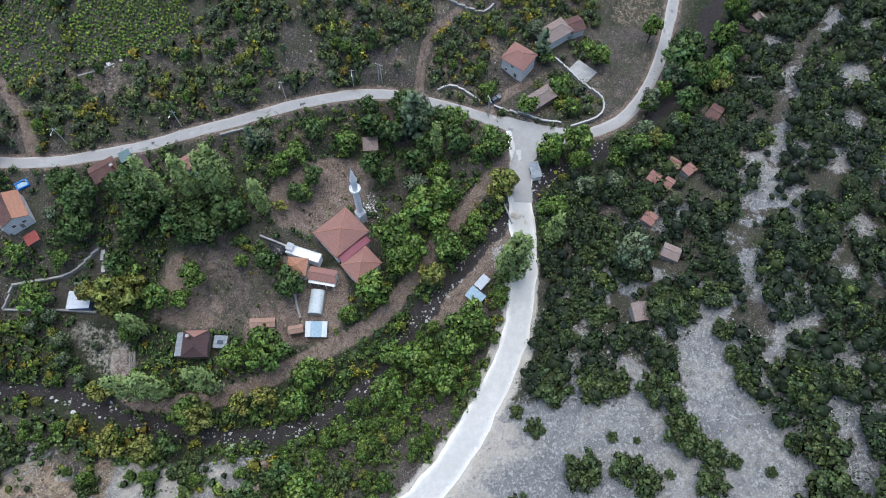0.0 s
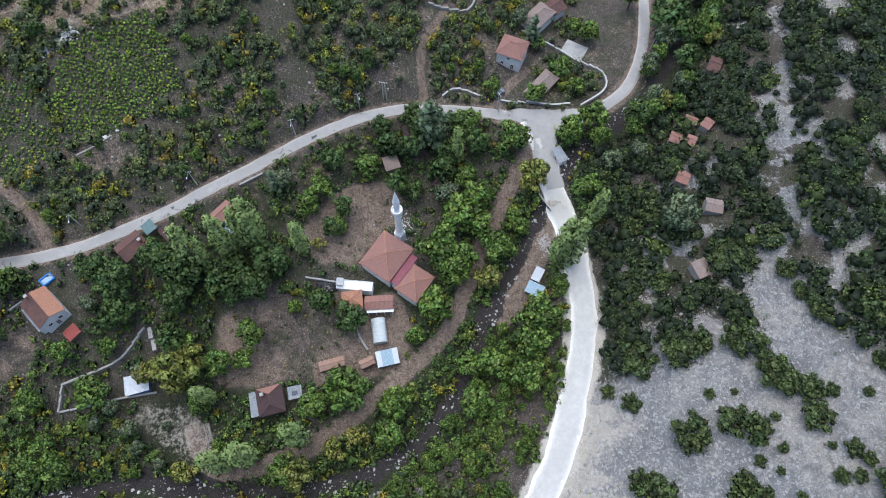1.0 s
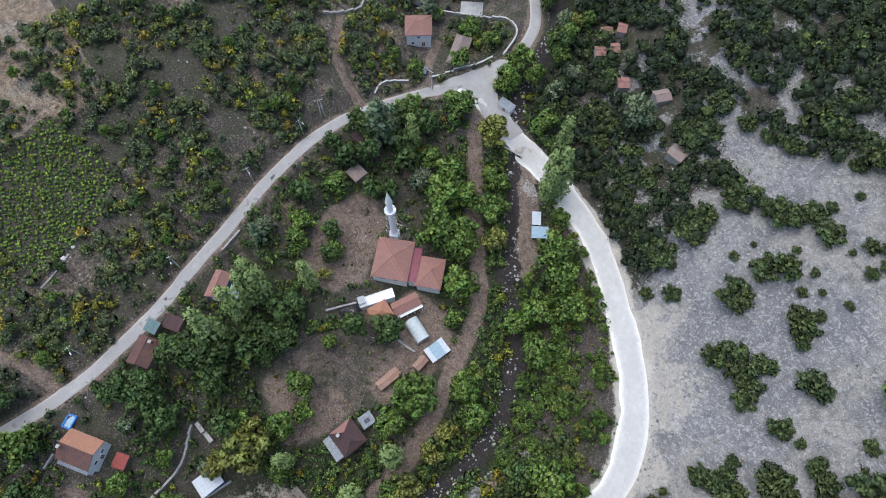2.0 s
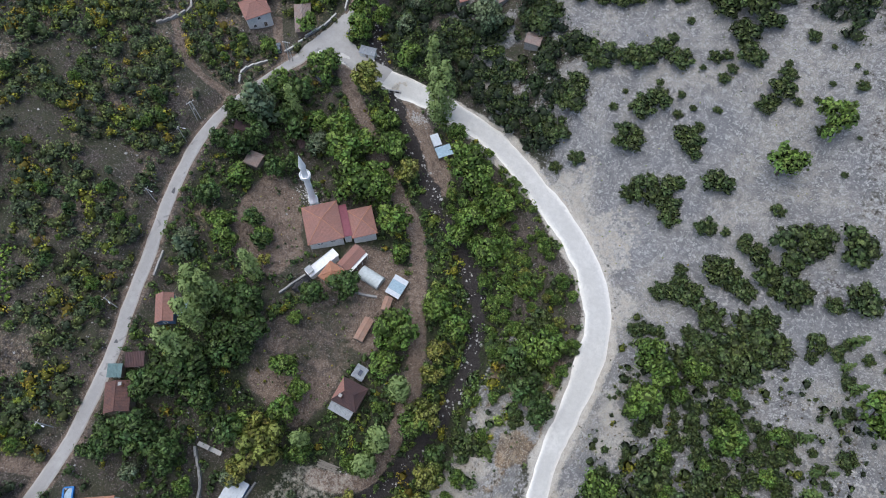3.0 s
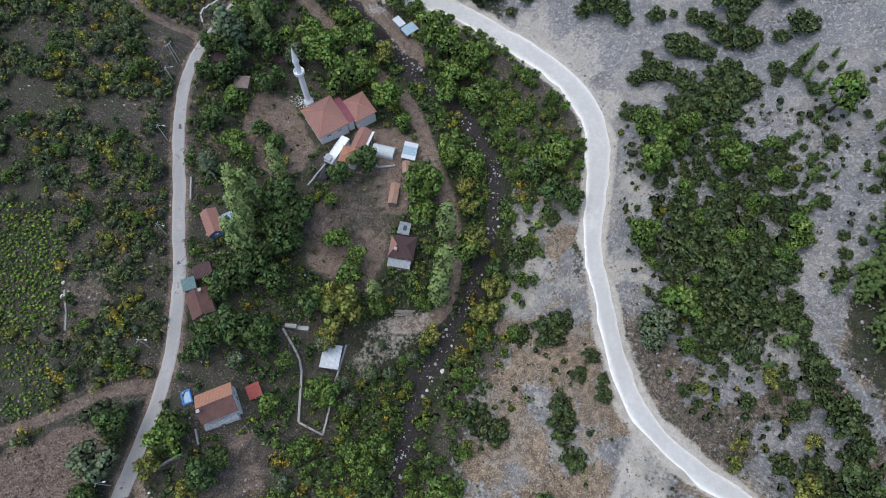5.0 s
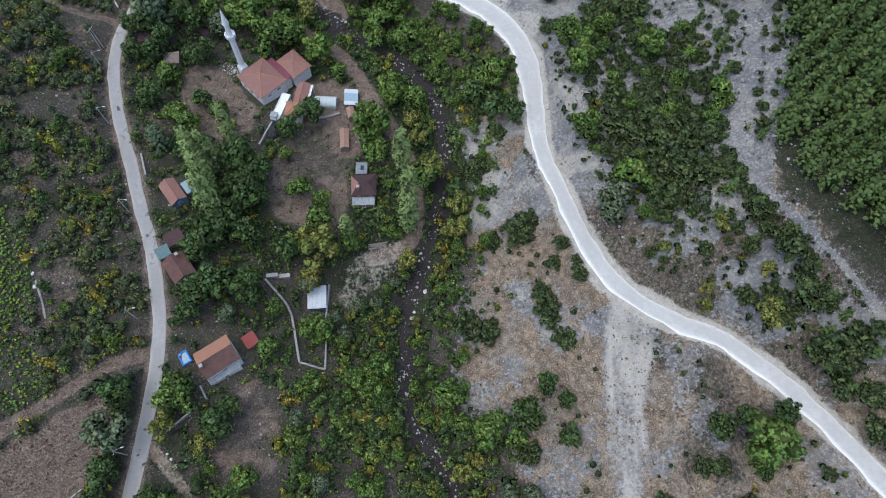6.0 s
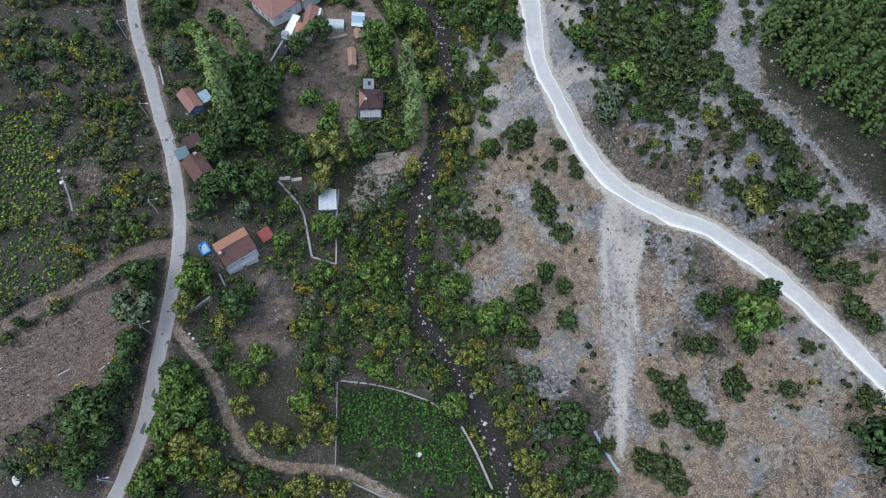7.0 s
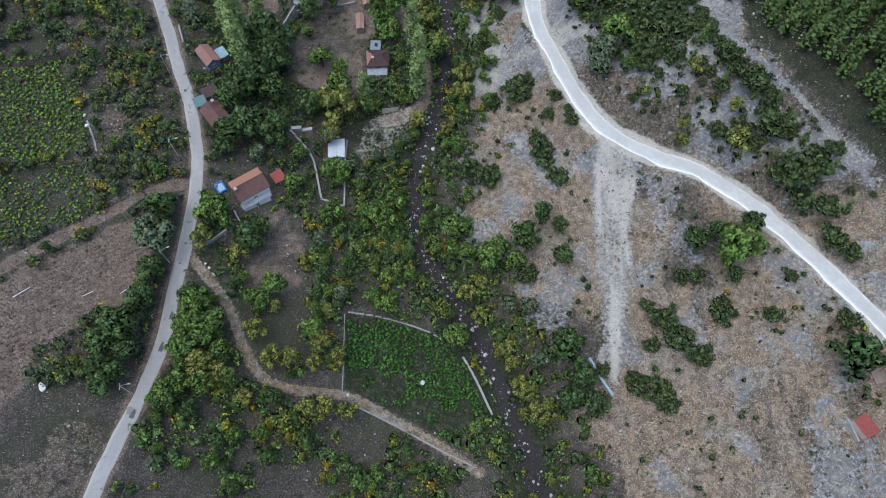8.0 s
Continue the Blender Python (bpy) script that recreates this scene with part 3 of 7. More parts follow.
def wall_run(name, label, points, high=1.1, thick=0.45, material=None, category="wall", cap=None, piece=2.2):
    """A garden wall that steps along the ground, in blocks with a coping."""
    line = smooth_line(points, piece) if len(points) > 2 else np.array(points, float)
    if len(points) == 2:
        n = max(1, int(math.dist(*points) / piece))
        line = np.array([[points[0][k] + (points[1][k] - points[0][k]) * i / n for k in (0, 1)] for i in range(n + 1)])
    WALL_LINES.append(line)
    x0, y0 = line[0]
    z0 = ground_at(x0, y0)
    top = thing(name, label, category, x0, y0, z0)
    rng = random.Random(len(points) * 7 + int(abs(x0)))
    for (ax, ay), (bx, by) in zip(line[:-1], line[1:]):
        size = math.hypot(bx - ax, by - ay)
        mx, my = (ax + bx) / 2, (ay + by) / 2
        zs = [ground_at(ax, ay), ground_at(bx, by)]
        low, up = min(zs) - 0.3, (zs[0] + zs[1]) / 2 + high + rng.uniform(-0.06, 0.06)
        ang = math.degrees(math.atan2(by - ay, bx - ax))
        block = part("wall_block", box((size + 0.04, thick, up - low), (mx - x0, my - y0, (up + low) / 2 - z0), ang, 0.012), material or M_WALL_STONE, top)
        if cap:
            part("coping", box((size + 0.06, thick + 0.16, 0.14), (mx - x0, my - y0, up - z0 + 0.07), ang, 0.03), cap, block)
    return top

# ---- ground: one sheet from the valley to the horizon ----
FIELD_SOUTH = [(32.4, -124.6), (44.7, -126), (59.3, -130.2), (66.3, -138.1), (72, -151), (62.6, -159.3), (47, -151.4), (32.8, -145.5)]
FIELD_WEST = [(-49.4, -84.3), (-64, -90), (-78, -80), (-84, -58), (-72, -53.5), (-55, -49.6), (-48, -64), (-43.4, -82)]
FIELD_PLOTS = [(-43, -86.4), (-63, -92), (-69, -104), (-56.6, -113.4), (-49, -110), (-34, -101.6)]
HAY_FIELD = [(-54, -126), (-40.4, -112.6), (-23.3, -99.4), (-19.5, -105), (-20.5, -116), (-22, -127), (-30, -133), (-38, -140), (-42, -165), (-66, -172), (-72, -140)]
BRUSH_GAP = [(8, -97), (14, -95.5), (20, -99), (21, -108), (18, -121), (9, -122), (3.5, -113), (5, -104)]
MOSQUE_FIELD = [(-19.5, -12), (-22, 0), (-20, 9), (-9, 8), (-4, -2), (3, -9), (1.3, -20.6), (-11, -21.5)]
GARDEN = [(3.4, -37), (10.5, -25), (16, -14), (27, -13), (33, -25), (33, -45), (31.7, -52), (13.2, -50)]
YARD = [(30, -60), (40, -54), (53, -49), (54, -60), (45, -67), (36, -75), (31, -72)]
HOUSE_YARD = [(9, -17), (12, -3), (16, 4), (26, 5), (34, 0), (37, -8), (35, -25), (27, -24), (25, -12), (18, -15)]
MEADOW = [(113, -127), (124, -115), (142, -123), (155, -117), (165, -127), (178, -138), (185, -180), (107, -180), (105, -151), (111, -136)]
GULLY = [(103, -73), (115, -79), (116, -90), (113.5, -104), (112.6, -121), (109, -139), (106.6, -148), (101.5, -141), (103, -121), (102.4, -103), (103.5, -89)]
BANK = [(72, 9), (83, -4), (85, -19), (87, -34), (95, -52), (103, -70), (117, -82), (111, -97), (92, -106), (88, -84), (76, -69), (67, -52), (69, -26), (64, -2)]
OPEN_NORTH = [(25.3, 96.5), (38.6, 102.4), (47.1, 102), (56, 109.4), (68.3, 116.7), (98, 118), (122, 100), (126, 60), (112, 20), (92, 22), (75.2, 35.5), (66.5, 39), (48.8, 47.5), (51, 53.2), (47.2, 60.7), (52, 66), (52, 80), (51.2, 88.1), (42.3, 88.3), (34.3, 89.2)]
NORTH_CUT = smooth_line([(-77.3, 152.6), (-68.3, 146.4), (-58.6, 138.3), (-44.9, 130.5), (-28.1, 125), (-14.7, 119.8), (-3.6, 114.9), (5.9, 109.3), (15.6, 108.3), (24, 108.7), (33.2, 109.6), (43.1, 110.8)])
NORTH_PATCHES = [(-18.1, 115.4, 6), (-5.4, 124.1, 5), (-65.5, 131.1, 7), (-45.3, 147.1, 9), (-28.7, 145.4, 7), (-13.7, 137.3, 6), (32.5, 67.9, 4), (33.6, 85.8, 4), (18.4, 132.6, 7), (54.9, 122.9, 7), (-50, 124, 6), (5, 140, 8), (40, 128, 6)]
DIRT_PATHS = [
    (smooth_line([(-37, 20), (-46.7, 20.9), (-58, 22), (-66, 26), (-75.7, 33.7)]), 1.3),
    (smooth_line([(-33, 46), (-40.7, 43.4), (-47, 48), (-54, 56)]), 1.4),
    (smooth_line([(-62, -129), (-54, -121), (-48.3, -114.6), (-33.3, -101.8), (-24, -94.4), (-14, -89.9)]), 1.6),
]
PINE_WOOD = [(145, -40), (151, -31), (155, -20), (157, -8), (160, 6), (168, 14), (200, 14), (200, -100), (176, -96), (168, -83), (163.5, -74), (153.5, -62), (147, -53)]


def soft_mask(mask, times=2):
    m = mask.astype(float)
    for _ in range(times):
        m = (m + np.roll(m, 1, 0) + np.roll(m, -1, 0) + np.roll(m, 1, 1) + np.roll(m, -1, 1)) / 5
    return m


def axis(low, high, step, reach):
    fine = np.arange(low, high + step / 2, step)
    out = step * np.cumsum(1.32 ** np.arange(1, 40))
    out = out[out < reach]
    return np.r_[(low - out)[::-1], fine, high + out]


def build_ground():
    gx, gy = axis(-118, 200, 1.0, 2600), axis(-196, 172, 1.0, 2600)
    X, Y = np.meshgrid(gx, gy)
    Z = ground(X, Y)
    ny, nx = X.shape
    wob = 3.0
    WX, WY = X + wob * (fbm(X, Y, 6, 3, 21) - 0.5) * 2, Y + wob * (fbm(X, Y, 6, 3, 22) - 0.5) * 2
    d_east, side_east, s_east, _ = WAYS["east"].near(X, Y)
    d_creek, side_creek, _, _ = CREEK_WAY.near(WX, WY)
    d_west, _, _, _ = WAYS["west"].near(X, Y)
    uphill = np.where(side_east > 0, d_east, 0)
    broad = fbm(X, Y, 22, 4, 31)
    patch = fbm(X, Y, 9, 4, 41)
    # pale scree above the white road and over the northern hillside
    scree = smoothstep(0.5, 4, uphill) * smoothstep(-62, -30, Y + 22 * (broad - 0.5))
    north = (side_creek > 0) & (Y > 40)
    rough_scree = scree * smoothstep(18, 45, d_creek) * smoothstep(25, 50, X + 20 * (broad - 0.5))
    opened = soft_mask(inside(WX, WY, OPEN_NORTH), 4)
    d_cut, _, _, _ = polyline_near(WX, WY, NORTH_CUT)
    opened = np.maximum(opened, (1 - smoothstep(0.5, 3.2, d_cut)) * (0.28 + 0.4 * smoothstep(0.4, 0.6, patch)))
    for cx, cy, cr in NORTH_PATCHES:
        opened = np.maximum(opened, 0.66 - 0.66 * smoothstep(cr * 0.25, cr * 0.9, np.hypot(WX - cx, WY - cy)))
    spread = 0.85 * smoothstep(0.42, 0.56, patch) * smoothstep(16, 34, d_creek)
    scree = np.where(north, np.maximum.reduce([0.6 * rough_scree, opened * 0.95, spread]), scree)
    scree = np.maximum(scree, 0.8 * smoothstep(0.5, 3, uphill) * (Y < -25) * smoothstep(0.36, 0.50, patch))
    streak = fbm(X * 3.2, Y * 0.45, 7, 3, 43)
    scree = np.maximum(scree, soft_mask(inside(WX, WY, GULLY), 6) * (0.62 + 0.3 * smoothstep(0.40, 0.6, streak)))
    bank = soft_mask(inside(WX, WY, BANK), 4)
    scree = np.maximum(scree, bank * smoothstep(0.36, 0.56, patch) * 0.8)
    lower = (side_creek > 0) & (side_east < 0) & (Y < 0)
    scree = np.maximum(scree, 0.55 * lower * smoothstep(0.5, 0.66, patch) * smoothstep(8, 16, d_creek))
    scree = np.where((side_creek < 0), 0, scree)
    straw = soft_mask(inside(WX, WY, MEADOW), 4) * (0.5 + 0.4 * smoothstep(0.35, 0.6, streak))
    straw = np.maximum(straw, bank * smoothstep(0.66, 0.44, patch) * 0.75)
    straw = np.maximum(straw, lower * smoothstep(9, 20, d_creek) * (0.38 + 0.4 * smoothstep(0.4, 0.6, broad)))
    straw = np.maximum(straw, soft_mask(inside(WX, WY, HAY_FIELD), 2) * (0.25 + 0.3 * smoothstep(0.4, 0.6, fbm(X * 0.5 - Y * 2, Y * 0.5 + X * 0.5, 8, 3, 45))))
    straw = np.maximum(straw, 0.45 * ((side_creek < 0) & (X < -20)) * smoothstep(0.46, 0.62, patch) * (1 - soft_mask(inside(X, Y, FIELD_WEST) | inside(X, Y, FIELD_PLOTS), 2)))
    straw = np.maximum(straw, 0.75 * smoothstep(-74, -84, X + 8 * (broad - 0.5)) * (Y < -40) * (1 - soft_mask(inside(X, Y, FIELD_WEST) | inside(X, Y, FIELD_PLOTS), 2)))
    straw = np.maximum(straw, 0.5 * soft_mask(inside(WX, WY, GARDEN), 2) * smoothstep(0.4, 0.6, patch))
    straw = np.maximum(straw, (0.45 + 0.3 * smoothstep(0.42, 0.6, broad)) * (uphill > 2) * (Y < -30))
    grass = np.where(side_creek < 0, smoothstep(0.40, 0.62, broad) * 0.45 + 0.15 * smoothstep(0.4, 0.6, patch), smoothstep(0.5, 0.68, broad) * 0.3)
    d_w, side_w, _, _ = WAYS["west"].near(X, Y)
    # the village floor gets more of the grass tone that carries painted shade
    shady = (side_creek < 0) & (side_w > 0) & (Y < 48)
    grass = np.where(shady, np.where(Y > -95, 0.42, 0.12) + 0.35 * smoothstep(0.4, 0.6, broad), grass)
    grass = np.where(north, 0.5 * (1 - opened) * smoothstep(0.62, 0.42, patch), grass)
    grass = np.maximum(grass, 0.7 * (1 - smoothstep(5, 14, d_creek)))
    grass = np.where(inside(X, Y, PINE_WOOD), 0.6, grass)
    grass = np.maximum(grass, 0.45 * soft_mask(inside(X, Y, FIELD_WEST) | inside(X, Y, FIELD_PLOTS), 1))
    grass = np.maximum(grass, soft_mask(inside(X, Y, FIELD_SOUTH), 1) * 0.9)
    bare = np.maximum.reduce([soft_mask(inside(WX, WY, BRUSH_GAP), 3) * (0.4 + 0.35 * smoothstep(0.4, 0.6, patch)), soft_mask(inside(WX, WY, MOSQUE_FIELD), 3) * 0.95, soft_mask(inside(WX, WY, GARDEN), 3) * (0.42 + 0.36 * smoothstep(0.42, 0.6, patch)), soft_mask(inside(WX, WY, HAY_FIELD), 2) * (0.8 + 0.15 * smoothstep(0.4, 0.6, patch))])
    for key, edge_w in (("mosque", 1.6), ("shed", 2.4)):
        d, _, _, _ = WAYS[key].near(X, Y)
        half = WAYS[key].half
        bare = np.maximum(bare, 1 - smoothstep(half * 0.8, half + edge_w, d))
    bare = np.maximum(bare, soft_mask(inside(WX, WY, HOUSE_YARD), 3) * 0.8)
    for line, wide in DIRT_PATHS:
        d, _, _, _ = polyline_near(X, Y, line)
        bare = np.maximum(bare, (1 - smoothstep(wide * 0.6, wide * 1.7, d + 1.2 * (patch - 0.5))) * 0.9)
    bare = np.maximum(bare, (1 - smoothstep(2.2, 4.4, d_west + 2 * (patch - 0.5))) * 0.65)
    half_e = east_half(Y)
    pale = np.maximum((1 - smoothstep(half_e + 0.3, half_e + 2.8, d_east + 4.0 * (patch - 0.5))) * 0.8, soft_mask(inside(WX, WY, YARD), 5) * 0.44)
    pale = np.where((d_east > 3) & (Y > 40) & (X < 10), pale * 0.5, pale)
    gully = soft_mask(inside(0.6 * X + 0.4 * WX, 0.6 * Y + 0.4 * WY, GULLY), 2)
    pale = np.maximum(pale, gully * (0.44 + 0.2 * smoothstep(0.36, 0.56, streak)))
    pale = np.maximum(pale, 0.54 * (uphill > 2) * (Y > -40) * (X > 55) * smoothstep(36, 8, uphill) * smoothstep(0.42, 0.56, 0.5 * broad + 0.5 * patch))
    pale = np.maximum(pale, 0.42 * (uphill > 4) * (X > 104) * (Y < 8) * smoothstep(0.50, 0.60, patch))
    pale = np.maximum(pale, bank * 0.5 * smoothstep(0.50, 0.62, patch))
    wood = soft_mask(inside(WX, WY, PINE_WOOD), 3)
    scree, pale, straw = scree * (1 - wood), pale * (1 - wood), straw * (1 - 0.8 * wood)
    straw, grass = straw * (1 - bare), grass * (1 - bare)
    d_foot, _, _, _ = WAYS["foot"].near(X, Y)
    straw, grass = np.maximum(straw, 0.85 - 0.85 * smoothstep(0.9, 2.0, d_foot)), grass * smoothstep(0.6, 1.8, d_foot)
    d_hill, _, _, _ = WAYS["hill"].near(X, Y)
    scree = np.maximum(scree, (1 - smoothstep(0.5, 1.3, d_hill)) * 0.95)
    scree = np.maximum(scree, (1 - smoothstep(1.5, 6.0, d_hill)) * 0.40)
    # tan road cuts on the uphill side
    cutting = (1 - smoothstep(3, 11, uphill)) * (uphill > 0) * (X > 60) * smoothstep(0.36, 0.52, patch)
    straw = np.maximum(straw, 0.75 * cutting)
    scree = scree * (1 - 0.45 * cutting)
    wet = 1 - smoothstep(2.0, 3.3, d_creek)
    verts = np.stack([X, Y, Z], -1).reshape(-1, 3)
    i = np.arange(ny * nx).reshape(ny, nx)
    quads = np.stack([i[:-1, :-1], i[:-1, 1:], i[1:, 1:], i[1:, :-1]], -1).reshape(-1, 4)
    mesh = fast_mesh("ground", verts, quads, M_GROUND, smooth=True)
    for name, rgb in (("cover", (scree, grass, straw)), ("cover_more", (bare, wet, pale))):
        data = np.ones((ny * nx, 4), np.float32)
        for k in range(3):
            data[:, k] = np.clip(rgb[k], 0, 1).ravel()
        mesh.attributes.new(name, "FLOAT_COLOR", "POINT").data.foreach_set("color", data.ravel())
    return tagged(new("ground", mesh), "valley ground of brown soil, pale scree and dry grass", "ground", kind="structure")


def fast_mesh(name, verts, quads, material, smooth=False, uv=None):
    mesh = bpy.data.meshes.new(name)
    mesh.vertices.add(len(verts))
    mesh.vertices.foreach_set("co", np.asarray(verts, np.float32).ravel())
    mesh.loops.add(quads.size)
    mesh.loops.foreach_set("vertex_index", quads.astype(np.int32).ravel())
    mesh.polygons.add(len(quads))
    mesh.polygons.foreach_set("loop_start", np.arange(0, quads.size, quads.shape[1], dtype=np.int32))
    if smooth:
        mesh.polygons.foreach_set("use_smooth", np.ones(len(quads), bool))
    if uv is not None:
        mesh.uv_layers.new(name="UVMap").data.foreach_set("uv", np.asarray(uv, np.float32)[quads.ravel()].ravel())
    mesh.materials.append(material)
    mesh.update(calc_edges=True)
    mesh.validate()
    return mesh


def road_strip(name, way, half, material, label, lift=0.12, ragged=0.35, seed=0, wide=None):
    """A road bed: a strip of even steps with worn, uneven edges, 6 cm thick."""
    line, n = way.line, len(way.line)
    tang = np.gradient(line, axis=0)
    tang /= np.hypot(*tang.T)[:, None]
    norm = np.stack([-tang[:, 1], tang[:, 0]], -1)
    s = way.lengths
    cross = np.array([-1.0, -0.97, -0.5, 0.0, 0.5, 0.97, 1.0])
    verts, uv = [], []
    half = half if wide is None else wide(line[:, 1])
    for c in cross:
        edge = half + (ragged * (fbm(s, s * 0 + seed, 5, 3, seed + int(c > 0)) - 0.5) * 2 if abs(c) > 0.6 else 0)
        p = line + norm * (c * edge)[:, None] if np.ndim(edge) else line + norm * c * edge
        z = ground(p[:, 0], p[:, 1]) + lift + 0.05 * (1 - c * c) - (0.16 if abs(c) == 1 else 0)
        verts.append(np.c_[p, z])
        uv.append(np.c_[np.full(n, c), s * 0.1])
    verts, uv = np.concatenate(verts), np.concatenate(uv)
    i = np.arange(len(cross) * n).reshape(len(cross), n)
    quads = np.stack([i[:-1, :-1], i[:-1, 1:], i[1:, 1:], i[1:, :-1]], -1).reshape(-1, 4)
    mesh = fast_mesh(name, verts, quads[:, ::-1], material, True, uv)
    return tagged(new(name, mesh), label, "road", kind="structure")


def east_half(y):
    """The white road is wider on its northern stretch."""
    return 2.35 + 1.25 * smoothstep(-28, 6, y)


ground_ob = build_ground()
road_west = road_strip("road_west", WAYS["west"], 1.85, M_ASPHALT, "worn grey asphalt lane along the village", seed=3)
road_east = road_strip("road_east", WAYS["east"], 3.3, M_CHALK_ROAD, "white chalky gravel road along the slope", lift=0.15, ragged=0.8, seed=9, wide=east_half)


def road_patch(name, poly, material, label, lift, step=0.3):
    """A paved patch draped on the ground."""
    low, high = np.min(poly, axis=0), np.max(poly, axis=0)
    X, Y = np.meshgrid(np.arange(low[0], high[0], step), np.arange(low[1], high[1], step))
    edge = inside(X + 0.5 * (fbm(X, Y, 2, 2, 5) - 0.5), Y + 0.5 * (fbm(X, Y, 2, 2, 6) - 0.5), poly)
    i = np.arange(X.size).reshape(X.shape)
    quads = np.stack([i[:-1, :-1], i[:-1, 1:], i[1:, 1:], i[1:, :-1]], -1)[edge[:-1, :-1] & edge[1:, 1:] & edge[:-1, 1:] & edge[1:, :-1]]
    used, index = np.unique(quads, return_inverse=True)
    verts = np.stack([X, Y, ground(X, Y) + lift], -1).reshape(-1, 3)[used]
    mesh = fast_mesh(name, verts, index.reshape(-1, 4), material, True, np.zeros((len(verts), 2)))
    return tagged(new(name, mesh), label, "road", kind="structure")


road_patch("road_junction", [(-40, 38), (-30.8, 49.6), (-25.6, 50.9), (-19.2, 49.2), (-12, 49.2), (-7.1, 50.5), (-7, 56.2), (-14.4, 55.9), (-19.8, 56.3), (-25, 58.4), (-27.6, 67.6), (-33.2, 67), (-35.2, 53.0)], M_ASPHALT, "worn pale asphalt where the lanes meet", 0.23)

# ---- the mosque and the buildings round it ----
def build_mosque():
    x, y, turn, w, d = 3.7, 0.8, 45.0, 9.6, 11.4
    z = ground_at(x, y)
    top = thing("mosque", "white village mosque with red hipped tile roofs", "mosque", x, y, z, turn)
    high = 5.6
    part("wall", wall_box(w, d, -1.2, high), M_WHITE, top)
    cover = part("roof", roof_slab(w + 1.0, d + 1.0, high - 0.1, 2.6, 0.0), M_TILE_RED, top, "faded red clay tile roof")
    part("ridge_tiles", ridge_caps(w + 1.0, d + 1.0, high - 0.1, 2.6, 0.0), M_TILE_ORANGE, cover)
    for along in (-2.2, -1.5, 1.5, 2.2):
        opening(top, "window", "y-", along, 3.9, 0.55, 0.8, w, d)
        opening(top, "window", "y+", along, 3.0, 0.7, 1.4, w, d)
    for along in (-3.0, 0.0, 3.0):
        opening(top, "window", "x-", along, 3.0, 0.9, 1.6, w, d)
    # prayer porch and its sheet roof
    ax, ay, aw, ad, ah = 11.1, -1.9, 6.6, 8.3, 4.6
    bm = wall_box(aw, ad, -1.2, ah)
    bm.transform(pose(ax, ay, 0))
    part("porch_wall", bm, M_WHITE, top)
    bm = roof_slab(aw + 1.0, ad + 1.0, ah - 0.1, 1.7, 0.0)
    bm.transform(pose(ax, ay, 0))
    cover = part("porch_roof", bm, M_TILE_RED, top, "red hipped tile roof of the porch")
    bm = ridge_caps(aw + 1.0, ad + 1.0, ah - 0.1, 1.7, 0.0)
    bm.transform(pose(ax, ay, 0))
    part("ridge_tiles", bm, M_TILE_ORANGE, cover)
    bm = roof_slab(2.6, 10.4, 4.75, 0.35, 2.6, 0.1)
    bm.transform(pose(6.35, -0.4, 0))
    part("link_roof", bm, M_MAGENTA, top, "dark magenta sheet roof between the tile roofs")
    bm = wall_box(1.9, 9.6, -1.2, 4.75)
    bm.transform(pose(6.2, -0.4, 0))
    part("link_wall", bm, M_WHITE, top)


def build_minaret():
    x, y = -3.1, 5.7
    z = ground_at(x, y)
    top = thing("minaret", "slender white minaret with balcony and pointed cap", "minaret", x, y, z, 45)
    part("base", box((2.5, 2.5, 5.6), (0, 0, 2.4), 0, 0.12), M_STONE_WHITE, top)
    bm = bmesh.new()
    add_tube(bm, (0, 0, 5.1), (0, 0, 6.4), 1.5, 0.98, 12)
    part("transition", bm, M_STONE_WHITE, top)
    part("shaft", tube((0, 0, 6.3), (0, 0, 18.3), 0.98, 0.88, 16), M_STONE_WHITE, top)
    bm = bmesh.new()
    for lo, hi, ra, rb in ((17.7, 18.3, 0.9, 1.2), (18.3, 18.9, 1.2, 1.55), (18.9, 19.1, 1.62, 1.62)):
        add_tube(bm, (0, 0, lo), (0, 0, hi), ra, rb, 16)
    balcony = part("balcony", bm, M_STONE_WHITE, top)
    bm = bmesh.new()
    for k in range(16):
        a = 2 * math.pi * k / 16
        add_box(bm, (0.12, 0.58, 0.95), (1.52 * math.cos(a), 1.52 * math.sin(a), 19.55), math.degrees(a))
    part("parapet", bm, M_STONE_WHITE, balcony)
    part("upper_shaft", tube((0, 0, 19.0), (0, 0, 24.2), 0.80, 0.76, 16), M_STONE_WHITE, top)
    part("cornice", tube((0, 0, 24.1), (0, 0, 24.5), 0.98, 1.02, 16), M_STONE_WHITE, top)
    cap = part("cap", tube((0, 0, 24.5), (0, 0, 30.0), 1.0, 0.06, 16), M_STONE_WHITE, top, "grey-white pointed cap")
    part("finial", tube((0, 0, 29.8), (0, 0, 31.0), 0.06, 0.03, 6), M_STEEL, cap)
    part("doorway", box((0.9, 0.08, 1.9), (0, -1.27, 1.2)), M_DARK, top)


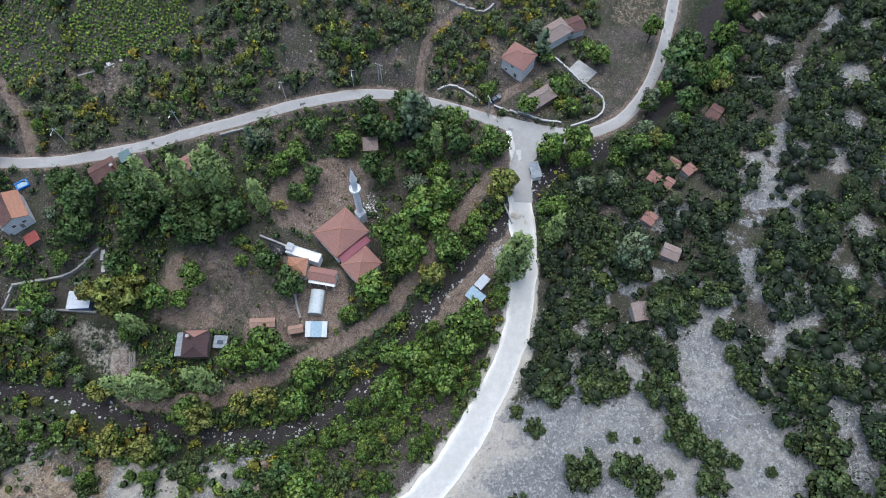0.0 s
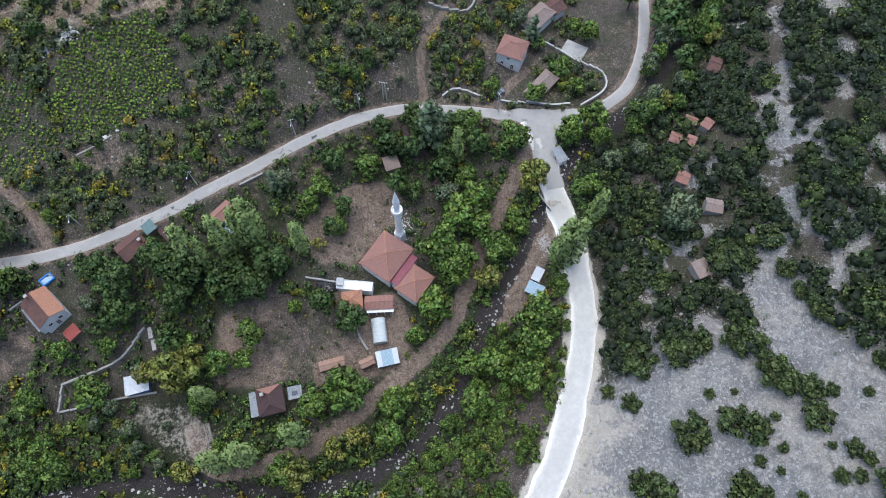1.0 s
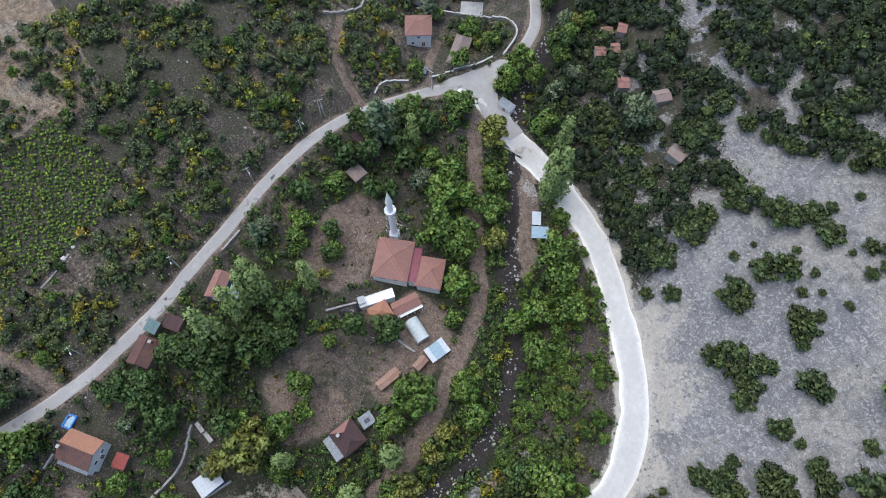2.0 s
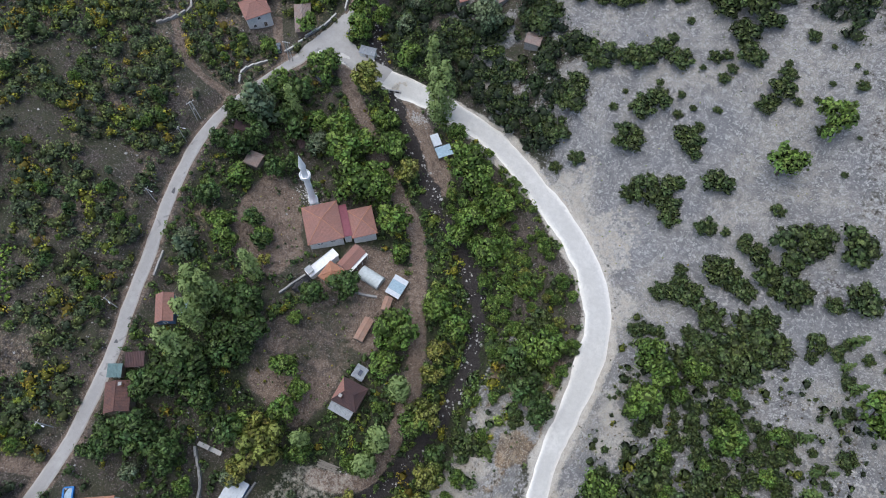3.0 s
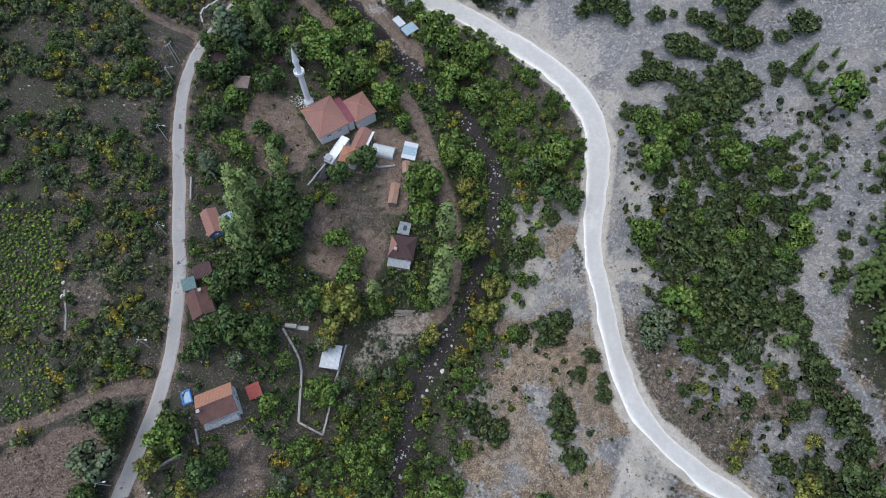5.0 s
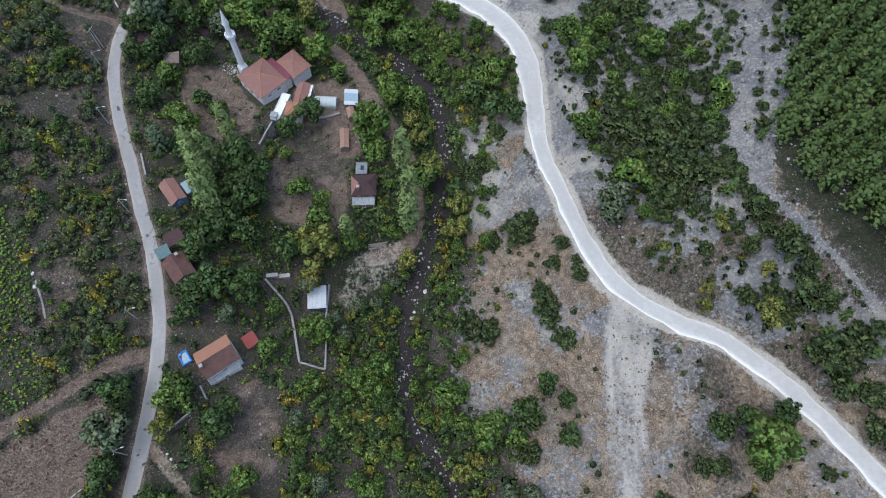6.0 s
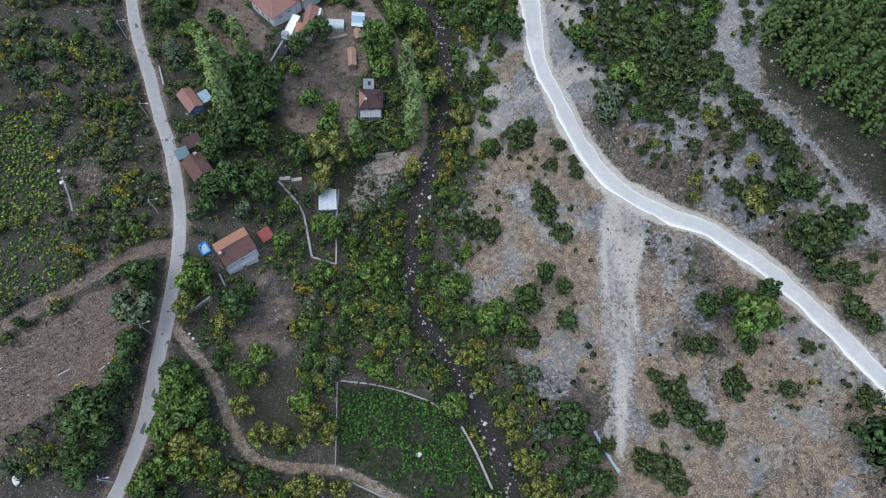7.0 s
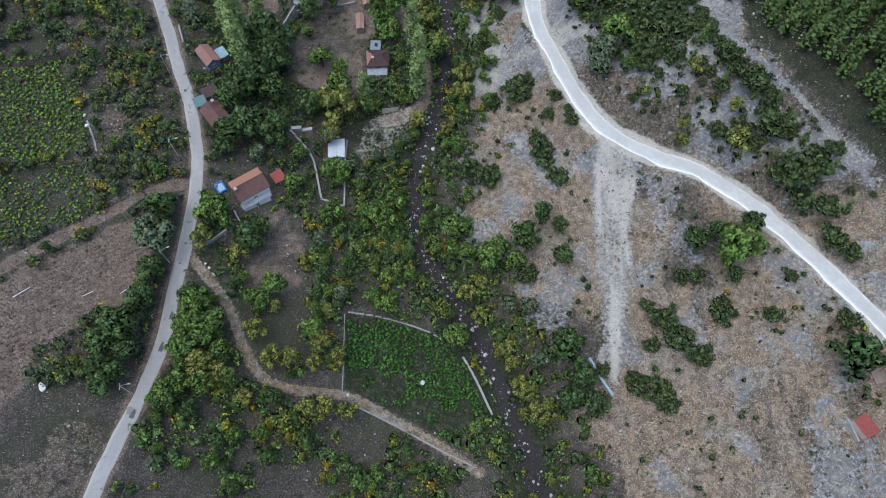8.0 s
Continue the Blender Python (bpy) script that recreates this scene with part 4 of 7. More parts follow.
def build_guest_house():
    """The L-shaped house below the mosque, with its white terrace roof."""
    house("guest_house", "white house with a long red tile roof", "house", 16.4, -3.5, 82, 7.4, 3.5, 3.4, 1.0, 7.4, M_TILE_RED, M_WHITE, over=0.3,
          windows=(("y-", -2, 1.8, 0.9, 1.1), ("y-", 1.5, 1.8, 0.9, 1.1)))
    house("corner_house", "small house wing with an orange pyramid roof", "house", 14.75, -10.7, -3, 4.5, 4.9, 4.0, 1.4, 0.0, M_TILE_ORANGE, M_WHITE, windows=(("x-", 0, 2.0, 0.9, 1.1),))
    x, y = 19.0, -3.6
    eave = thing("side_canopy", "narrow white slab canopy along a house wall", "canopy", x, y, ground_at(x, y), -8)
    part("slab", box((0.95, 7.6, 0.16), (-0.25, 0, 3.15)), M_WHITE, eave)
    for k in range(4):
        part("post", box((0.14, 0.14, 3.6), (0.1, -3.4 + 2.27 * k, 1.3)), M_WHITE, eave)
    x, y, w, d = 10.5, -9.4, 2.8, 10.2
    z = ground_at(x, y)
    top = thing("terrace_block", "white flat-roofed block with a raised terrace and stair hut", "building", x, y, z, -16)
    part("wall", wall_box(w - 0.4, d - 0.4, -1.2, 3.2), M_WHITE, top)
    part("flat_roof", box((w, d, 0.22), (0, 0, 3.3)), M_WHITE, top, "white painted flat roof")
    for sx in (-1, 1):
        part("parapet", box((0.14, d, 0.3), (sx * (w / 2 - 0.07), 0, 3.55)), M_WHITE, top)
    for sy in (-1, 1):
        part("parapet", box((w - 0.3, 0.14, 0.3), (0, sy * (d / 2 - 0.07), 3.55)), M_WHITE, top)
    hut = part("stair_hut", box((1.9, 1.7, 1.5), (-0.3, -4.1, 4.1), 0, 0.05), M_WHITE, top)
    part("hut_cap", box((2.2, 2.0, 0.14), (-0.3, -4.1, 4.92)), M_GREY_SHEET, hut)
    part("blue_side", box((2.2, 0.1, 2.2), (0, -d / 2 + 0.12, 1.8)), M_BLUE_PAINT, top, "blue painted end wall")
    # open pen with a dark heap beside it
    x, y = 8.9, -17.3
    heap = thing("coal_heap", "dark heap of firewood and coal in a pen", "heap", x, y, ground_at(x, y))
    rng = random.Random(4)
    bm = bmesh.new()
    bmesh.ops.create_icosphere(bm, subdivisions=3, radius=1.0)
    for v in bm.verts:
        k = 1 + 0.35 * noise.noise(v.co * 2.3) + 0.15 * noise.noise(v.co * 6.0)
        v.co = Vector((v.co.x * 3.0 * k, v.co.y * 1.7 * k, max(-0.3, v.co.z * 1.1 * k)))
    bm.transform(pose(0, 0, 0, 0, 0, 68))
    part("mound", bm, M_DARK, heap)
    for _ in range(60):
        px, py = rng.gauss(0, 1.5), rng.gauss(0, 1.3)
        bm = bmesh.new()
        add_box(bm, (rng.uniform(0.2, 0.8), rng.uniform(0.15, 0.35), 0.2), (px, py, max(0.1, 1.25 - 0.35 * math.hypot(px, py))), rng.uniform(0, 180))
        part("log", bm, M_DARK if rng.random() < 0.7 else M_LOG, heap)
    wall_run("pen_wall", "pale concrete pen wall", [(5.2, -22.8), (6.2, -20.0), (8.2, -14.6)], 1.2, 0.5, M_CONCRETE)
    wall_run("terrace_wall", "tumbled field-stone wall below the greenhouse", [(21.8, -11.0), (25.0, -10.2), (28.4, -8.8)], 0.8, 0.6, M_WALL_STONE)


def build_greenhouse():
    x, y, w, d = 23.8, -4.8, 4.0, 7.0
    z = ground_at(x, y)
    top = thing("greenhouse", "barrel-roofed greenhouse of pale milky film", "greenhouse", x, y, z, 88)
    n, r = 10, w / 2
    bm = bmesh.new()
    rings = []
    for yy in np.linspace(-d / 2, d / 2, 8):
        ring = [bm.verts.new((-r, yy, -0.4)), bm.verts.new((-r, yy, 1.1))]
        ring += [bm.verts.new((-r * math.cos(math.pi * k / n), yy, 1.1 + 1.4 * math.sin(math.pi * k / n))) for k in range(1, n)]
        ring += [bm.verts.new((r, yy, 1.1)), bm.verts.new((r, yy, -0.4))]
        rings.append(ring)
    for a, b in zip(rings[:-1], rings[1:]):
        for k in range(len(a) - 1):
            bm.faces.new((a[k], a[k + 1], b[k + 1], b[k]))
    bm.faces.new(rings[0])
    bm.faces.new(rings[-1][::-1])
    part("film", bm, M_FILM, top, smooth=False)
    for yy in np.linspace(-d / 2, d / 2, 8):
        bm = bmesh.new()
        pts = [(-r - 0.02, yy, -0.3), (-r - 0.02, yy, 1.1)] + [(-(r + 0.02) * math.cos(math.pi * k / n), yy, 1.1 + 1.43 * math.sin(math.pi * k / n)) for k in range(1, n)] + [(r + 0.02, yy, 1.1), (r + 0.02, yy, -0.3)]
        bent_tube(bm, pts, 0.035)
        part("hoop", bm, M_STEEL, top)


def corrugated(x0, wide, deep, waves=4):
    """One corrugated sheet with thickness, its ridges along y."""
    bm = bmesh.new()
    n = waves * 4
    rows = []
    for yy in (-deep / 2, deep / 2):
        for low in (0.0, -0.025):
            rows.append([bm.verts.new((x0 + wide * i / n, yy, low + 0.035 * math.sin(2 * math.pi * i / 4))) for i in range(n + 1)])
    top_a, low_a, top_b, low_b = rows
    for p, q in ((top_a, top_b), (low_b, low_a), (low_a, top_a), (top_b, low_b)):
        for i in range(n):
            bm.faces.new((p[i], p[i + 1], q[i + 1], q[i]))
    for i in (0, n):
        bm.faces.new((top_a[i], top_b[i], low_b[i], low_a[i]))
    bmesh.ops.recalc_face_normals(bm, faces=bm.faces)
    return bm


def sheet_shed(name, label, x, y, turn, w, d, high, fall, roof, wall, sheets=4, roof_colors=None, group=""):
    """A lean-to shed: walls and a roof of overlapping corrugated sheets."""
    z = min(ground_at(x, y), ground_at(x + 1, y), ground_at(x - 1, y))
    top = thing(name, label, "shed", x, y, z, turn, group)
    part("wall", wall_box(w, d, -0.8, high - fall, thick=0.15), wall, top)
    rng = random.Random(int(x * 7 + y))
    step = (w + 0.5) / sheets
    for k in range(sheets):
        bm = corrugated(-(w + 0.5) / 2 + step * k, step * 0.985, d + 0.6)
        bm.transform(pose(0, 0, high + rng.uniform(-0.02, 0.03), math.degrees(math.atan2(fall, d)), 0, 0))
        part("roof_sheet", bm, (roof_colors or [roof])[k % len(roof_colors or [roof])], top)
    opening(top, "door", "y-", 0, 0.9, 0.9, 1.8, w, d, M_WOOD)
    return top


def build_village():
    red, orange, brown = M_TILE_RED, M_TILE_ORANGE, M_TILE_BROWN
    sheet_shed("tin_shed", "shed roofed with white and blue metal sheets", 32.0, -3.7, 92, 5.6, 3.8, 2.7, 0.5, M_WHITE_METAL, M_MUD, 4, [M_WHITE_METAL, M_TARP, M_TARP, M_WHITE_METAL])
    house("barn", "long low barn with a worn orange tile roof", "barn", 30.7, -18.9, 95, 6.6, 2.4, 2.4, 0.6, 6.6, M_TILE_PALE, M_MUD, over=0.2)
    house("store_hut", "small hut with a red tile roof", "hut", 32.2, -9.4, 104, 3.8, 2.0, 2.4, 0.6, 3.8, M_TILE_PALE, M_MUD, over=0.2)
    house("brown_house", "old house with half brown, half red tile roof", "house", 37.7, -36.0, 4, 6.6, 6.2, 3.6, 1.5, 2.6, M_TILE_DARK, M_MUD,
          windows=(("y-", -1.6, 1.9, 0.8, 1.0), ("y-", 1.6, 1.9, 0.8, 1.0)), door=("y-", 0.0), chimney=(-1.6, -1.6), half=((-1, 0, 0), M_TILE_RED))
    sheet_shed("tin_porch", "grey sheet roof of a porch", 37.7, -40.6, 2, 6.2, 1.9, 2.5, 0.4, M_GREY_SHEET, M_MUD, 4)
    x, y = 36.6, -29.6
    hut = sheet_shed("solar_hut", "grey flat hut with a solar panel", x, y, 0, 3.0, 3.2, 2.7, 0.3, M_GREY_SHEET, M_MUD, 3)
    part("solar_panel", box((1.0, 1.5, 0.08), (0.2, 0, 2.95)), M_SOLAR, hut, "small solar panel in a white frame")
    house("white_house", "white two-storey house with a red hipped roof", "house", -58.6, 52.2, 56, 8.0, 7.4, 5.8, 2.2, 2.0, red, M_WHITE,
          windows=(("x+", -1.7, 4.4, 0.8, 1.0), ("x+", 1.7, 4.4, 0.8, 1.0), ("x+", -1.7, 1.6, 0.8, 1.0), ("x+", 1.7, 1.6, 0.8, 1.0), ("y-", 0, 4.4, 0.8, 1.0), ("y-", -2, 1.6, 0.8, 1.0)), door=("y-", 1.5))
    house("old_longhouse", "low old house with a sagging weathered brown roof", "house", -43.9, 58.2, 128, 11.0, 4.6, 2.9, 1.6, 7.5, M_TILE_OLD, M_MUD)
    house("hip_house", "white stone house with a weathered hipped roof", "house", -71.9, 64.4, 127, 10.0, 6.0, 3.6, 1.7, 5.0, M_TILE_OLD, M_WHITE,
          windows=(("y+", -3, 2, 0.9, 1.1), ("y+", 0, 2, 0.9, 1.1), ("x-", 0, 2, 0.9, 1.1)))
    house("hip_annex", "annex with a brown tile roof", "house", -75.7, 71.4, 117, 4.6, 5.4, 3.2, 1.2, 4.6, brown, M_WHITE)
    house("roadside_house", "roadside house with a dark stained red roof", "house", -9.0, -67.2, 127, 7.0, 5.6, 3.7, 1.5, 7.0, brown, M_MUD, over=0.35, windows=(("x-", 0, 2, 0.9, 1.0),), chimney=(2.6, -1.4))
    sheet_shed("teal_shed", "roadside shed with a teal sheet roof", -14.2, -62.6, 31, 3.2, 2.9, 2.5, 0.4, M_TEAL, M_WOOD, 3)
    sheet_shed("rust_shed", "shed with a rusty brown flat roof", -12.4, -57.8, 36, 4.4, 3.4, 2.7, 0.2, M_TILE_DARK, M_MUD, 3)
    house("big_house", "house with half orange, half dark brown tile roof", "house", 3.9, -91.0, 35, 8.8, 7.0, 4.4, 1.9, 8.8, brown, M_WHITE, over=0.35,
          windows=(("x+", -1.5, 2.4, 0.9, 1.1), ("x+", 1.5, 2.4, 0.9, 1.1), ("y-", 0, 2.4, 1.2, 1.1)), chimney=(-4.0, -0.9), door=("x+", 0.2), half=((0, 1, 0), orange))
    sheet_shed("veranda", "grey-blue sheet roof of a lean-to", 5.75, -94.7, 35, 8.2, 1.2, 2.7, 0.4, M_GREY_SHEET, M_WHITE, 6)
    sheet_shed("red_shed", "small shed with a red sheet roof", 10.7, -85.4, 37, 3.1, 3.2, 2.4, 0.3, M_RED_SHEET, M_WOOD, 3)
    sheet_shed("white_hut", "white metal-roofed hut on blue posts", 26.2, -71.2, 4, 4.8, 6.0, 2.8, 0.35, M_WHITE_METAL, M_BLUE_PAINT, 4)
    house("red_gable_house", "small house with red gable roof and blue walls", "house", -15.4, -43.2, 128, 7.4, 4.2, 3.2, 1.4, 7.4, red, M_BLUE_PAINT, over=0.3, windows=(("x-", 0, 1.9, 0.9, 1.0),))
    sheet_shed("pale_leanto", "pale sheet lean-to beside a gable house", -11.8, -40.6, 38, 2.6, 3.4, 2.5, 0.4, M_TARP, M_MUD, 3)
    sheet_shed("van_box", "white box shed under the poplars", 17.4, 41.8, 51, 2.1, 3.6, 2.4, 0.15, M_WHITE_METAL, M_GREY_SHEET, 3)
    sheet_shed("tarp_shed", "stall covered with a pale blue tarp", 21.4, 40.0, 52, 4.4, 3.0, 2.2, 0.35, M_TARP, M_WOOD, 4)
    sheet_shed("junction_shed", "grey shed beside the road junction", -17.0, 56.6, 15, 4.8, 2.4, 2.3, 0.25, M_GREY_SHEET, M_WHITE, 4)
    house("garden_hut", "small hut with a grey weathered tile roof", "hut", -25.4, 7.0, 8, 4.0, 3.8, 2.8, 1.1, 0.0, M_TILE_OLD, M_MUD, group="garden huts")
    house("garden_hut", "hut with a dark brown tile roof", "hut", -33.6, 14.8, 10, 5.4, 3.8, 2.8, 1.1, 5.4, M_TILE_DARK, M_MUD, group="garden huts")
    house("garden_hut", "narrow hut with a dark tile roof", "hut", -17.8, 20.8, 52, 2.3, 3.8, 2.6, 0.7, 0.0, M_TILE_DARK, M_MUD, group="garden huts")
    house("pink_house", "pale pink house with a red tile roof", "house", 170.5, -143.5, 18, 6.0, 7.0, 3.6, 1.5, 0.0, red, M_PINK)
    sheet_shed("pink_shed", "shed with a red sheet roof and pale wall", 163.2, -158.0, 118, 4.6, 3.8, 2.5, 0.3, M_RED_SHEET, M_PINK, 3)
    wall_run("shed_wall", "pale low wall beside a shed", [(160.2, -156.0), (161.6, -161.5)], 0.9, 0.5, M_CONCRETE)
    # ruined stone huts up the northern slope
    for hx, hy, turn, w, d, roof in ((-35.4, 109.4, 55, 3.4, 5.6, brown), (-17.9, 95.9, 60, 3.2, 2.6, red), (-15.0, 99.3, 40, 2.6, 3.4, red), (-13.7, 90.1, 55, 3.0, 3.4, red),
                                     (-11.1, 93.4, 53, 2.4, 3.4, red), (-0.2, 87.4, 53, 3.2, 3.6, red), (11.5, 91.0, 67, 4.4, 3.8, M_TILE_OLD), (28.2, 81.9, 10, 4.6, 3.8, M_TILE_OLD),
                                     (-80.8, 128.4, 40, 5.0, 3.6, brown), (-72.6, 125.4, 60, 4.4, 3.0, M_TILE_DARK), (-75.6, 130.8, 35, 4.0, 3.4, M_TILE_OLD), (-58.5, 123.4, 70, 4.6, 3.2, M_TILE_DARK), (-42.2, 114.4, 55, 3.4, 3.0, M_TILE_DARK)):
        house("stone_hut", "half-ruined stone hut with clay tile roof" if roof is not M_TILE_OLD else "half-ruined stone hut with grey weathered roof", "hut", hx, hy, turn, w, d, 2.2, 0.8, w, roof, M_WALL_STONE, over=0.2, group="ruined huts")


build_mosque()
build_minaret()
build_guest_house()
build_greenhouse()
build_village()

# ---- walls, poles and yard things ----
wall_run("garden_wall", "long pale wall round the upper yard", [(-68.6, 58.1), (-63, 65.4), (-51.9, 73.7), (-46, 78.3), (-41, 78.6), (-37, 75.8), (-33.5, 67.9)], 1.3, 0.35, M_CONCRETE, cap=M_POLE)
wall_run("garden_wall", "white-topped wall beside the junction", [(-35.2, 65.1), (-36.5, 56.2), (-41.6, 44.6)], 1.0, 0.4, M_CONCRETE, cap=M_POLE)
wall_run("garden_wall", "low pale wall where the track climbs", [(-43.4, 40.0), (-46.8, 35.2), (-47.8, 30.6), (-45.6, 26.6)], 1.0, 0.4, M_CONCRETE, cap=M_POLE)
wall_run("orchard_wall", "pale field-stone wall round the orchard", [(12.1, -67.3), (18.5, -74.2), (20.5, -79.4), (22.4, -86.9), (23.2, -90.1)], 1.2, 0.6, M_WALL_STONE)
wall_run("orchard_wall", "stone wall at the foot of the orchard", [(23.2, -90.1), (29.9, -91.7)], 1.0, 0.5, M_WALL_STONE)
wall_run("orchard_wall", "stone wall beside the white hut", [(29.9, -91.7), (29.6, -85.9), (28.9, -78), (29.0, -66.7)], 1.0, 0.5, M_WALL_STONE)
wall_run("orchard_wall", "broad grey wall at the head of the orchard", [(12.2, -66.2), (18.4, -65.4)], 1.1, 1.1, M_CONCRETE)
wall_run("house_wall", "pale wall below a house", [(-0.1, -97.9), (1.9, -101.2)], 1.1, 0.45, M_CONCRETE)
wall_run("house_wall", "pale wall from house to road", [(-1.2, -104.4), (-7.3, -110.1)], 1.0, 0.5, M_CONCRETE)
wall_run("roadside_wall", "low stone wall along the lane", [(-26.8, -30.5), (-24.2, -37.5)], 0.9, 0.5, M_WALL_STONE)
wall_run("upper_wall", "curved pale wall on the hillside", [(-77, 28), (-75.2, 31.7), (-74.2, 40), (-78.3, 43.7)], 1.0, 0.6, M_WALL_STONE)
wall_run("field_wall", "tumbled stone wall along the green field", [(32.4, -124.4), (44.7, -125.5), (56.1, -128.8), (59.8, -131.1)], 0.25, 0.4, M_WALL_STONE)
wall_run("field_wall", "low stone edge of the green field", [(32.0, -124.6), (32.2, -136.2), (32.2, -146.0)], 0.22, 0.25, M_WALL_STONE)
wall_run("field_wall", "stone edge below the green field", [(35.6, -149.6), (47.0, -154.6), (59.5, -161.0), (68, -165)], 0.4, 0.45, M_WALL_STONE)
wall_run("stream_wall", "pale stone wall along the stream", [(65.7, -135.8), (69.7, -142.8), (73.7, -151.7)], 0.6, 0.6, M_WALL_STONE)
wall_run("field_wall", "heaped stone wall beside the crop field", [(-45.4, -71), (-41.6, -78.4), (-40.2, -82)], 0.22, 0.5, M_WALL_STONE)


def rock_mesh(seed, flat=0.7):
    rng = random.Random(seed)
    bm = bmesh.new()
    bmesh.ops.create_icosphere(bm, subdivisions=2, radius=1.0)
    for v in bm.verts:
        v.co *= 0.78 + 0.32 * noise.noise(v.co * 1.3 + Vector((seed * 3.1, 0, 0)))
        v.co += Vector((rng.uniform(-0.06, 0.06), rng.uniform(-0.06, 0.06), rng.uniform(-0.06, 0.06)))
        v.co.z *= flat
    return bm


BOULDERS = [(114.8, -123.4, 1.0), (54.3, -142.8, 1.1), (-9.4, -129.1, 0.8), (-10.6, -148.7, 0.8), (-27.6, -145.4, 0.9), (72.1, -134.8, 0.8), (-4.5, -115.8, 0.6), (-3.0, -117.4, 0.7), (-5.6, -114.6, 0.45), (56.5, -67.5, 0.9), (-35.1, -151.2, 1.5), (-33.7, -40.2, 0.8), (-37.5, -39.0, 0.5), (33.8, -146.9, 0.6),
            (57.5, -60, 0.5), (53.5, -73.5, 0.6), (54, -84, 0.5), (60, -112, 0.6), (-76, -89, 1.0), (-78, -83.5, 0.9), (-44.5, -73.5, 0.9), (-46, -70, 0.7)]
for i, (x, y, r) in enumerate(BOULDERS):
    bm = rock_mesh(i)
    bm.transform(Matrix.Diagonal((r, r * 0.85, r, 1)))
    stone = part("boulder", bm, M_WHITE_ROCK, None, "pale limestone boulder lying on the ground", smooth=False)
    stone.matrix_world = pose(x, y, ground_at(x, y) + 0.2 * r, 0, 0, i * 47)
    tagged(stone, category="boulder", group="boulders")


def street_lamp(x, y, turn):
    z = ground_at(x, y)
    top = thing("street_lamp", "concrete street lamp leaning its arm over the lane", "street lamp", x, y, z, turn, "street lamps")
    part("post", tube((0, 0, -0.3), (0, 0, 8.2), 0.16, 0.10, 8), M_POLE, top)
    part("cross_arm", box((1.6, 0.1, 0.1), (0, 0, 7.7)), M_STEEL, top)
    part("arm", tube((0, 0, 7.9), (0, -2.1, 8.5), 0.05, 0.04, 6), M_STEEL, top)
    lamp = part("lamp_head", box((0.28, 0.75, 0.14), (0, -2.35, 8.5), 0, 0.04), M_WHITE_METAL, top)
    part("lens", box((0.2, 0.5, 0.05), (0, -2.35, 8.41)), M_GLASS, lamp)
    for s in (-1, 1):
        part("insulator", tube((0.7 * s, 0, 7.75), (0.7 * s, 0, 8.0), 0.05, 0.04, 6), M_WHITE, top)
    return (x, y, z + 8.0)


LAMPS = [(-44.6, 0.5, 80), (-38.6, -19.8, 70), (-26.6, -49.5, 62), (-18.2, -81.0, 76), (-14.8, -115.0, 90), (-16.8, -151.2, 80)]
heads = [street_lamp(x, y, turn + 20) for x, y, turn in LAMPS]


def pylon(x, y, turn):
    """Two posts with a cross-arm that carry the power line."""
    z = ground_at(x, y)
    top = thing("power_pole", "pale twin power pole with insulators", "power pole", x, y, z, turn)
    for s in (-1, 1):
        part("post", tube((0.55 * s, 0, -0.3), (0.35 * s, 0, 9.0), 0.17, 0.12, 8), M_POLE, top)
    part("cross_arm", box((2.6, 0.14, 0.14), (0, 0, 8.8)), M_STEEL, top)
    part("brace", box((0.9, 0.08, 0.08), (0, 0, 5.2)), M_STEEL, top)
    for s in (-1, 0, 1):
        part("insulator", tube((1.1 * s, 0, 8.85), (1.1 * s, 0, 9.2), 0.06, 0.05, 6), M_WHITE, top)
    return (x, y, z + 9.0)


POLES = [pylon(-46.6, 8.7, 70), pylon(-37.6, 42.6, 20), pylon(-51, 97, 60)]


def cable(name, a, b, offset):
    """A sagging wire between two poles."""
    bm = bmesh.new()
    a, b = Vector(a), Vector(b)
    side = (b - a).cross(Vector((0, 0, 1))).normalized() * offset
    pts = [a.lerp(b, t) + side - Vector((0, 0, 4 * 0.9 * t * (1 - t))) for t in np.linspace(0, 1, 9)]
    bent_tube(bm, pts, 0.022)
    ob = part(name, bm, M_DARK, None, "thin dark power cable sagging between poles")
    tagged(ob, category="cable", group="power cables")


for a, b in zip(heads[:-1], heads[1:]):
    for off in (-0.6, 0.6):
        cable("power_cable", a, b, off)
for a, b in ((POLES[0], heads[0]), (POLES[0], POLES[1]), (POLES[1], POLES[2])):
    for off in (-0.9, 0.0, 0.9):
        cable("power_cable", a, b, off)


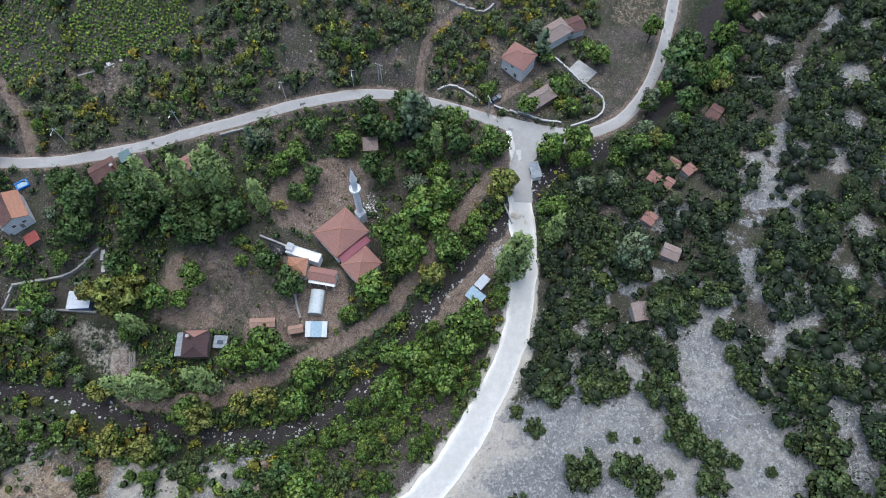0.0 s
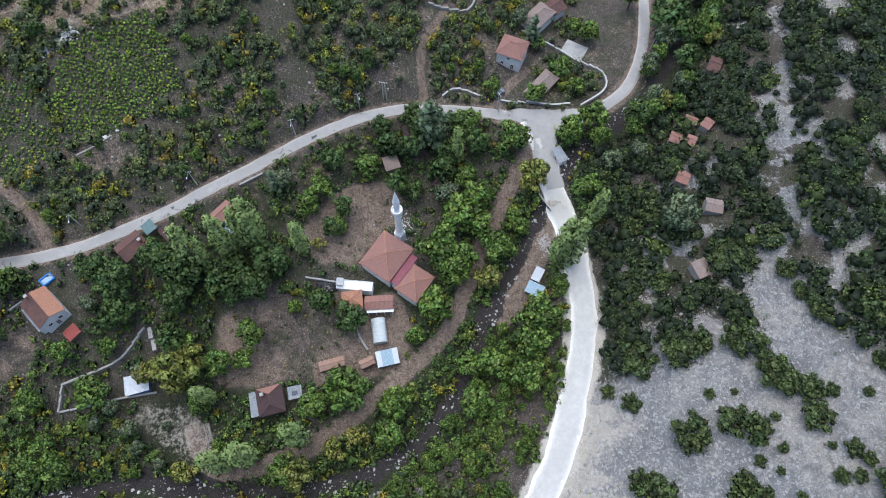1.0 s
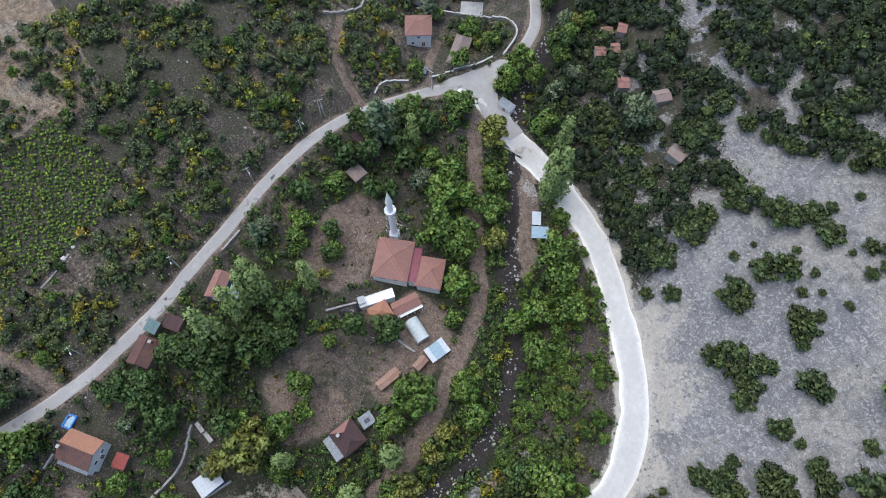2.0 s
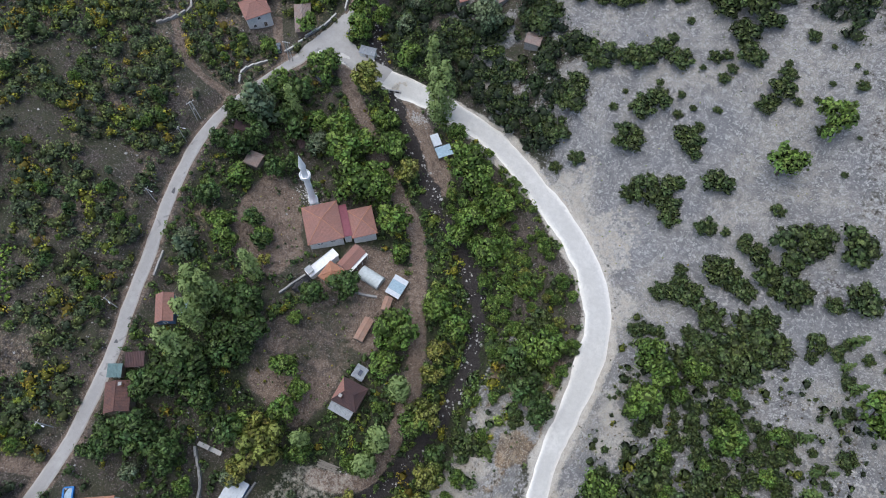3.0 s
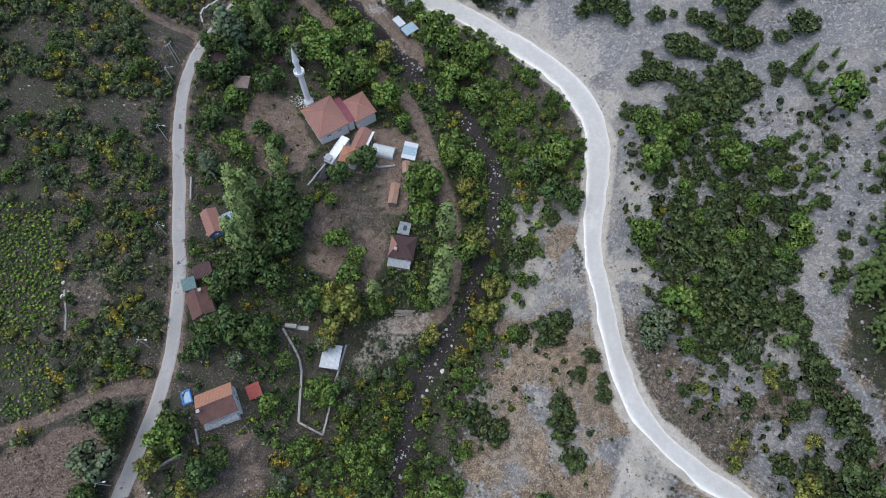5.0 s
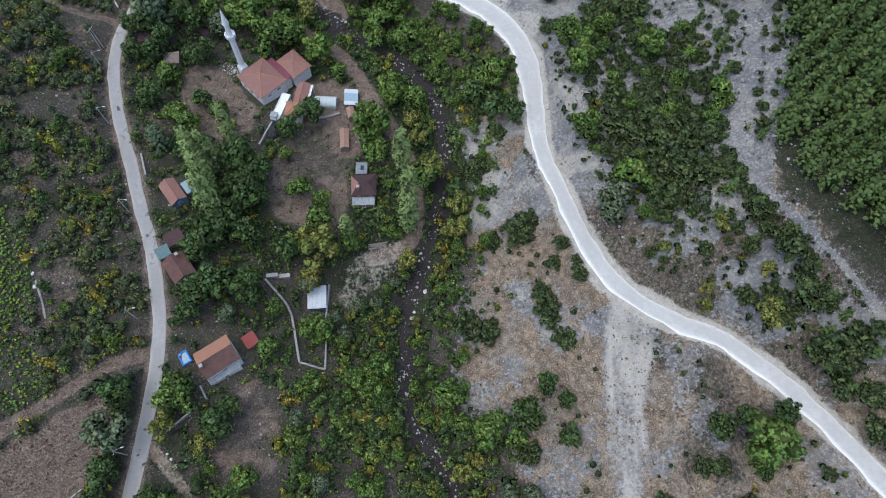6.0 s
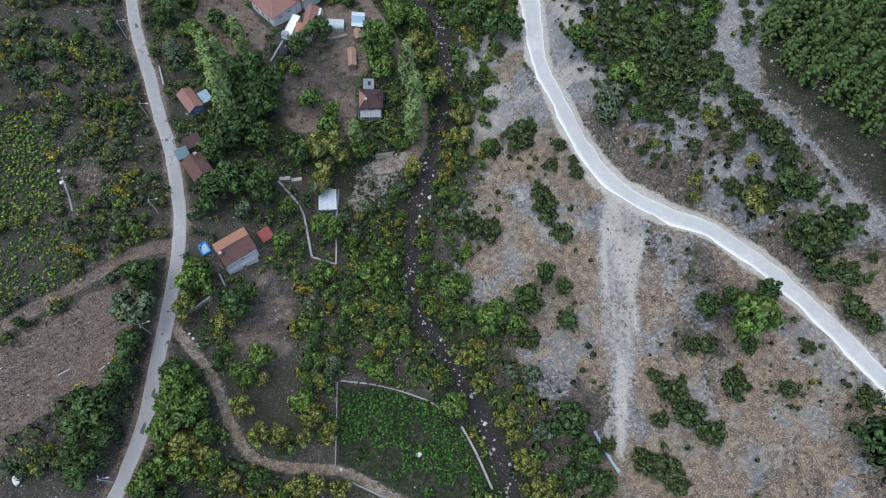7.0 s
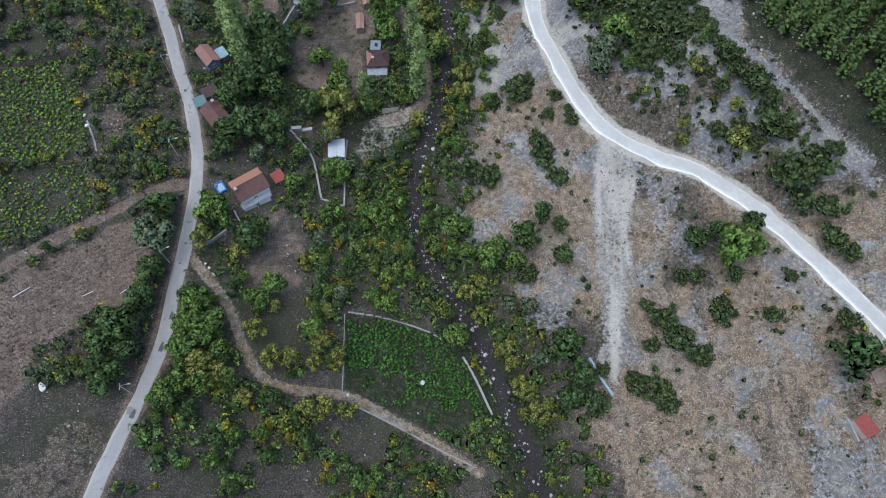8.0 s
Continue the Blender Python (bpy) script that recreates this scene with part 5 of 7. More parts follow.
def car(x, y, turn, paint, label):
    z = ground_at(x, y)
    top = thing("car", label, "car", x, y, z, turn)
    bm = box((4.2, 1.7, 0.62), (0, 0, 0.62), 0, 0.12)
    body = part("body", bm, paint, top)
    bm = bmesh.new()
    low = [bm.verts.new((px, py, 0.9)) for px, py in ((-1.75, -0.76), (1.0, -0.76), (1.0, 0.76), (-1.75, 0.76))]
    up = [bm.verts.new((px, py, 1.42)) for px, py in ((-1.35, -0.6), (0.35, -0.6), (0.35, 0.6), (-1.35, 0.6))]
    bm.faces.new(up)
    for k in range(4):
        bm.faces.new((low[k], low[(k + 1) % 4], up[(k + 1) % 4], up[k]))
    cabin = part("cabin", bm, M_GLASS, top)
    part("roof_panel", box((1.6, 1.14, 0.06), (-0.5, 0, 1.44)), paint, cabin)
    for wx in (-1.3, 1.3):
        for wy in (-0.8, 0.8):
            part("wheel", tube((wx, wy - 0.1, 0.33), (wx, wy + 0.1, 0.33), 0.33, 0.33, 12), M_TYRE, top)
    for wy in (-0.6, 0.6):
        part("headlight", box((0.06, 0.3, 0.16), (2.1, wy, 0.7)), M_WHITE, body)


car(-25.0, 41.0, 150, M_CAR, "dark car parked under trees by the junction")
car(-44.6, 45.0, 132, M_CAR_GREY, "grey-blue car parked in a yard lane")


def build_yards():
    # blue garden pool
    x, y = -4.7, -91.0
    top = thing("garden_pool", "bright blue plastic garden pool", "pool", x, y, ground_at(x, y), 35)
    bm = bmesh.new()
    for sx in (-1, 1):
        add_box(bm, (0.35, 3.6, 0.7), (sx * 1.1, 0, 0.35))
    for sy in (-1, 1):
        add_box(bm, (1.85, 0.35, 0.7), (0, sy * 1.62, 0.35))
    part("rim", bm, M_POOL_BLUE, top)
    part("water_sheet", box((1.85, 2.9, 0.1), (0, 0, 0.3)), M_TARP, top, "pale blue pool water sheet")
    # timber stacked at the end of the track
    x, y = 42.5, -53.9
    top = thing("log_pile", "stack of pale cut poles beside the track", "log pile", x, y, ground_at(x, y), 18)
    rng = random.Random(9)
    for k in range(14):
        px, pz, yaw = rng.uniform(-0.9, 0.9), 0.15 + 0.28 * (k // 5), rng.uniform(-9, 9)
        bm = tube((-2.6, 0, 0), (2.6, 0, 0), 0.14, 0.09, 7)
        bm.transform(pose(rng.uniform(-0.6, 0.6), px, pz, 0, 0, yaw))
        part("log", bm, M_LOG, top)
    # culvert bridge parapet
    top = thing("bridge_parapet", "pale parapet with dark gaps over the stream", "parapet", -4.0, 48.6, ground_at(-4, 48.6), 22)
    for k in range(5):
        part("post", box((0.35, 0.4, 1.2), (-3.6 + 1.8 * k, 0, 0.5)), M_CONCRETE, top)
    part("rail", box((7.9, 0.45, 0.22), (0, 0, 1.15)), M_CONCRETE, top)
    for k in range(4):
        part("gap", box((1.2, 0.1, 0.8), (-2.7 + 1.8 * k, -0.1, 0.5)), M_DARK, top)
    # concrete slab yard
    x, y = -58.0, 73.5
    slab = part("concrete_slab", box((7.6, 5.8, 0.9), (0, 0, 0.1), 0, 0.05), M_CONCRETE, None, "bare grey concrete slab beside the wall")
    slab.matrix_world = pose(x, y, ground_at(x, y) + 0.3, 0, 0, 50)
    tagged(slab, category="slab")
    # irrigation pipes in the cut field
    for ax, ay, bx, by in ((-48.6, -128.7, -45.5, -125.6), (-33.7, -126.8, -31.5, -125.0), (-25.1, -125.1, -22.9, -123.0)):
        za, zb = ground_at(ax, ay), ground_at(bx, by)
        pipe = part("irrigation_pipe", tube((ax, ay, za + 0.25), (bx, by, zb + 0.25), 0.13, 0.13, 8), M_WHITE_METAL, None, "white irrigation pipe lying in the cut field")
        tagged(pipe, category="pipe", group="irrigation pipes")
    # rows of thin vine posts
    for k in range(7):
        for j in range(4):
            x, y = -46 + 4.6 * k - 2.0 * j, -122 + 2.6 * k - 4.4 * j
            if inside(np.array([x]), np.array([y]), HAY_FIELD)[0]:
                post = part("vine_post", tube((0, 0, -0.2), (0, 0, 1.5), 0.05, 0.04, 5), M_WOOD, None, "thin grey wooden vine post")
                post.matrix_world = pose(x, y, ground_at(x, y))
                tagged(post, category="post", group="vine posts")
    # tar patches on the lane
    for px, py, w, d in ((-11.6, -131.5, 1.0, 5.2), (-12.6, -140.4, 1.1, 6.0), (-15.6, -157.5, 1.2, 5.0), (-36.0, -16.5, 1.1, 6.5), (-37.0, -11.5, 0.9, 4.5), (-20.0, -57.5, 1.0, 3.0)):
        _, _, s, zz = WAYS["west"].near(np.array([px]), np.array([py]))
        i = int(np.argmin(np.hypot(ROAD_WEST[:, 0] - px, ROAD_WEST[:, 1] - py)))
        t = ROAD_WEST[min(i + 1, len(ROAD_WEST) - 1)] - ROAD_WEST[i - 1]
        bm = bmesh.new()
        bmesh.ops.create_circle(bm, cap_ends=True, segments=14, radius=1.0, matrix=Matrix.Diagonal((d / 2, w / 2, 1, 1)))
        for v in bm.verts:
            v.co.x *= 1 + 0.2 * noise.noise(v.co * 3)
            v.co.y *= 1 + 0.3 * noise.noise(v.co * 5)
        made = bmesh.ops.extrude_face_region(bm, geom=bm.faces[:])
        for v in [g for g in made["geom"] if isinstance(g, bmesh.types.BMVert)]:
            v.co.z += 0.02
        patch = part("tar_patch", bm, M_PATCH, road_west, "dark oval tar patch")
        patch.matrix_world = pose(px, py, float(zz[0]) + 0.118, 0, 0, math.degrees(math.atan2(t[1], t[0])))


build_yards()


# ---- loose stones ----
def stone_field(name, label, spots, radii, material, seed, sink=0.3):
    """Angular stones past counting, each a small uneven block."""
    rng = np.random.default_rng(seed)
    x, y = spots
    n = len(x)
    z = ground(x, y)
    r = radii[0] + (radii[1] - radii[0]) * rng.random(n) ** 4
    base = np.array([(-1, -1, 0), (1, -1, 0), (1, 1, 0), (-1, 1, 0), (-0.6, -0.6, 1), (0.6, -0.6, 1), (0.6, 0.6, 1), (-0.6, 0.6, 1)], float)
    faces = np.array([(4, 5, 6, 7), (0, 1, 5, 4), (1, 2, 6, 5), (2, 3, 7, 6), (3, 0, 4, 7)])
    v = base[None] * (1 + 0.35 * rng.normal(size=(n, 8, 3)).clip(-1, 1)) * r[:, None, None]
    v[:, :, 2] *= 0.75
    a = rng.uniform(0, 6.3, n)
    ca, sa = np.cos(a)[:, None], np.sin(a)[:, None]
    out = np.stack([v[..., 0] * ca - v[..., 1] * sa + x[:, None], v[..., 0] * sa + v[..., 1] * ca + y[:, None], v[..., 2] + (z - sink * r)[:, None]], -1)
    quads = (faces[None] + 8 * np.arange(n)[:, None, None]).reshape(-1, 4)
    mesh = fast_mesh(name, out.reshape(-1, 3), quads, material)
    return tagged(new(name, mesh), label, "stones", kind="stuff")


def stone_spots(seed, n, low, high, test):
    rng = np.random.default_rng(seed)
    x, y = rng.uniform(low[0], high[0], n), rng.uniform(low[1], high[1], n)
    ok = test(x, y)
    return x[ok], y[ok]


def on_scree(x, y):
    d, s, _, _ = WAYS["east"].near(x, y)
    return (s > 0) & (d > 3.8) & (y > -60) & (fbm(x, y, 7, 3, 55) > 0.40)


def in_stream(x, y):
    d, _, _, _ = CREEK_WAY.near(x, y)
    ok = (d < 3.4 * fbm(x, y, 6, 2, 57) + 0.9) & (fbm(x, y, 3.5, 2, 58) > 0.42)
    for key in ("east", "west", "mosque"):
        ok &= WAYS[key].near(x, y)[0] > 4
    return ok


def on_slopes(x, y):
    ok = np.ones(len(x), bool)
    for key in ("east", "west", "mosque", "foot"):
        ok &= WAYS[key].near(x, y)[0] > WAYS[key].half + 0.3
    return ok & (fbm(x, y, 8, 3, 59) > 0.56)


stone_field("scree_stones", "pale grey scree stones on the slope", stone_spots(301, 21000, (30, -60), (170, 115), on_scree), (0.07, 0.38), M_ROCK, 311)
stone_field("stream_stones", "pale stones in the dark stream bed", stone_spots(302, 34000, (-40, -180), (100, 90), in_stream), (0.09, 0.46), M_ROCK, 312)
stone_field("field_stones", "scattered pale stones on the soil", stone_spots(303, 8000, (-90, -175), (180, 60), on_slopes), (0.07, 0.32), M_ROCK, 313)
rx, ry = np.random.default_rng(8).normal(size=(2, 260))
stone_field("rubble", "heap of white rubble by the track", (8.2 + rx * 1.6, 46.4 + ry * 1.1), (0.08, 0.3), M_ROCK, 314)
mx, my = np.random.default_rng(18).normal(size=(2, 320))
stone_field("chippings", "fan of pale stone chippings beside the minaret", (-7.0 + mx * 1.9, 8.2 + my * 1.6), (0.06, 0.2), M_WHITE_ROCK, 316)
hx = np.random.default_rng(9)
along = hx.random(420)
stone_field("clearance_stones", "heap of white stones cleared from the field", (-74.4 - 5.3 * along + hx.normal(size=420) * 0.9, -92.7 + 12.7 * along + hx.normal(size=420) * 0.9), (0.12, 0.5), M_WHITE_ROCK, 315)
wall_run("sheet_edge", "crumpled pale blue sheeting along the gravel strip", [(100, -137.8), (102.3, -143.1), (105.3, -148.2)], 0.3, 0.7, M_TARP, category="sheeting")

# ---- plants ----
def leaf_quads(rng, centres, normals, size, tilt=0.6):
    """Leaf sprays: one uneven kite each, turned about its normal and tipped at random."""
    n = len(centres)
    nrm = normals + tilt * rng.normal(size=(n, 3))
    nrm /= np.linalg.norm(nrm, axis=1)[:, None] + 1e-9
    t = np.cross(nrm, rng.normal(size=(n, 3)))
    t /= np.linalg.norm(t, axis=1)[:, None] + 1e-9
    b = np.cross(nrm, t)
    s = (size * rng.uniform(0.55, 1.5, n))[:, None]
    k = rng.uniform(0.55, 0.95, n)[:, None]
    drop = -0.25 * s * nrm
    quad = np.stack([centres - t * s, centres - b * s * k + drop * 0.4, centres + t * s * 1.1, centres + b * s * k + drop * 0.4], 1)
    return quad.reshape(-1, 3)


def cube_dome():
    """Quads of a rounded block, top and upper sides only: the dense heart of a bush."""
    quads = []
    for ax in range(3):
        for sign in (-1, 1):
            if ax == 2 and sign < 0:
                continue
            for i in range(2):
                for j in range(2):
                    if ax != 2 and j == 0:
                        continue
                    q = []
                    for du, dv in ((0, 0), (1, 0), (1, 1), (0, 1)):
                        u, v = -1 + i + du, -1 + j + dv
                        w = [0.0, 0.0, 0.0]
                        w[ax] = sign
                        if ax == 0:
                            w[1], w[2] = u, v
                        elif ax == 1:
                            w[0], w[2] = u, v
                        else:
                            w[0], w[1] = u, v
                        w = np.array(w)
                        q.append(w / np.linalg.norm(w))
                    quads.append(q)
    return np.array(quads).reshape(-1, 3)


DOME = cube_dome()


def leaf_mesh(name, verts, material, tint=None, normals=None):
    """Leaf sprays; the tint's alpha is 1 on sprays that may have gaps and 0 on dense hearts, which are darkened as
    shade.
    """
    quads = np.arange(len(verts)).reshape(-1, 4)
    mesh = fast_mesh(name, np.ascontiguousarray(verts, np.float32), quads, material)
    data = np.ones((len(verts), 4), np.float32)
    if tint is not None:
        data[:, : tint.shape[1]] = tint
    mesh.attributes.new("tint", "FLOAT_COLOR", "POINT").data.foreach_set("color", data.ravel())
    if normals is not None:
        normals = np.asarray(normals, float)
        normals = normals / (np.linalg.norm(normals, axis=1)[:, None] + 1e-9)
        mesh.polygons.foreach_set("use_smooth", np.ones(len(quads), bool))
        mesh.normals_split_custom_set_from_vertices(normals.tolist())
    return mesh


def clump_normals(rng, verts, mids, lean=0.0, jitter=0.13):
    """Sprays shade as the round clump that they make up, a little unevenly."""
    out = verts - mids
    out = out / (np.linalg.norm(out, axis=1)[:, None] + 1e-9) + lean
    return out + jitter * np.repeat(rng.normal(size=(len(verts) // 4, 3)), 4, axis=0)


def sphere_points(rng, n, low=-0.35):
    v = rng.normal(size=(n * 3, 3))
    v /= np.linalg.norm(v, axis=1)[:, None]
    return v[v[:, 2] > low][:n]


def lumpy_crown(rng, lumps, leaves, size, flat=0.8, spread=0.62, lump=(0.30, 0.5), low=-0.35):
    """Leaf points over a heap of unequal lumps: radius about 1, base at 0."""
    mids = sphere_points(rng, lumps, low) * rng.uniform(0.35, 1.0, (lumps, 1)) * spread
    mids[:, 2] *= flat
    radii = rng.uniform(*lump, lumps)
    share = radii**2 / (radii**2).sum()
    out, tints, shade = [], [], []
    for m, r, s in zip(mids, radii, share):
        p = sphere_points(rng, max(6, int(leaves * s)), -0.4)
        c = m + p * r * rng.uniform(0.72, 1.06, (len(p), 1)) * (1, 1, flat)
        keep = np.ones(len(c), bool)
        for m2, r2 in zip(mids, radii):
            if m2 is not m:
                keep &= np.linalg.norm((c - m2) / (1, 1, flat), axis=1) > r2 * 0.72
        out.append(leaf_quads(rng, c[keep], p[keep], size))
        shade.append(clump_normals(rng, out[-1], m, 0.35 * m))
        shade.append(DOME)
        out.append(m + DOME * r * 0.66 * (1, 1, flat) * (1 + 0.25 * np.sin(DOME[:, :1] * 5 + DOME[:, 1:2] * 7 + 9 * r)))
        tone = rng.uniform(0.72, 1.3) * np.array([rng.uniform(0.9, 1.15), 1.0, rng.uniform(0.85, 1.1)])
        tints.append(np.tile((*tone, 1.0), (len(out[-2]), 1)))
        # hearts take 0.3 of the lump's tone: the crown's inner shade as colour
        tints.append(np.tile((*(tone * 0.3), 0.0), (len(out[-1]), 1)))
    v = np.concatenate(out)
    return v, mids, np.concatenate(tints), np.concatenate(shade)


def branch_bm(rng, mids, base, high, r):
    """A tapered trunk, slightly bent, with limbs to the lumps of the crown."""
    bm = bmesh.new()
    bend = rng.normal(size=2) * 0.06 * high
    fork = (bend[0] * 0.6, bend[1] * 0.6, base * 0.75)
    add_tube(bm, (0, 0, -0.12 * high), fork, r, r * 0.72, 7)
    add_tube(bm, fork, (bend[0], bend[1], base + 0.35), r * 0.72, r * 0.4, 6)
    for m in mids[:9]:
        add_tube(bm, fork, (m[0] * 0.8, m[1] * 0.8, base + m[2] * 0.85 + 0.3), r * 0.34, r * 0.1, 4)
    return bm


def make_tree(kind, seed, label, leaf, bark=None, lumps=30, leaves=1150, size=0.060, flat=0.85, base=0.55, spread=0.66, trunk=0.07, name="broadleaf_tree", category="tree", low=-0.35, lump=(0.15, 0.33)):
    """A plant of crown radius 1, built once; copies are scaled."""
    rng = np.random.default_rng(seed)
    v, mids, tints, shade = lumpy_crown(rng, lumps, leaves, size, flat, spread, lump, low)
    v[:, 2] += base + 0.35
    top = tagged(new(name), label, category, kind)
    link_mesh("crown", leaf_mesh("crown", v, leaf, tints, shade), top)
    part("trunk", branch_bm(rng, mids, base, base + 0.9, trunk), bark or M_BARK, top)
    return top


def spray_tints(rng, sprays):
    """Each bough a little lighter or darker than the next."""
    return np.concatenate([np.tile(rng.uniform(0.75, 1.25) * np.array([rng.uniform(0.92, 1.1), 1.0, rng.uniform(0.9, 1.1)]), (len(v), 1)) for v in sprays])


def make_poplar(seed, label, leaf):
    """A tall, narrow poplar of height 1 along the trunk."""
    rng = np.random.default_rng(seed)
    out, shade = [], []
    for k in range(54):
        t = 0.08 + 0.9 * ((k + rng.random()) / 54)
        wide = 0.105 * (1 - (2 * t - 0.85) ** 2 * 0.55) * (1 if t < 0.7 else max(0.15, (1.02 - t) / 0.32))
        a = rng.uniform(0, 2 * math.pi)
        mid = np.array([math.cos(a) * wide * 0.6, math.sin(a) * wide * 0.6, t])
        p = sphere_points(rng, 31, -0.6)
        c = mid + p * (0.058, 0.058, 0.085) * rng.uniform(0.6, 1.1, (len(p), 1))
        out.append(leaf_quads(rng, c, p, 0.0135))
        shade.append(clump_normals(rng, out[-1], mid, 3.0 * mid * (1, 1, 0) + (0, 0, 0.7)))
    top = tagged(new("poplar_tree"), label, "tree", "poplars")
    link_mesh("crown", leaf_mesh("crown", np.concatenate(out), leaf, spray_tints(rng, out), np.concatenate(shade)), top)
    bm = bmesh.new()
    add_tube(bm, (0, 0, -0.05), (0, 0, 0.5), 0.017, 0.011, 7)
    add_tube(bm, (0, 0, 0.5), (0, 0, 0.95), 0.011, 0.003, 6)
    for k in range(10):
        a, t = k * 2.4, 0.12 + 0.07 * k
        add_tube(bm, (0, 0, t), (0.06 * math.cos(a), 0.06 * math.sin(a), t + 0.11), 0.005, 0.002, 4)
    part("trunk", bm, M_BARK_PALE, top)
    return top


def make_pine(seed, label, leaf, name="pine_tree", shape=0.25, group="pines", tufts=11, tuft=0.034):
    """A pine of height 1: whorls of rising boughs, each a fan of needle tufts."""
    rng = np.random.default_rng(seed)
    out, shade = [], []
    bm = bmesh.new()
    add_tube(bm, (0, 0, -0.06), (0, 0, 0.97), 0.022, 0.004, 6)
    for level in np.linspace(0.14, 0.97, 10):
        reach = shape * (1 - level) ** 0.75 + 0.04
        boughs = int(7 - 3 * level)
        for k in range(boughs):
            a = 2 * math.pi * (k + rng.uniform(-0.3, 0.3)) / boughs + level * 9
            r = reach * rng.uniform(0.7, 1.2)
            way = np.array([math.cos(a), math.sin(a), 0.0])
            if k % 2 == 0:
                add_tube(bm, (0, 0, level), tuple(way * r * 0.8 + (0, 0, level + 0.02)), 0.006, 0.002, 3)
            n = tufts
            t = rng.uniform(0.25, 1.0, n)
            side = np.array([-way[1], way[0], 0.0])
            c = way * (t * r)[:, None] + side * (rng.normal(size=n) * r * 0.2 * (1.1 - t))[:, None] + np.array([0, 0, 1.0]) * (level + 0.10 * t + rng.normal(size=n) * 0.012)[:, None]
            out.append(leaf_quads(rng, c, np.tile((way[0] * 0.5, way[1] * 0.5, 1.0), (n, 1)), tuft, 0.5))
            shade.append(clump_normals(rng, out[-1], way * r * 0.6 + (0, 0, level - 0.06), 0.5 * way))
    tints = spray_tints(rng, out)
    tints = np.c_[tints, np.ones(len(tints))]
    # closed inner cone, tinted dark to paint the shade among the boughs
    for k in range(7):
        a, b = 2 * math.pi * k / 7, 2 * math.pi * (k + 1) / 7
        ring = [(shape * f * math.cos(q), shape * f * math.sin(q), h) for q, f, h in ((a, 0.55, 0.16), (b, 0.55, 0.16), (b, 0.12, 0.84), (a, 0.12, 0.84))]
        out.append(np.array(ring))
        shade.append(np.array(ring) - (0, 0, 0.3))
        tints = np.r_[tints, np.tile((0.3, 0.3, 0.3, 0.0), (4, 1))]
    top = tagged(new(name), label, "tree", group)
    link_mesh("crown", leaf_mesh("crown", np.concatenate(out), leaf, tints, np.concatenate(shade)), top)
    part("trunk", bm, M_BARK, top)
    return top


def make_dead_bush(seed):
    """A leafless grey bush of radius 1: forked bare twigs from one root."""
    rng = np.random.default_rng(seed)
    bm = bmesh.new()
    for _ in range(16):
        a, up = rng.uniform(0, 2 * math.pi), rng.uniform(0.3, 1.0)
        mid = np.array([0.45 * math.cos(a), 0.45 * math.sin(a), 0.5 * up])
        add_tube(bm, (0, 0, -0.1), tuple(mid), 0.03, 0.018, 4)
        for _ in range(4):
            tip = mid + (0.4 * math.cos(a + rng.normal() * 0.7), 0.4 * math.sin(a + rng.normal() * 0.7), 0.35 * up + 0.1 * rng.normal())
            add_tube(bm, tuple(mid), tuple(tip), 0.016, 0.007, 3)
    return part("dead_bush", bm, M_BARK_PALE, None, "leafless grey bush with bare forked twigs")


class Nursery:
    """Sets plants: the first of each pattern is the built one, the rest are copies."""

    def __init__(self, patterns):
        self.patterns, self.used = patterns, set()

    def plant(self, rng, x, y, z, wide, high=None, which=None):
        k = rng.randrange(len(self.patterns)) if which is None else which
        ob = self.patterns[k]
        high = wide if high is None else high
        m = pose(x, y, z, rng.uniform(-3, 3), rng.uniform(-3, 3), rng.uniform(0, 360))
        if k in self.used:
            s = ob.scale
            return copy_thing(ob, m @ Matrix.Diagonal((wide / s[0], wide / s[1], high / s[2], 1)))
        self.used.add(k)
        ob.matrix_basis = m @ Matrix.Diagonal((wide, wide, high, 1))
        return ob


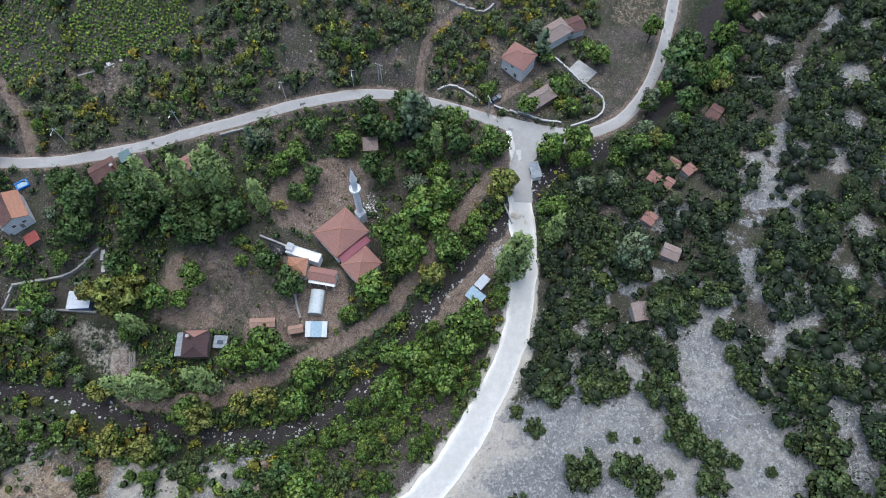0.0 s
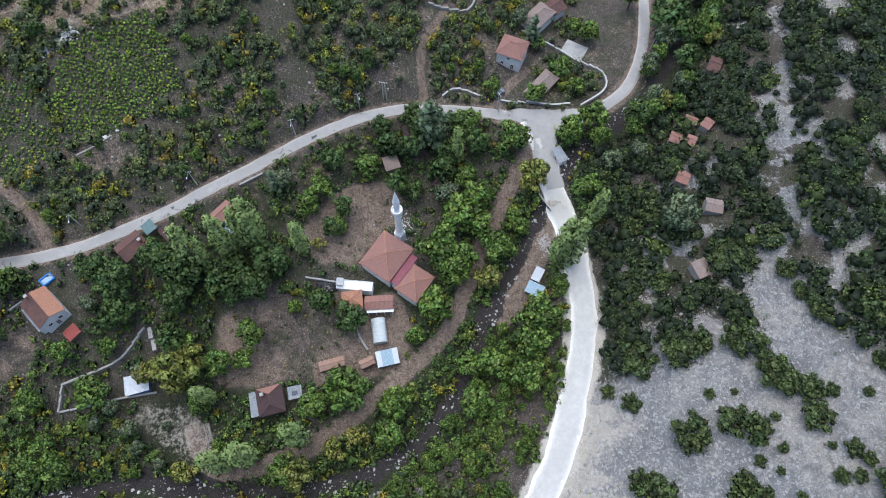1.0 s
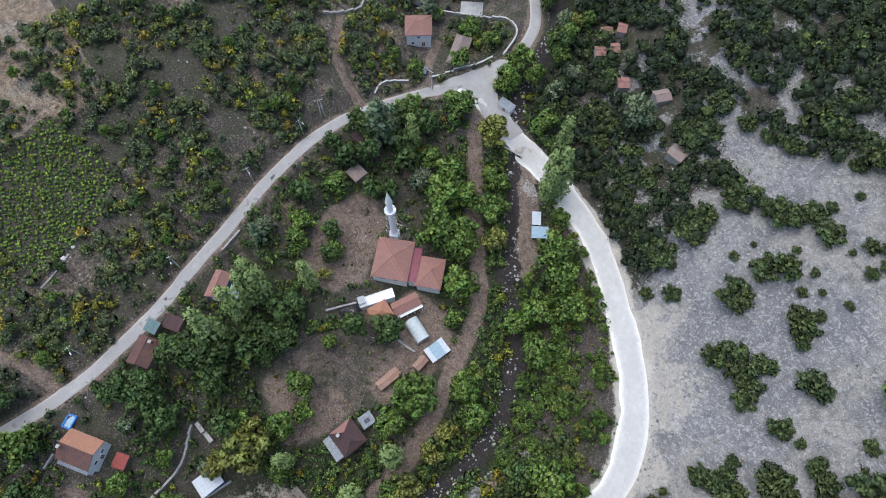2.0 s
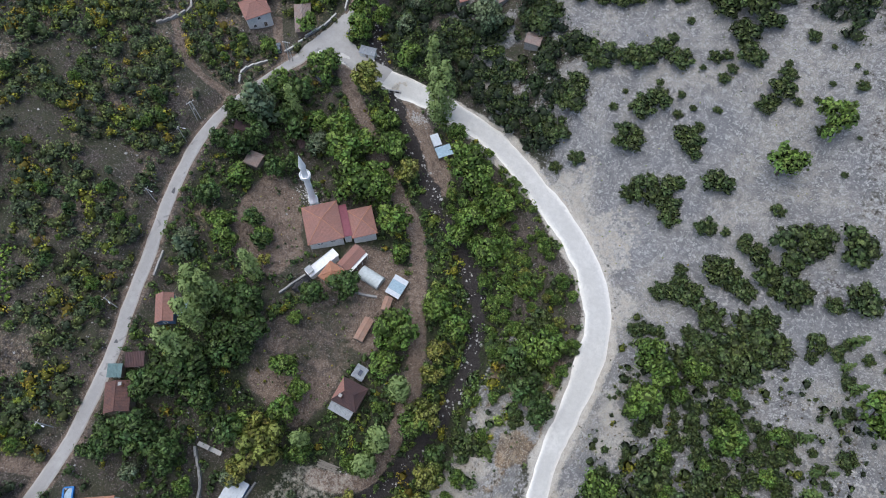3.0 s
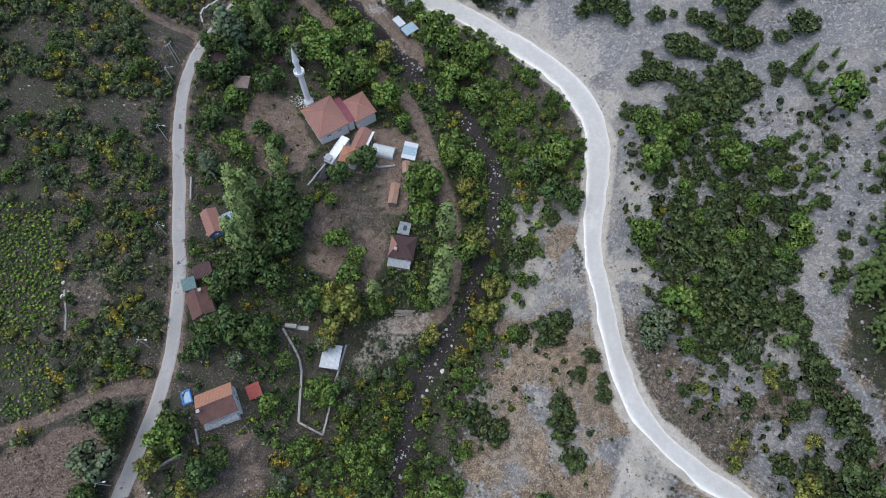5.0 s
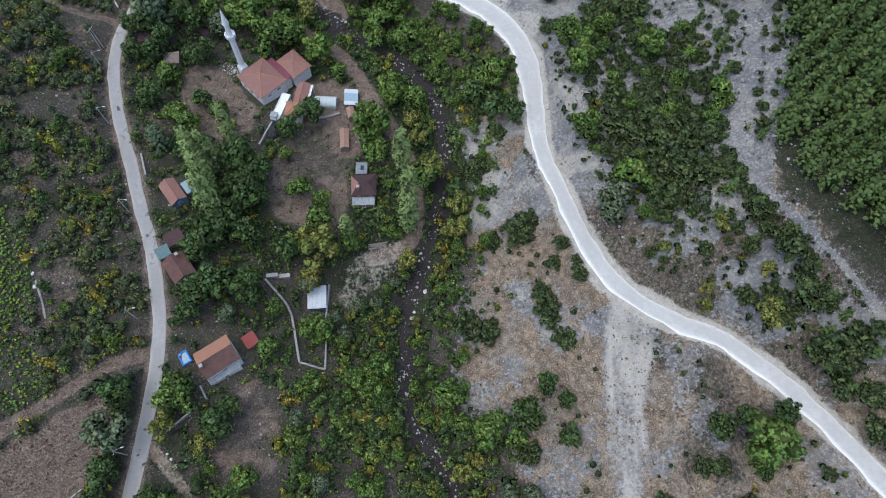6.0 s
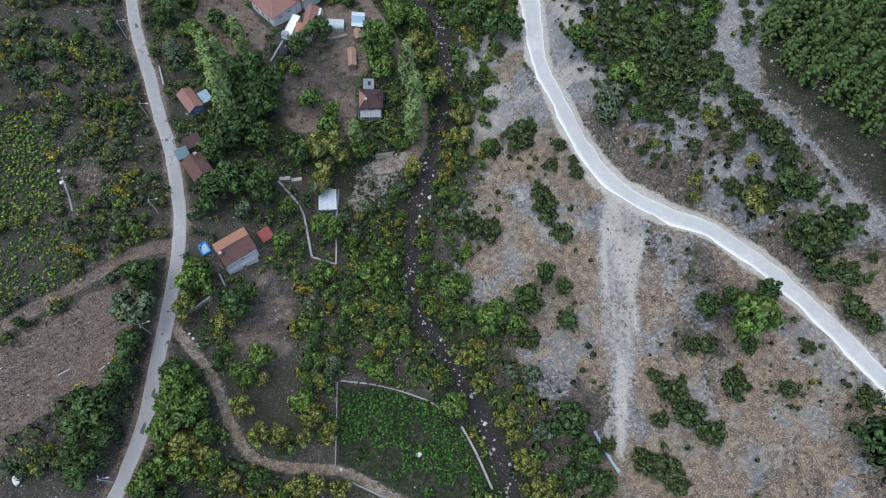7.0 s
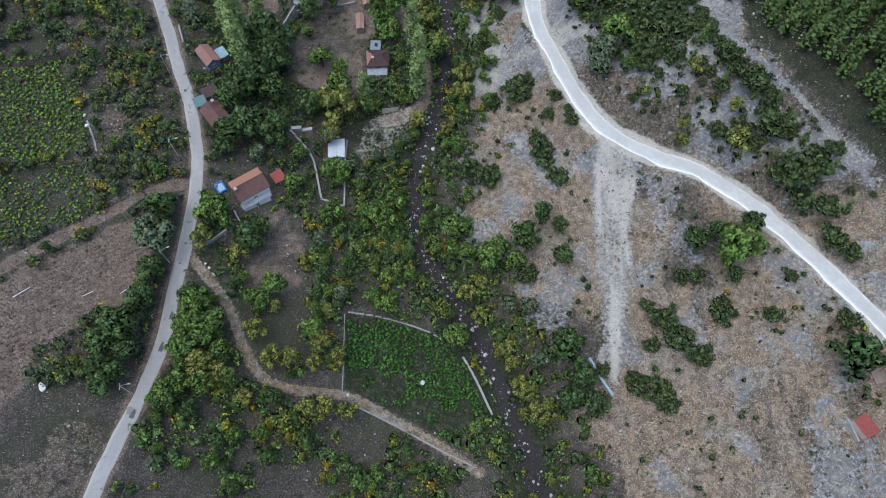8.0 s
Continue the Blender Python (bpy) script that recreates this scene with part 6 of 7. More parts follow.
class Stuff:
    """Plants past counting, gathered in one mesh."""

    def __init__(self, seed):
        self.rng, self.verts, self.tints, self.shade = np.random.default_rng(seed), [], [], []

    def shrub(self, x, y, z, r, tint, leaves=60, size=0.2, flat=0.75, heart=True):
        rng = self.rng
        lumps = 1 if r < 0.8 else 2 if r < 1.3 else 3 if r < 1.9 else 4
        mids = rng.normal(size=(lumps, 3)) * (r * 0.42, r * 0.42, r * 0.16)
        mids[:, 2] = np.abs(mids[:, 2]) * 1.6 + r * 0.45
        which = rng.integers(0, lumps, leaves)
        p = rng.normal(size=(leaves, 3))
        p /= np.linalg.norm(p, axis=1)[:, None]
        p[:, 2] = np.where(p[:, 2] < -0.3, -p[:, 2], p[:, 2])
        lr = r * rng.uniform(0.42, 0.62, lumps)[which][:, None]
        c = mids[which] + p * lr * (1, 1, flat) * rng.uniform(0.7, 1.05, (leaves, 1))
        c += (x, y, z)
        self.verts.append(leaf_quads(rng, c, p, size))
        self.shade.append(clump_normals(rng, self.verts[-1], np.repeat(mids[which] + (x, y, z), 4, axis=0)))
        self.tints.append(np.c_[np.tile(tint, (leaves * 4, 1)) * np.repeat(rng.uniform(0.7, 1.3, lumps)[which], 4)[:, None], np.ones(leaves * 4)])
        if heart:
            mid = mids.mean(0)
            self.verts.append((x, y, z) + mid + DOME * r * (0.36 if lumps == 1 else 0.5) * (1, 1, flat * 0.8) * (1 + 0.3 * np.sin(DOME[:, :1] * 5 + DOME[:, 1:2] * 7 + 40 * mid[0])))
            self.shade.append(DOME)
            # the shade inside the bush is painted into the heart's tint
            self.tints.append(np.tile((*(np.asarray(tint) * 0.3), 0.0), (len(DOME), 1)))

    def finish(self, name, label, category, material):
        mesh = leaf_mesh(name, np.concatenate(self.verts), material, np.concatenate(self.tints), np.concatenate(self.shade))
        return tagged(new(name, mesh), label, category, kind="stuff")

# ---- where single plants stand: x, y and crown radius ----
EVERGREEN_A = [(66.9, 75.2, 4.1), (70.8, 78.6, 4.4), (68.1, 65.9, 4.7), (82.7, 71.7, 4.3), (85.8, 68.3, 3.4), (70.0, 92.4, 3.8), (59.7, 87.6, 4.9), (56.2, 87.8, 3.2), (63.9, 93.7, 3.6), (78.1, 96.6, 2.5), (86.9, 100.0, 4.3), (84.1, 95.3, 1.8), (48.9, 82.5, 4.5), (41.6, 85.6, 3.2), (51.2, 86.3, 3.5), (47.0, 74.8, 3.8), (48.4, 69.0, 4.4), (42.8, 69.9, 2.8), (47.4, 59.2, 5.0), (40.9, 59.3, 3.4), (33.0, 62.4, 3.0), (28.1, 65.1, 2.4), (26.7, 87.7, 4.9), (28.7, 92.0, 3.9), (22.2, 88.6, 3.2), (23.5, 68.7, 3.8), (18.8, 67.6, 2.9), (28.1, 71.5, 3.6), (36.2, 76.2, 3.5), (8.2, 76.7, 4.2), (10.3, 70.9, 3.4), (34.2, 100.2, 3.0)]
EVERGREEN_B = [(45.0, 102.8, 3.7), (40.0, 101.2, 2.9), (24.2, 99.3, 4.0), (16.7, 103.8, 3.6), (49.1, 113.9, 5.3), (47.3, 124.1, 4.2), (44.0, 111.3, 3.4), (61.7, 116.0, 5.5), (61.2, 111.2, 2.5), (71.4, 116.2, 5.8), (73.9, 111.4, 4.4), (69.4, 127.5, 5.9), (60.4, 128.9, 4.2), (72.8, 132.6, 5.0), (81.3, 115.2, 5.7), (82.6, 106.2, 4.4), (87.8, 110.5, 4.2), (98.2, 93.6, 4.2), (97.2, 88.4, 3.0), (53.4, 50.9, 2.3), (57.7, 54.9, 2.7), (59.7, 72.7, 1.5), (98.0, 98.7, 2.6), (80.4, 53.5, 5.1), (76.1, 50.8, 3.1), (85.5, 57.4, 4.0), (86.3, 51.6, 3.7), (88.1, 48.5, 3.3), (96.0, 61.8, 4.9), (97.4, 49.1, 3.7), (102.7, 50.1, 1.8), (112.0, 60.8, 2.1)]
EVERGREEN_C = [(97.4, 35.6, 2.0), (98.3, 31.9, 2.1), (95.1, 28.0, 2.5), (97.8, 28.2, 3.6), (101.3, 30.3, 4.2), (105.7, 38.7, 4.7), (108.6, 38.7, 4.0), (112.9, 36.3, 3.4), (108.6, 49.2, 3.2), (111.9, 47.4, 3.5), (115.7, 42.0, 4.5), (120.0, 47.9, 3.5), (122.8, 39.7, 4.5), (125.2, 41.1, 3.4), (119.3, 38.7, 2.1), (96.3, 16.5, 2.7), (93.8, 15.8, 1.8), (98.8, 17.5, 2.1), (110.4, 17.6, 5.1), (115.4, 19.7, 5.6), (117.9, 26.3, 5.6), (120.1, 19.3, 4.9), (123.9, 24.8, 5.0), (111.9, 12.1, 4.1), (106.0, 19.9, 2.5), (120.3, 30.8, 3.4), (132.1, 29.9, 2.8), (136.3, 29.3, 2.5), (131.9, 40.7, 2.6), (131.8, 26.4, 1.9), (73.0, 15.0, 2.7), (71.6, 7.1, 3.8)]
EVERGREEN_D = [(71.4, -11.0, 2.8), (82.8, 3.2, 2.1), (78.5, -21.4, 1.5), (82.7, -53.5, 4.5), (85.0, -50.5, 3.6), (93.3, -59.5, 2.2), (97.7, -68.7, 2.3), (88.8, -72.0, 3.0), (118.7, 52.9, 6.0), (123.0, 55.4, 4.5), (130.6, 55.3, 6.5), (136.5, 43.8, 4.8), (108.0, 12.1, 4.9), (118.4, 15.0, 4.9), (108.1, 26.4, 4.2), (76.3, -7.2, 5.3), (71.5, -4.6, 3.8), (70.2, -15.0, 2.4), (78.2, -19.9, 2.2), (72.3, -29.9, 3.5), (67.6, -30.7, 2.8), (71.1, -34.3, 3.0), (75.2, -55.1, 3.3), (91.7, -63.9, 2.3), (96.9, -65.0, 1.6), (89.4, -75.1, 3.8), (89.8, -78.9, 3.1), (67.1, -78.7, 4.5), (73.5, -80.7, 4.5), (93.2, -84.8, 3.3), (110.1, -28.1, 5.7), (110.3, -18.4, 5.1)]
EVERGREEN_E = [(119.0, -23.0, 5.5), (115.8, -32.3, 4.4), (120.6, -32.7, 5.3), (125.0, -30.6, 4.4), (129.4, -32.4, 5.4), (123.7, -38.1, 5.5), (119.5, -41.0, 5.2), (124.5, -46.4, 5.1), (116.9, -47.9, 4.6), (120.3, -52.2, 4.1), (133.4, -33.5, 3.6), (133.3, -45.8, 3.3), (136.4, -47.5, 2.8), (137.2, -51.9, 3.2), (140.7, -57.0, 3.7), (141.3, -62.2, 2.9), (145.5, -66.0, 4.5), (150.5, -70.1, 3.2), (135.2, -61.5, 1.9), (122.0, -59.3, 2.0), (114.7, -65.3, 1.8), (117.8, -67.9, 1.5), (127.5, -66.2, 2.4), (137.0, -77.3, 3.1), (142.8, -78.1, 3.8), (150.8, -78.5, 4.8), (145.5, -82.9, 2.7), (149.9, -75.2, 3.4), (154.0, -80.5, 3.2), (156.2, -91.7, 5.6), (160.4, -90.3, 4.5), (151.9, -91.5, 3.4)]
EVERGREEN_F = [(163.1, -87.8, 3.4), (118.3, -128.3, 4.4), (122.2, -134.1, 4.4), (115.1, -135.6, 2.9), (126.1, -138.8, 4.5), (133.9, -127.4, 3.9), (146.3, -129.1, 2.6), (110.6, -146.0, 3.4), (116.5, -147.5, 4.0), (118.0, -151.0, 3.2), (162.8, -132.0, 2.9), (152.5, -119.0, 1.8), (125.2, -116.8, 2.8), (115.3, -124.2, 2.5), (129.0, -116.9, 2.6), (84.3, -113.5, 3.2), (76.2, -110.9, 3.0), (103.0, -141.6, 2.1), (162.9, -110.1, 4.1), (166.6, -114.0, 3.4), (161.5, -101.9, 3.8), (156.1, -99.4, 4.5)]
EVERGREEN = EVERGREEN_A + EVERGREEN_B + EVERGREEN_C + EVERGREEN_D + EVERGREEN_E + EVERGREEN_F
GREEN_A = [(76.2, -1.1, 5.4), (70.8, -17.8, 1.8), (16.1, -76.4, 2.7), (24.8, -48.6, 4.2), (19.5, -38.8, 3.8), (41.4, -24.5, 4.2), (39.9, -14.5, 6.2), (44.5, -2.7, 4.1), (27.1, -81.5, 4.8), (25.4, -41.7, 3.2), (35.3, -54.3, 3.4), (15.4, -87.9, 3.3), (18.8, -56.9, 3.6), (13.7, -26.7, 2.3), (52.2, -6.1, 4.1), (57.4, -34.6, 4.3), (49.3, -51.3, 1.9), (-3.3, -101.2, 5.2), (13.5, -119.7, 3.6), (9.4, -124.8, 3.5), (-5.0, -127.7, 4.4), (-7.0, -132.4, 3.7), (-3.1, -135.0, 4.4), (0.7, -132.1, 4.4), (-6.9, -138.7, 3.7), (2.1, -139.1, 2.9), (24.4, -130.5, 3.3), (40.0, -120.4, 3.0), (43.6, -122.7, 3.4), (16.4, -148.2, 2.1), (-6.2, -148.3, 3.5), (-0.7, -148.1, 3.7)]
GREEN_B = [(-8.6, -151.7, 3.7), (4.5, -146.1, 2.7), (44.7, -91.5, 4.4), (42.8, -97.5, 3.9), (27.2, -96.5, 3.9), (38.4, -94.1, 3.5), (63.6, -99.1, 4.4), (73.0, -108.2, 4.7), (76.2, -104.8, 3.2), (80.7, -109.9, 3.4), (136.7, -112.8, 6.8), (66.8, -105.3, 2.6), (62.6, -104.2, 2.6), (63.5, -131.3, 4.0), (-3.2, 24.5, 6.3), (5.0, 15.9, 6.4), (8.9, 23.4, 5.7), (14.8, 20.5, 5.1), (5.3, 30.5, 5.0), (-8.6, 30.2, 4.7), (-1.4, 32.6, 4.2), (24.5, 13.2, 5.2), (27.8, 4.8, 3.0), (-8.2, -11.0, 2.8), (17.0, -14.1, 4.4), (44.1, -5.5, 4.2), (38.3, -17.7, 4.1), (-24.2, 0.2, 3.9), (-20.0, -14.5, 3.8), (-15.0, -18.9, 3.7), (40.0, 24.2, 4.5), (35.2, 34.9, 5.4)]
GREEN_C = [(44.3, 31.9, 4.9), (49.4, 16.7, 4.6), (29.8, 38.5, 5.5), (42.1, 15.5, 3.9), (-23.8, 69.2, 5.1), (-22.8, 60.7, 4.1), (-21.5, 46.9, 5.2), (-33.9, 31.7, 4.6), (-4.5, 62.5, 3.5), (-24.7, 86.5, 3.7), (-45.3, 42.7, 3.0), (-61.6, 61.9, 2.7), (-37.1, 54.1, 3.5), (-48.8, 66.0, 3.7), (-39.9, 68.4, 3.1), (-66.8, 75.7, 2.8), (-60.8, 78.2, 3.6), (-21.1, 80.3, 3.7), (-2.2, 39.0, 2.3), (4.4, 44.1, 3.4), (-16.2, 28.2, 3.5), (-3.9, 58.5, 2.8)]
GREEN = GREEN_A + GREEN_B + GREEN_C
DARK_A = [(71.7, -7.3, 3.9), (77.0, -12.6, 4.1), (82.7, -18.4, 2.8), (64.9, -37.8, 3.2), (-27.3, -10.3, 3.9), (-0.1, -32.4, 4.7), (5.2, -39.3, 4.5), (0.9, -40.9, 3.8), (8.7, -42.3, 3.2), (0.8, -52.6, 5.8), (-1.7, -58.1, 5.3), (7.3, -56.1, 4.5), (-5.4, -62.1, 4.3), (-0.9, -71.0, 5.3), (-3.5, -74.7, 4.6), (3.0, -71.4, 4.8), (8.8, -70.2, 4.6), (-5.1, -79.2, 3.4), (10.0, -74.3, 3.4), (20.0, -11.5, 4.9), (14.4, -18.5, 4.0), (16.9, -59.1, 4.0), (84.1, -15.7, 3.6), (-14.9, -101.4, 4.4), (6.2, -107.6, 4.7), (9.2, -103.2, 3.0), (-16.6, -119.0, 4.1), (-16.1, -126.5, 4.0), (-20.8, -135.1, 4.4), (-24.7, -133.4, 3.6), (-24.7, -139.6, 4.0), (-19.1, -141.1, 3.5)]
DARK_B = [(-24.4, -145.5, 2.9), (-11.4, -126.1, 3.2), (-20.2, -147.0, 3.1), (-22.3, -150.5, 3.5), (83.2, -103.8, 4.7), (92.5, -135.7, 5.3), (96.9, -143.6, 4.4), (94.0, -148.9, 4.2), (99.3, -150.8, 4.0), (128.2, -107.7, 3.7), (134.9, -106.0, 3.1), (144.2, -104.0, 3.3), (137.9, -118.6, 2.6), (161.1, -142.6, 6.5), (93.5, -101.0, 2.6), (94.0, -109.5, 3.2), (88.6, -96.6, 3.2), (-7.5, -13.0, 3.2), (-13.0, -9.2, 3.3), (1.1, -29.6, 5.2), (7.7, -36.2, 4.6), (6.0, -44.0, 4.5), (-19.6, 21.5, 4.2), (-24.9, 23.7, 3.6), (-30.1, 7.3, 4.0), (-28.1, 12.7, 4.1), (-15.6, 12.3, 3.2), (-33.7, 17.4, 4.2), (-18.1, 8.2, 3.5), (-38.1, 16.3, 3.6), (-33.0, 29.1, 4.3), (-26.3, 32.9, 4.3)]
DARK_C = [(-35.5, 6.0, 3.2), (-54.3, 103.7, 7.0), (-49.1, 105.7, 5.5), (-61.8, 102.6, 5.7), (-26.4, 79.4, 4.5), (-51.8, 112.7, 5.6), (-40.2, 102.5, 4.0)]
DARK = DARK_A + DARK_B + DARK_C
PINES_A = [(107.6, 70.8, 6.6), (112.6, 85.4, 7.0), (99.2, 9.0, 6.2), (103.2, 5.4, 5.4), (101.8, -3.2, 6.4), (101.0, -27.2, 5.6), (111.0, -46.0, 6.4), (105.6, -51.6, 4.8), (121.4, -3.4, 5.6), (144.0, 16.2, 6.6), (134.6, -25.2, 5.4), (110.0, 10.4, 4.2), (126.0, -16.0, 3.6), (122.4, -26.0, 3.4)]
PINES = PINES_A
SILVERY_A = [(105.9, -54.1, 4.2), (4.6, -79.5, 3.1), (-24.1, -24.1, 3.2), (106.1, -51.1, 5.1), (126.6, -54.2, 2.3), (-17.1, -110.2, 5.9), (31.6, -120.4, 2.9), (24.8, -105.4, 2.6), (86.2, -138.5, 3.4), (83.8, -122.9, 3.2), (78.9, -122.5, 2.8), (-31.9, 21.3, 6.2), (-12.4, 21.5, 4.1), (-50.7, 98.7, 4.7), (-71.4, 57.5, 3.3), (-11.4, 70.5, 3.6), (12.9, 79.9, 6.1), (-12.0, 78.6, 3.1), (-30.8, 88.2, 4.3), (-31.1, 96.9, 3.3), (-40.4, 93.2, 3.9)]
SILVERY = SILVERY_A
TURNING_A = [(32.3, -24.7, 5.5), (26.8, -59.3, 6.2), (23.1, -55.1, 4.3), (56.8, -31.2, 4.6), (51.7, -14.8, 3.4), (-3.2, -17.5, 2.2), (51.8, -59.0, 3.6), (66.2, -42.8, 3.7), (130.8, -60.7, 2.5), (117.8, -64.5, 1.7), (127.3, -75.3, 1.9), (127.7, -78.8, 2.2), (140.8, -82.7, 4.0), (141.1, -72.2, 2.2), (65.0, -51.5, 4.1), (-7.7, -109.2, 3.4), (3.5, -112.3, 3.0), (13.8, -125.7, 2.1), (10.1, -133.2, 3.3), (-2.2, -142.9, 3.7), (14.2, -139.4, 3.3), (18.5, -139.1, 2.9), (26.5, -134.1, 3.1), (27.9, -125.3, 2.3), (1.9, -144.5, 3.1), (8.2, -150.3, 2.5), (23.8, -151.6, 3.1), (28.2, -150.6, 3.2), (34.7, -151.4, 3.2), (24.8, -139.7, 2.5), (31.3, -137.6, 2.7), (66.7, -118.1, 3.0)]
TURNING_B = [(70.3, -124.6, 2.6), (77.2, -134.7, 3.0), (79.1, -138.6, 2.5), (83.7, -146.3, 2.8), (86.7, -151.9, 3.6), (80.9, -144.8, 2.8), (71.0, -114.8, 2.1), (15.9, 26.7, 4.0), (43.5, 0.3, 3.2), (51.9, -20.8, 3.3), (-13.6, 45.2, 4.6), (-9.6, 43.8, 3.9), (-26.9, 91.2, 3.0), (-46.3, 112.3, 3.6)]
TURNING = TURNING_A + TURNING_B

DEAD_BUSHES = [(79.5, -112.4, 2.8), (23.6, -102.0, 2.6), (56.4, -115.0, 2.4)]

# ---- planting ----
BUILT = [(3.7, 0.8, 8), (11.5, 7.2, 7), (-3, 5.7, 2), (16.4, -3.6, 5.5), (15, -10.6, 3.5), (11, -6.6, 3.5), (9.6, -12.6, 3.5), (24.2, -4.9, 5), (32, -3.7, 3.5), (31, -18.7, 4.5), (32.8, -9.5, 3), (37.7, -36, 5), (36.6, -29.6, 2.5), (-58.6, 52.2, 6),
         (-43.9, 58.2, 5.5), (-71.9, 64.4, 6.5), (-75.7, 71.4, 4), (-9, -67.2, 5), (-14.2, -62.6, 2.5), (-12.4, -57.8, 3), (3.9, -91, 6.5), (10.7, -85.4, 2.6), (26.2, -71.2, 4), (-15.4, -43.2, 4.5), (17.4, 41.8, 2.5), (21.4, 40, 3)]
BUILT_MORE = [(-25.4, 7, 2.6), (-33.6, 14.8, 3), (-17.8, 20.8, 2.4), (163, -158, 3.5), (170.5, -143.5, 5), (-35.4, 109.4, 3.2), (-17.9, 95.9, 2), (-15, 99.3, 2), (-13.7, 90.1, 2.2), (-11.1, 93.4, 2), (-0.2, 87.4, 2.4), (11.5, 91, 2.8), (28.2, 81.9, 3), (8.6, -17.4, 3), (-17, 56.6, 3), (-4.7, -91, 2.5), (-58, 73.5, 5)]
OPEN_FIELDS = [BRUSH_GAP, FIELD_SOUTH, FIELD_WEST, FIELD_PLOTS, HAY_FIELD, YARD, MOSQUE_FIELD, GARDEN, GULLY]


def free_mask(x, y, r, fields=True, gap=0.6):
    ok = np.ones(len(x), bool)
    for key, way in WAYS.items():
        d, _, _, _ = way.near(x, y)
        ok &= d > way.half + gap * r
    for bx, by, br in BUILT + BUILT_MORE:
        ok &= np.hypot(x - bx, y - by) > br + 0.3 * r
    for line in WALL_LINES:
        ok &= polyline_near(x, y, line)[0] > 0.6 + 0.5 * r
    if fields:
        for poly in OPEN_FIELDS:
            ok &= ~inside(x, y, poly)
        ok &= ~inside(x, y, HOUSE_YARD)
    d, _, _, _ = CREEK_WAY.near(x, y)
    return ok & (d > 0.9 + 0.6 * r)


def seeds(rng, n, low, high, radii, keep=None, fields=True, gap=0.6):
    """Random spots in a box that are free and pass the given test."""
    x, y = rng.uniform(low[0], high[0], n), rng.uniform(low[1], high[1], n)
    r = radii[0] + (radii[1] - radii[0]) * rng.random(n) ** 1.6
    ok = free_mask(x, y, r, fields, gap)
    if keep is not None:
        ok &= keep(x, y)
    return x[ok], y[ok], r[ok]


green = Nursery([make_tree("garden trees", 11 + k, "round-crowned green tree for broadleaf and round pine", M_BROAD, lumps=28 + k) for k in range(5)])
dark = Nursery([make_tree("garden trees", 31 + k, "dark green dense broadleaf tree", M_DARK_LEAF, name="shade_tree", lumps=28 + k, flat=0.95) for k in range(4)])
turning = Nursery([make_tree("turning trees", 51 + k, "yellow-green tree turning to autumn", M_YELLOW, name="autumn_tree", lumps=26 + k, leaves=1050, spread=0.74, lump=(0.14, 0.29)) for k in range(4)])
silvery = Nursery([make_tree("silvery trees", 71 + k, "silvery grey-green willow-like tree", M_SILVER, name="willow_tree", lumps=24 + k, flat=1.0, spread=0.6) for k in range(3)])
evergreen = Nursery([make_tree("scree bushes", 91 + k, "dark evergreen oak bush on the slope", M_MAQUIS, lumps=32 + 2 * k, leaves=1050, size=0.052, flat=0.62, base=-0.05, spread=0.72, trunk=0.04, name="evergreen_bush", category="bush", low=-0.1, lump=(0.14, 0.27)) for k in range(5)])
poplar = Nursery([make_poplar(171 + k, "tall narrow pale green poplar", M_POPLAR) for k in range(2)])
pine = Nursery([make_pine(131 + k, "young yellow-green pine on the hillside", M_PINE) for k in range(4)])
spruce = Nursery([make_pine(151, "tall blue-grey conifer by the road", M_SILVER, "conifer_tree", 0.30, "conifers", 24, 0.032)])

luck = random.Random(5)
POPLARS = [(49.0, -28.5, 20), (49.6, -33, 22), (50.0, -38, 22), (50.8, -43, 21), (51.4, -48.6, 20), (-9, -33.5, 21), (-5.4, -34.5, 20), (-1.8, -49.4, 22), (-4.5, -42, 20), (-7, -38, 19), (-2.8, -22.4, 17), (33.7, -51.6, 15), (12.5, 50, 20), (15.6, 51.0, 21), (14, 47.5, 19), (4.5, 60.5, 17), (-23.8, 27.1, 15)]
CONIFERS = [(-30.4, 19.5, 20), (-21.9, -26.8, 10), (-63.5, 60.0, 13)]


CLEAR = [(15, -10.6, 2.4), (10.6, -9.4, 3), (8.6, -17.4, 3), (16.4, -3.6, 4.5), (29.5, -20, 4.2), (32.8, -9.5, 2), (24.2, -4.9, 3.5), (32, -3.7, 2.5), (37.7, -36, 3.2)]


def plant_all(nursery, spots, wide, high):
    spots = np.array(spots, float)
    if wide > 0.9 and spots[:, 2].max() < 9:
        # crowns stand clear of the roads and the stream
        for way, gap in (*((WAYS[k], 0.8) for k in ("west", "east", "mosque", "shed", "foot")), (CREEK_WAY, 0.5)):
            d = way.near(spots[:, 0], spots[:, 1])[0]
            need = way.half + gap * np.minimum(spots[:, 2] * wide, 4.5)
            for i in np.nonzero((d > 0.01) & (d < need))[0]:
                k = np.hypot(*(way.line - spots[i, :2]).T).argmin()
                off = spots[i, :2] - way.line[k]
                spots[i, :2] = way.line[k] + off / (np.hypot(*off) + 1e-6) * need[i]
    spots = spots[np.array([all(math.hypot(x - a, y - b) > c + 0.45 * r for a, b, c in CLEAR) for x, y, r in spots])]
    for (x, y, r), z in zip(spots, ground(spots[:, 0], spots[:, 1])):
        nursery.plant(luck, x, y, z, r * wide, r * luck.uniform(*high))


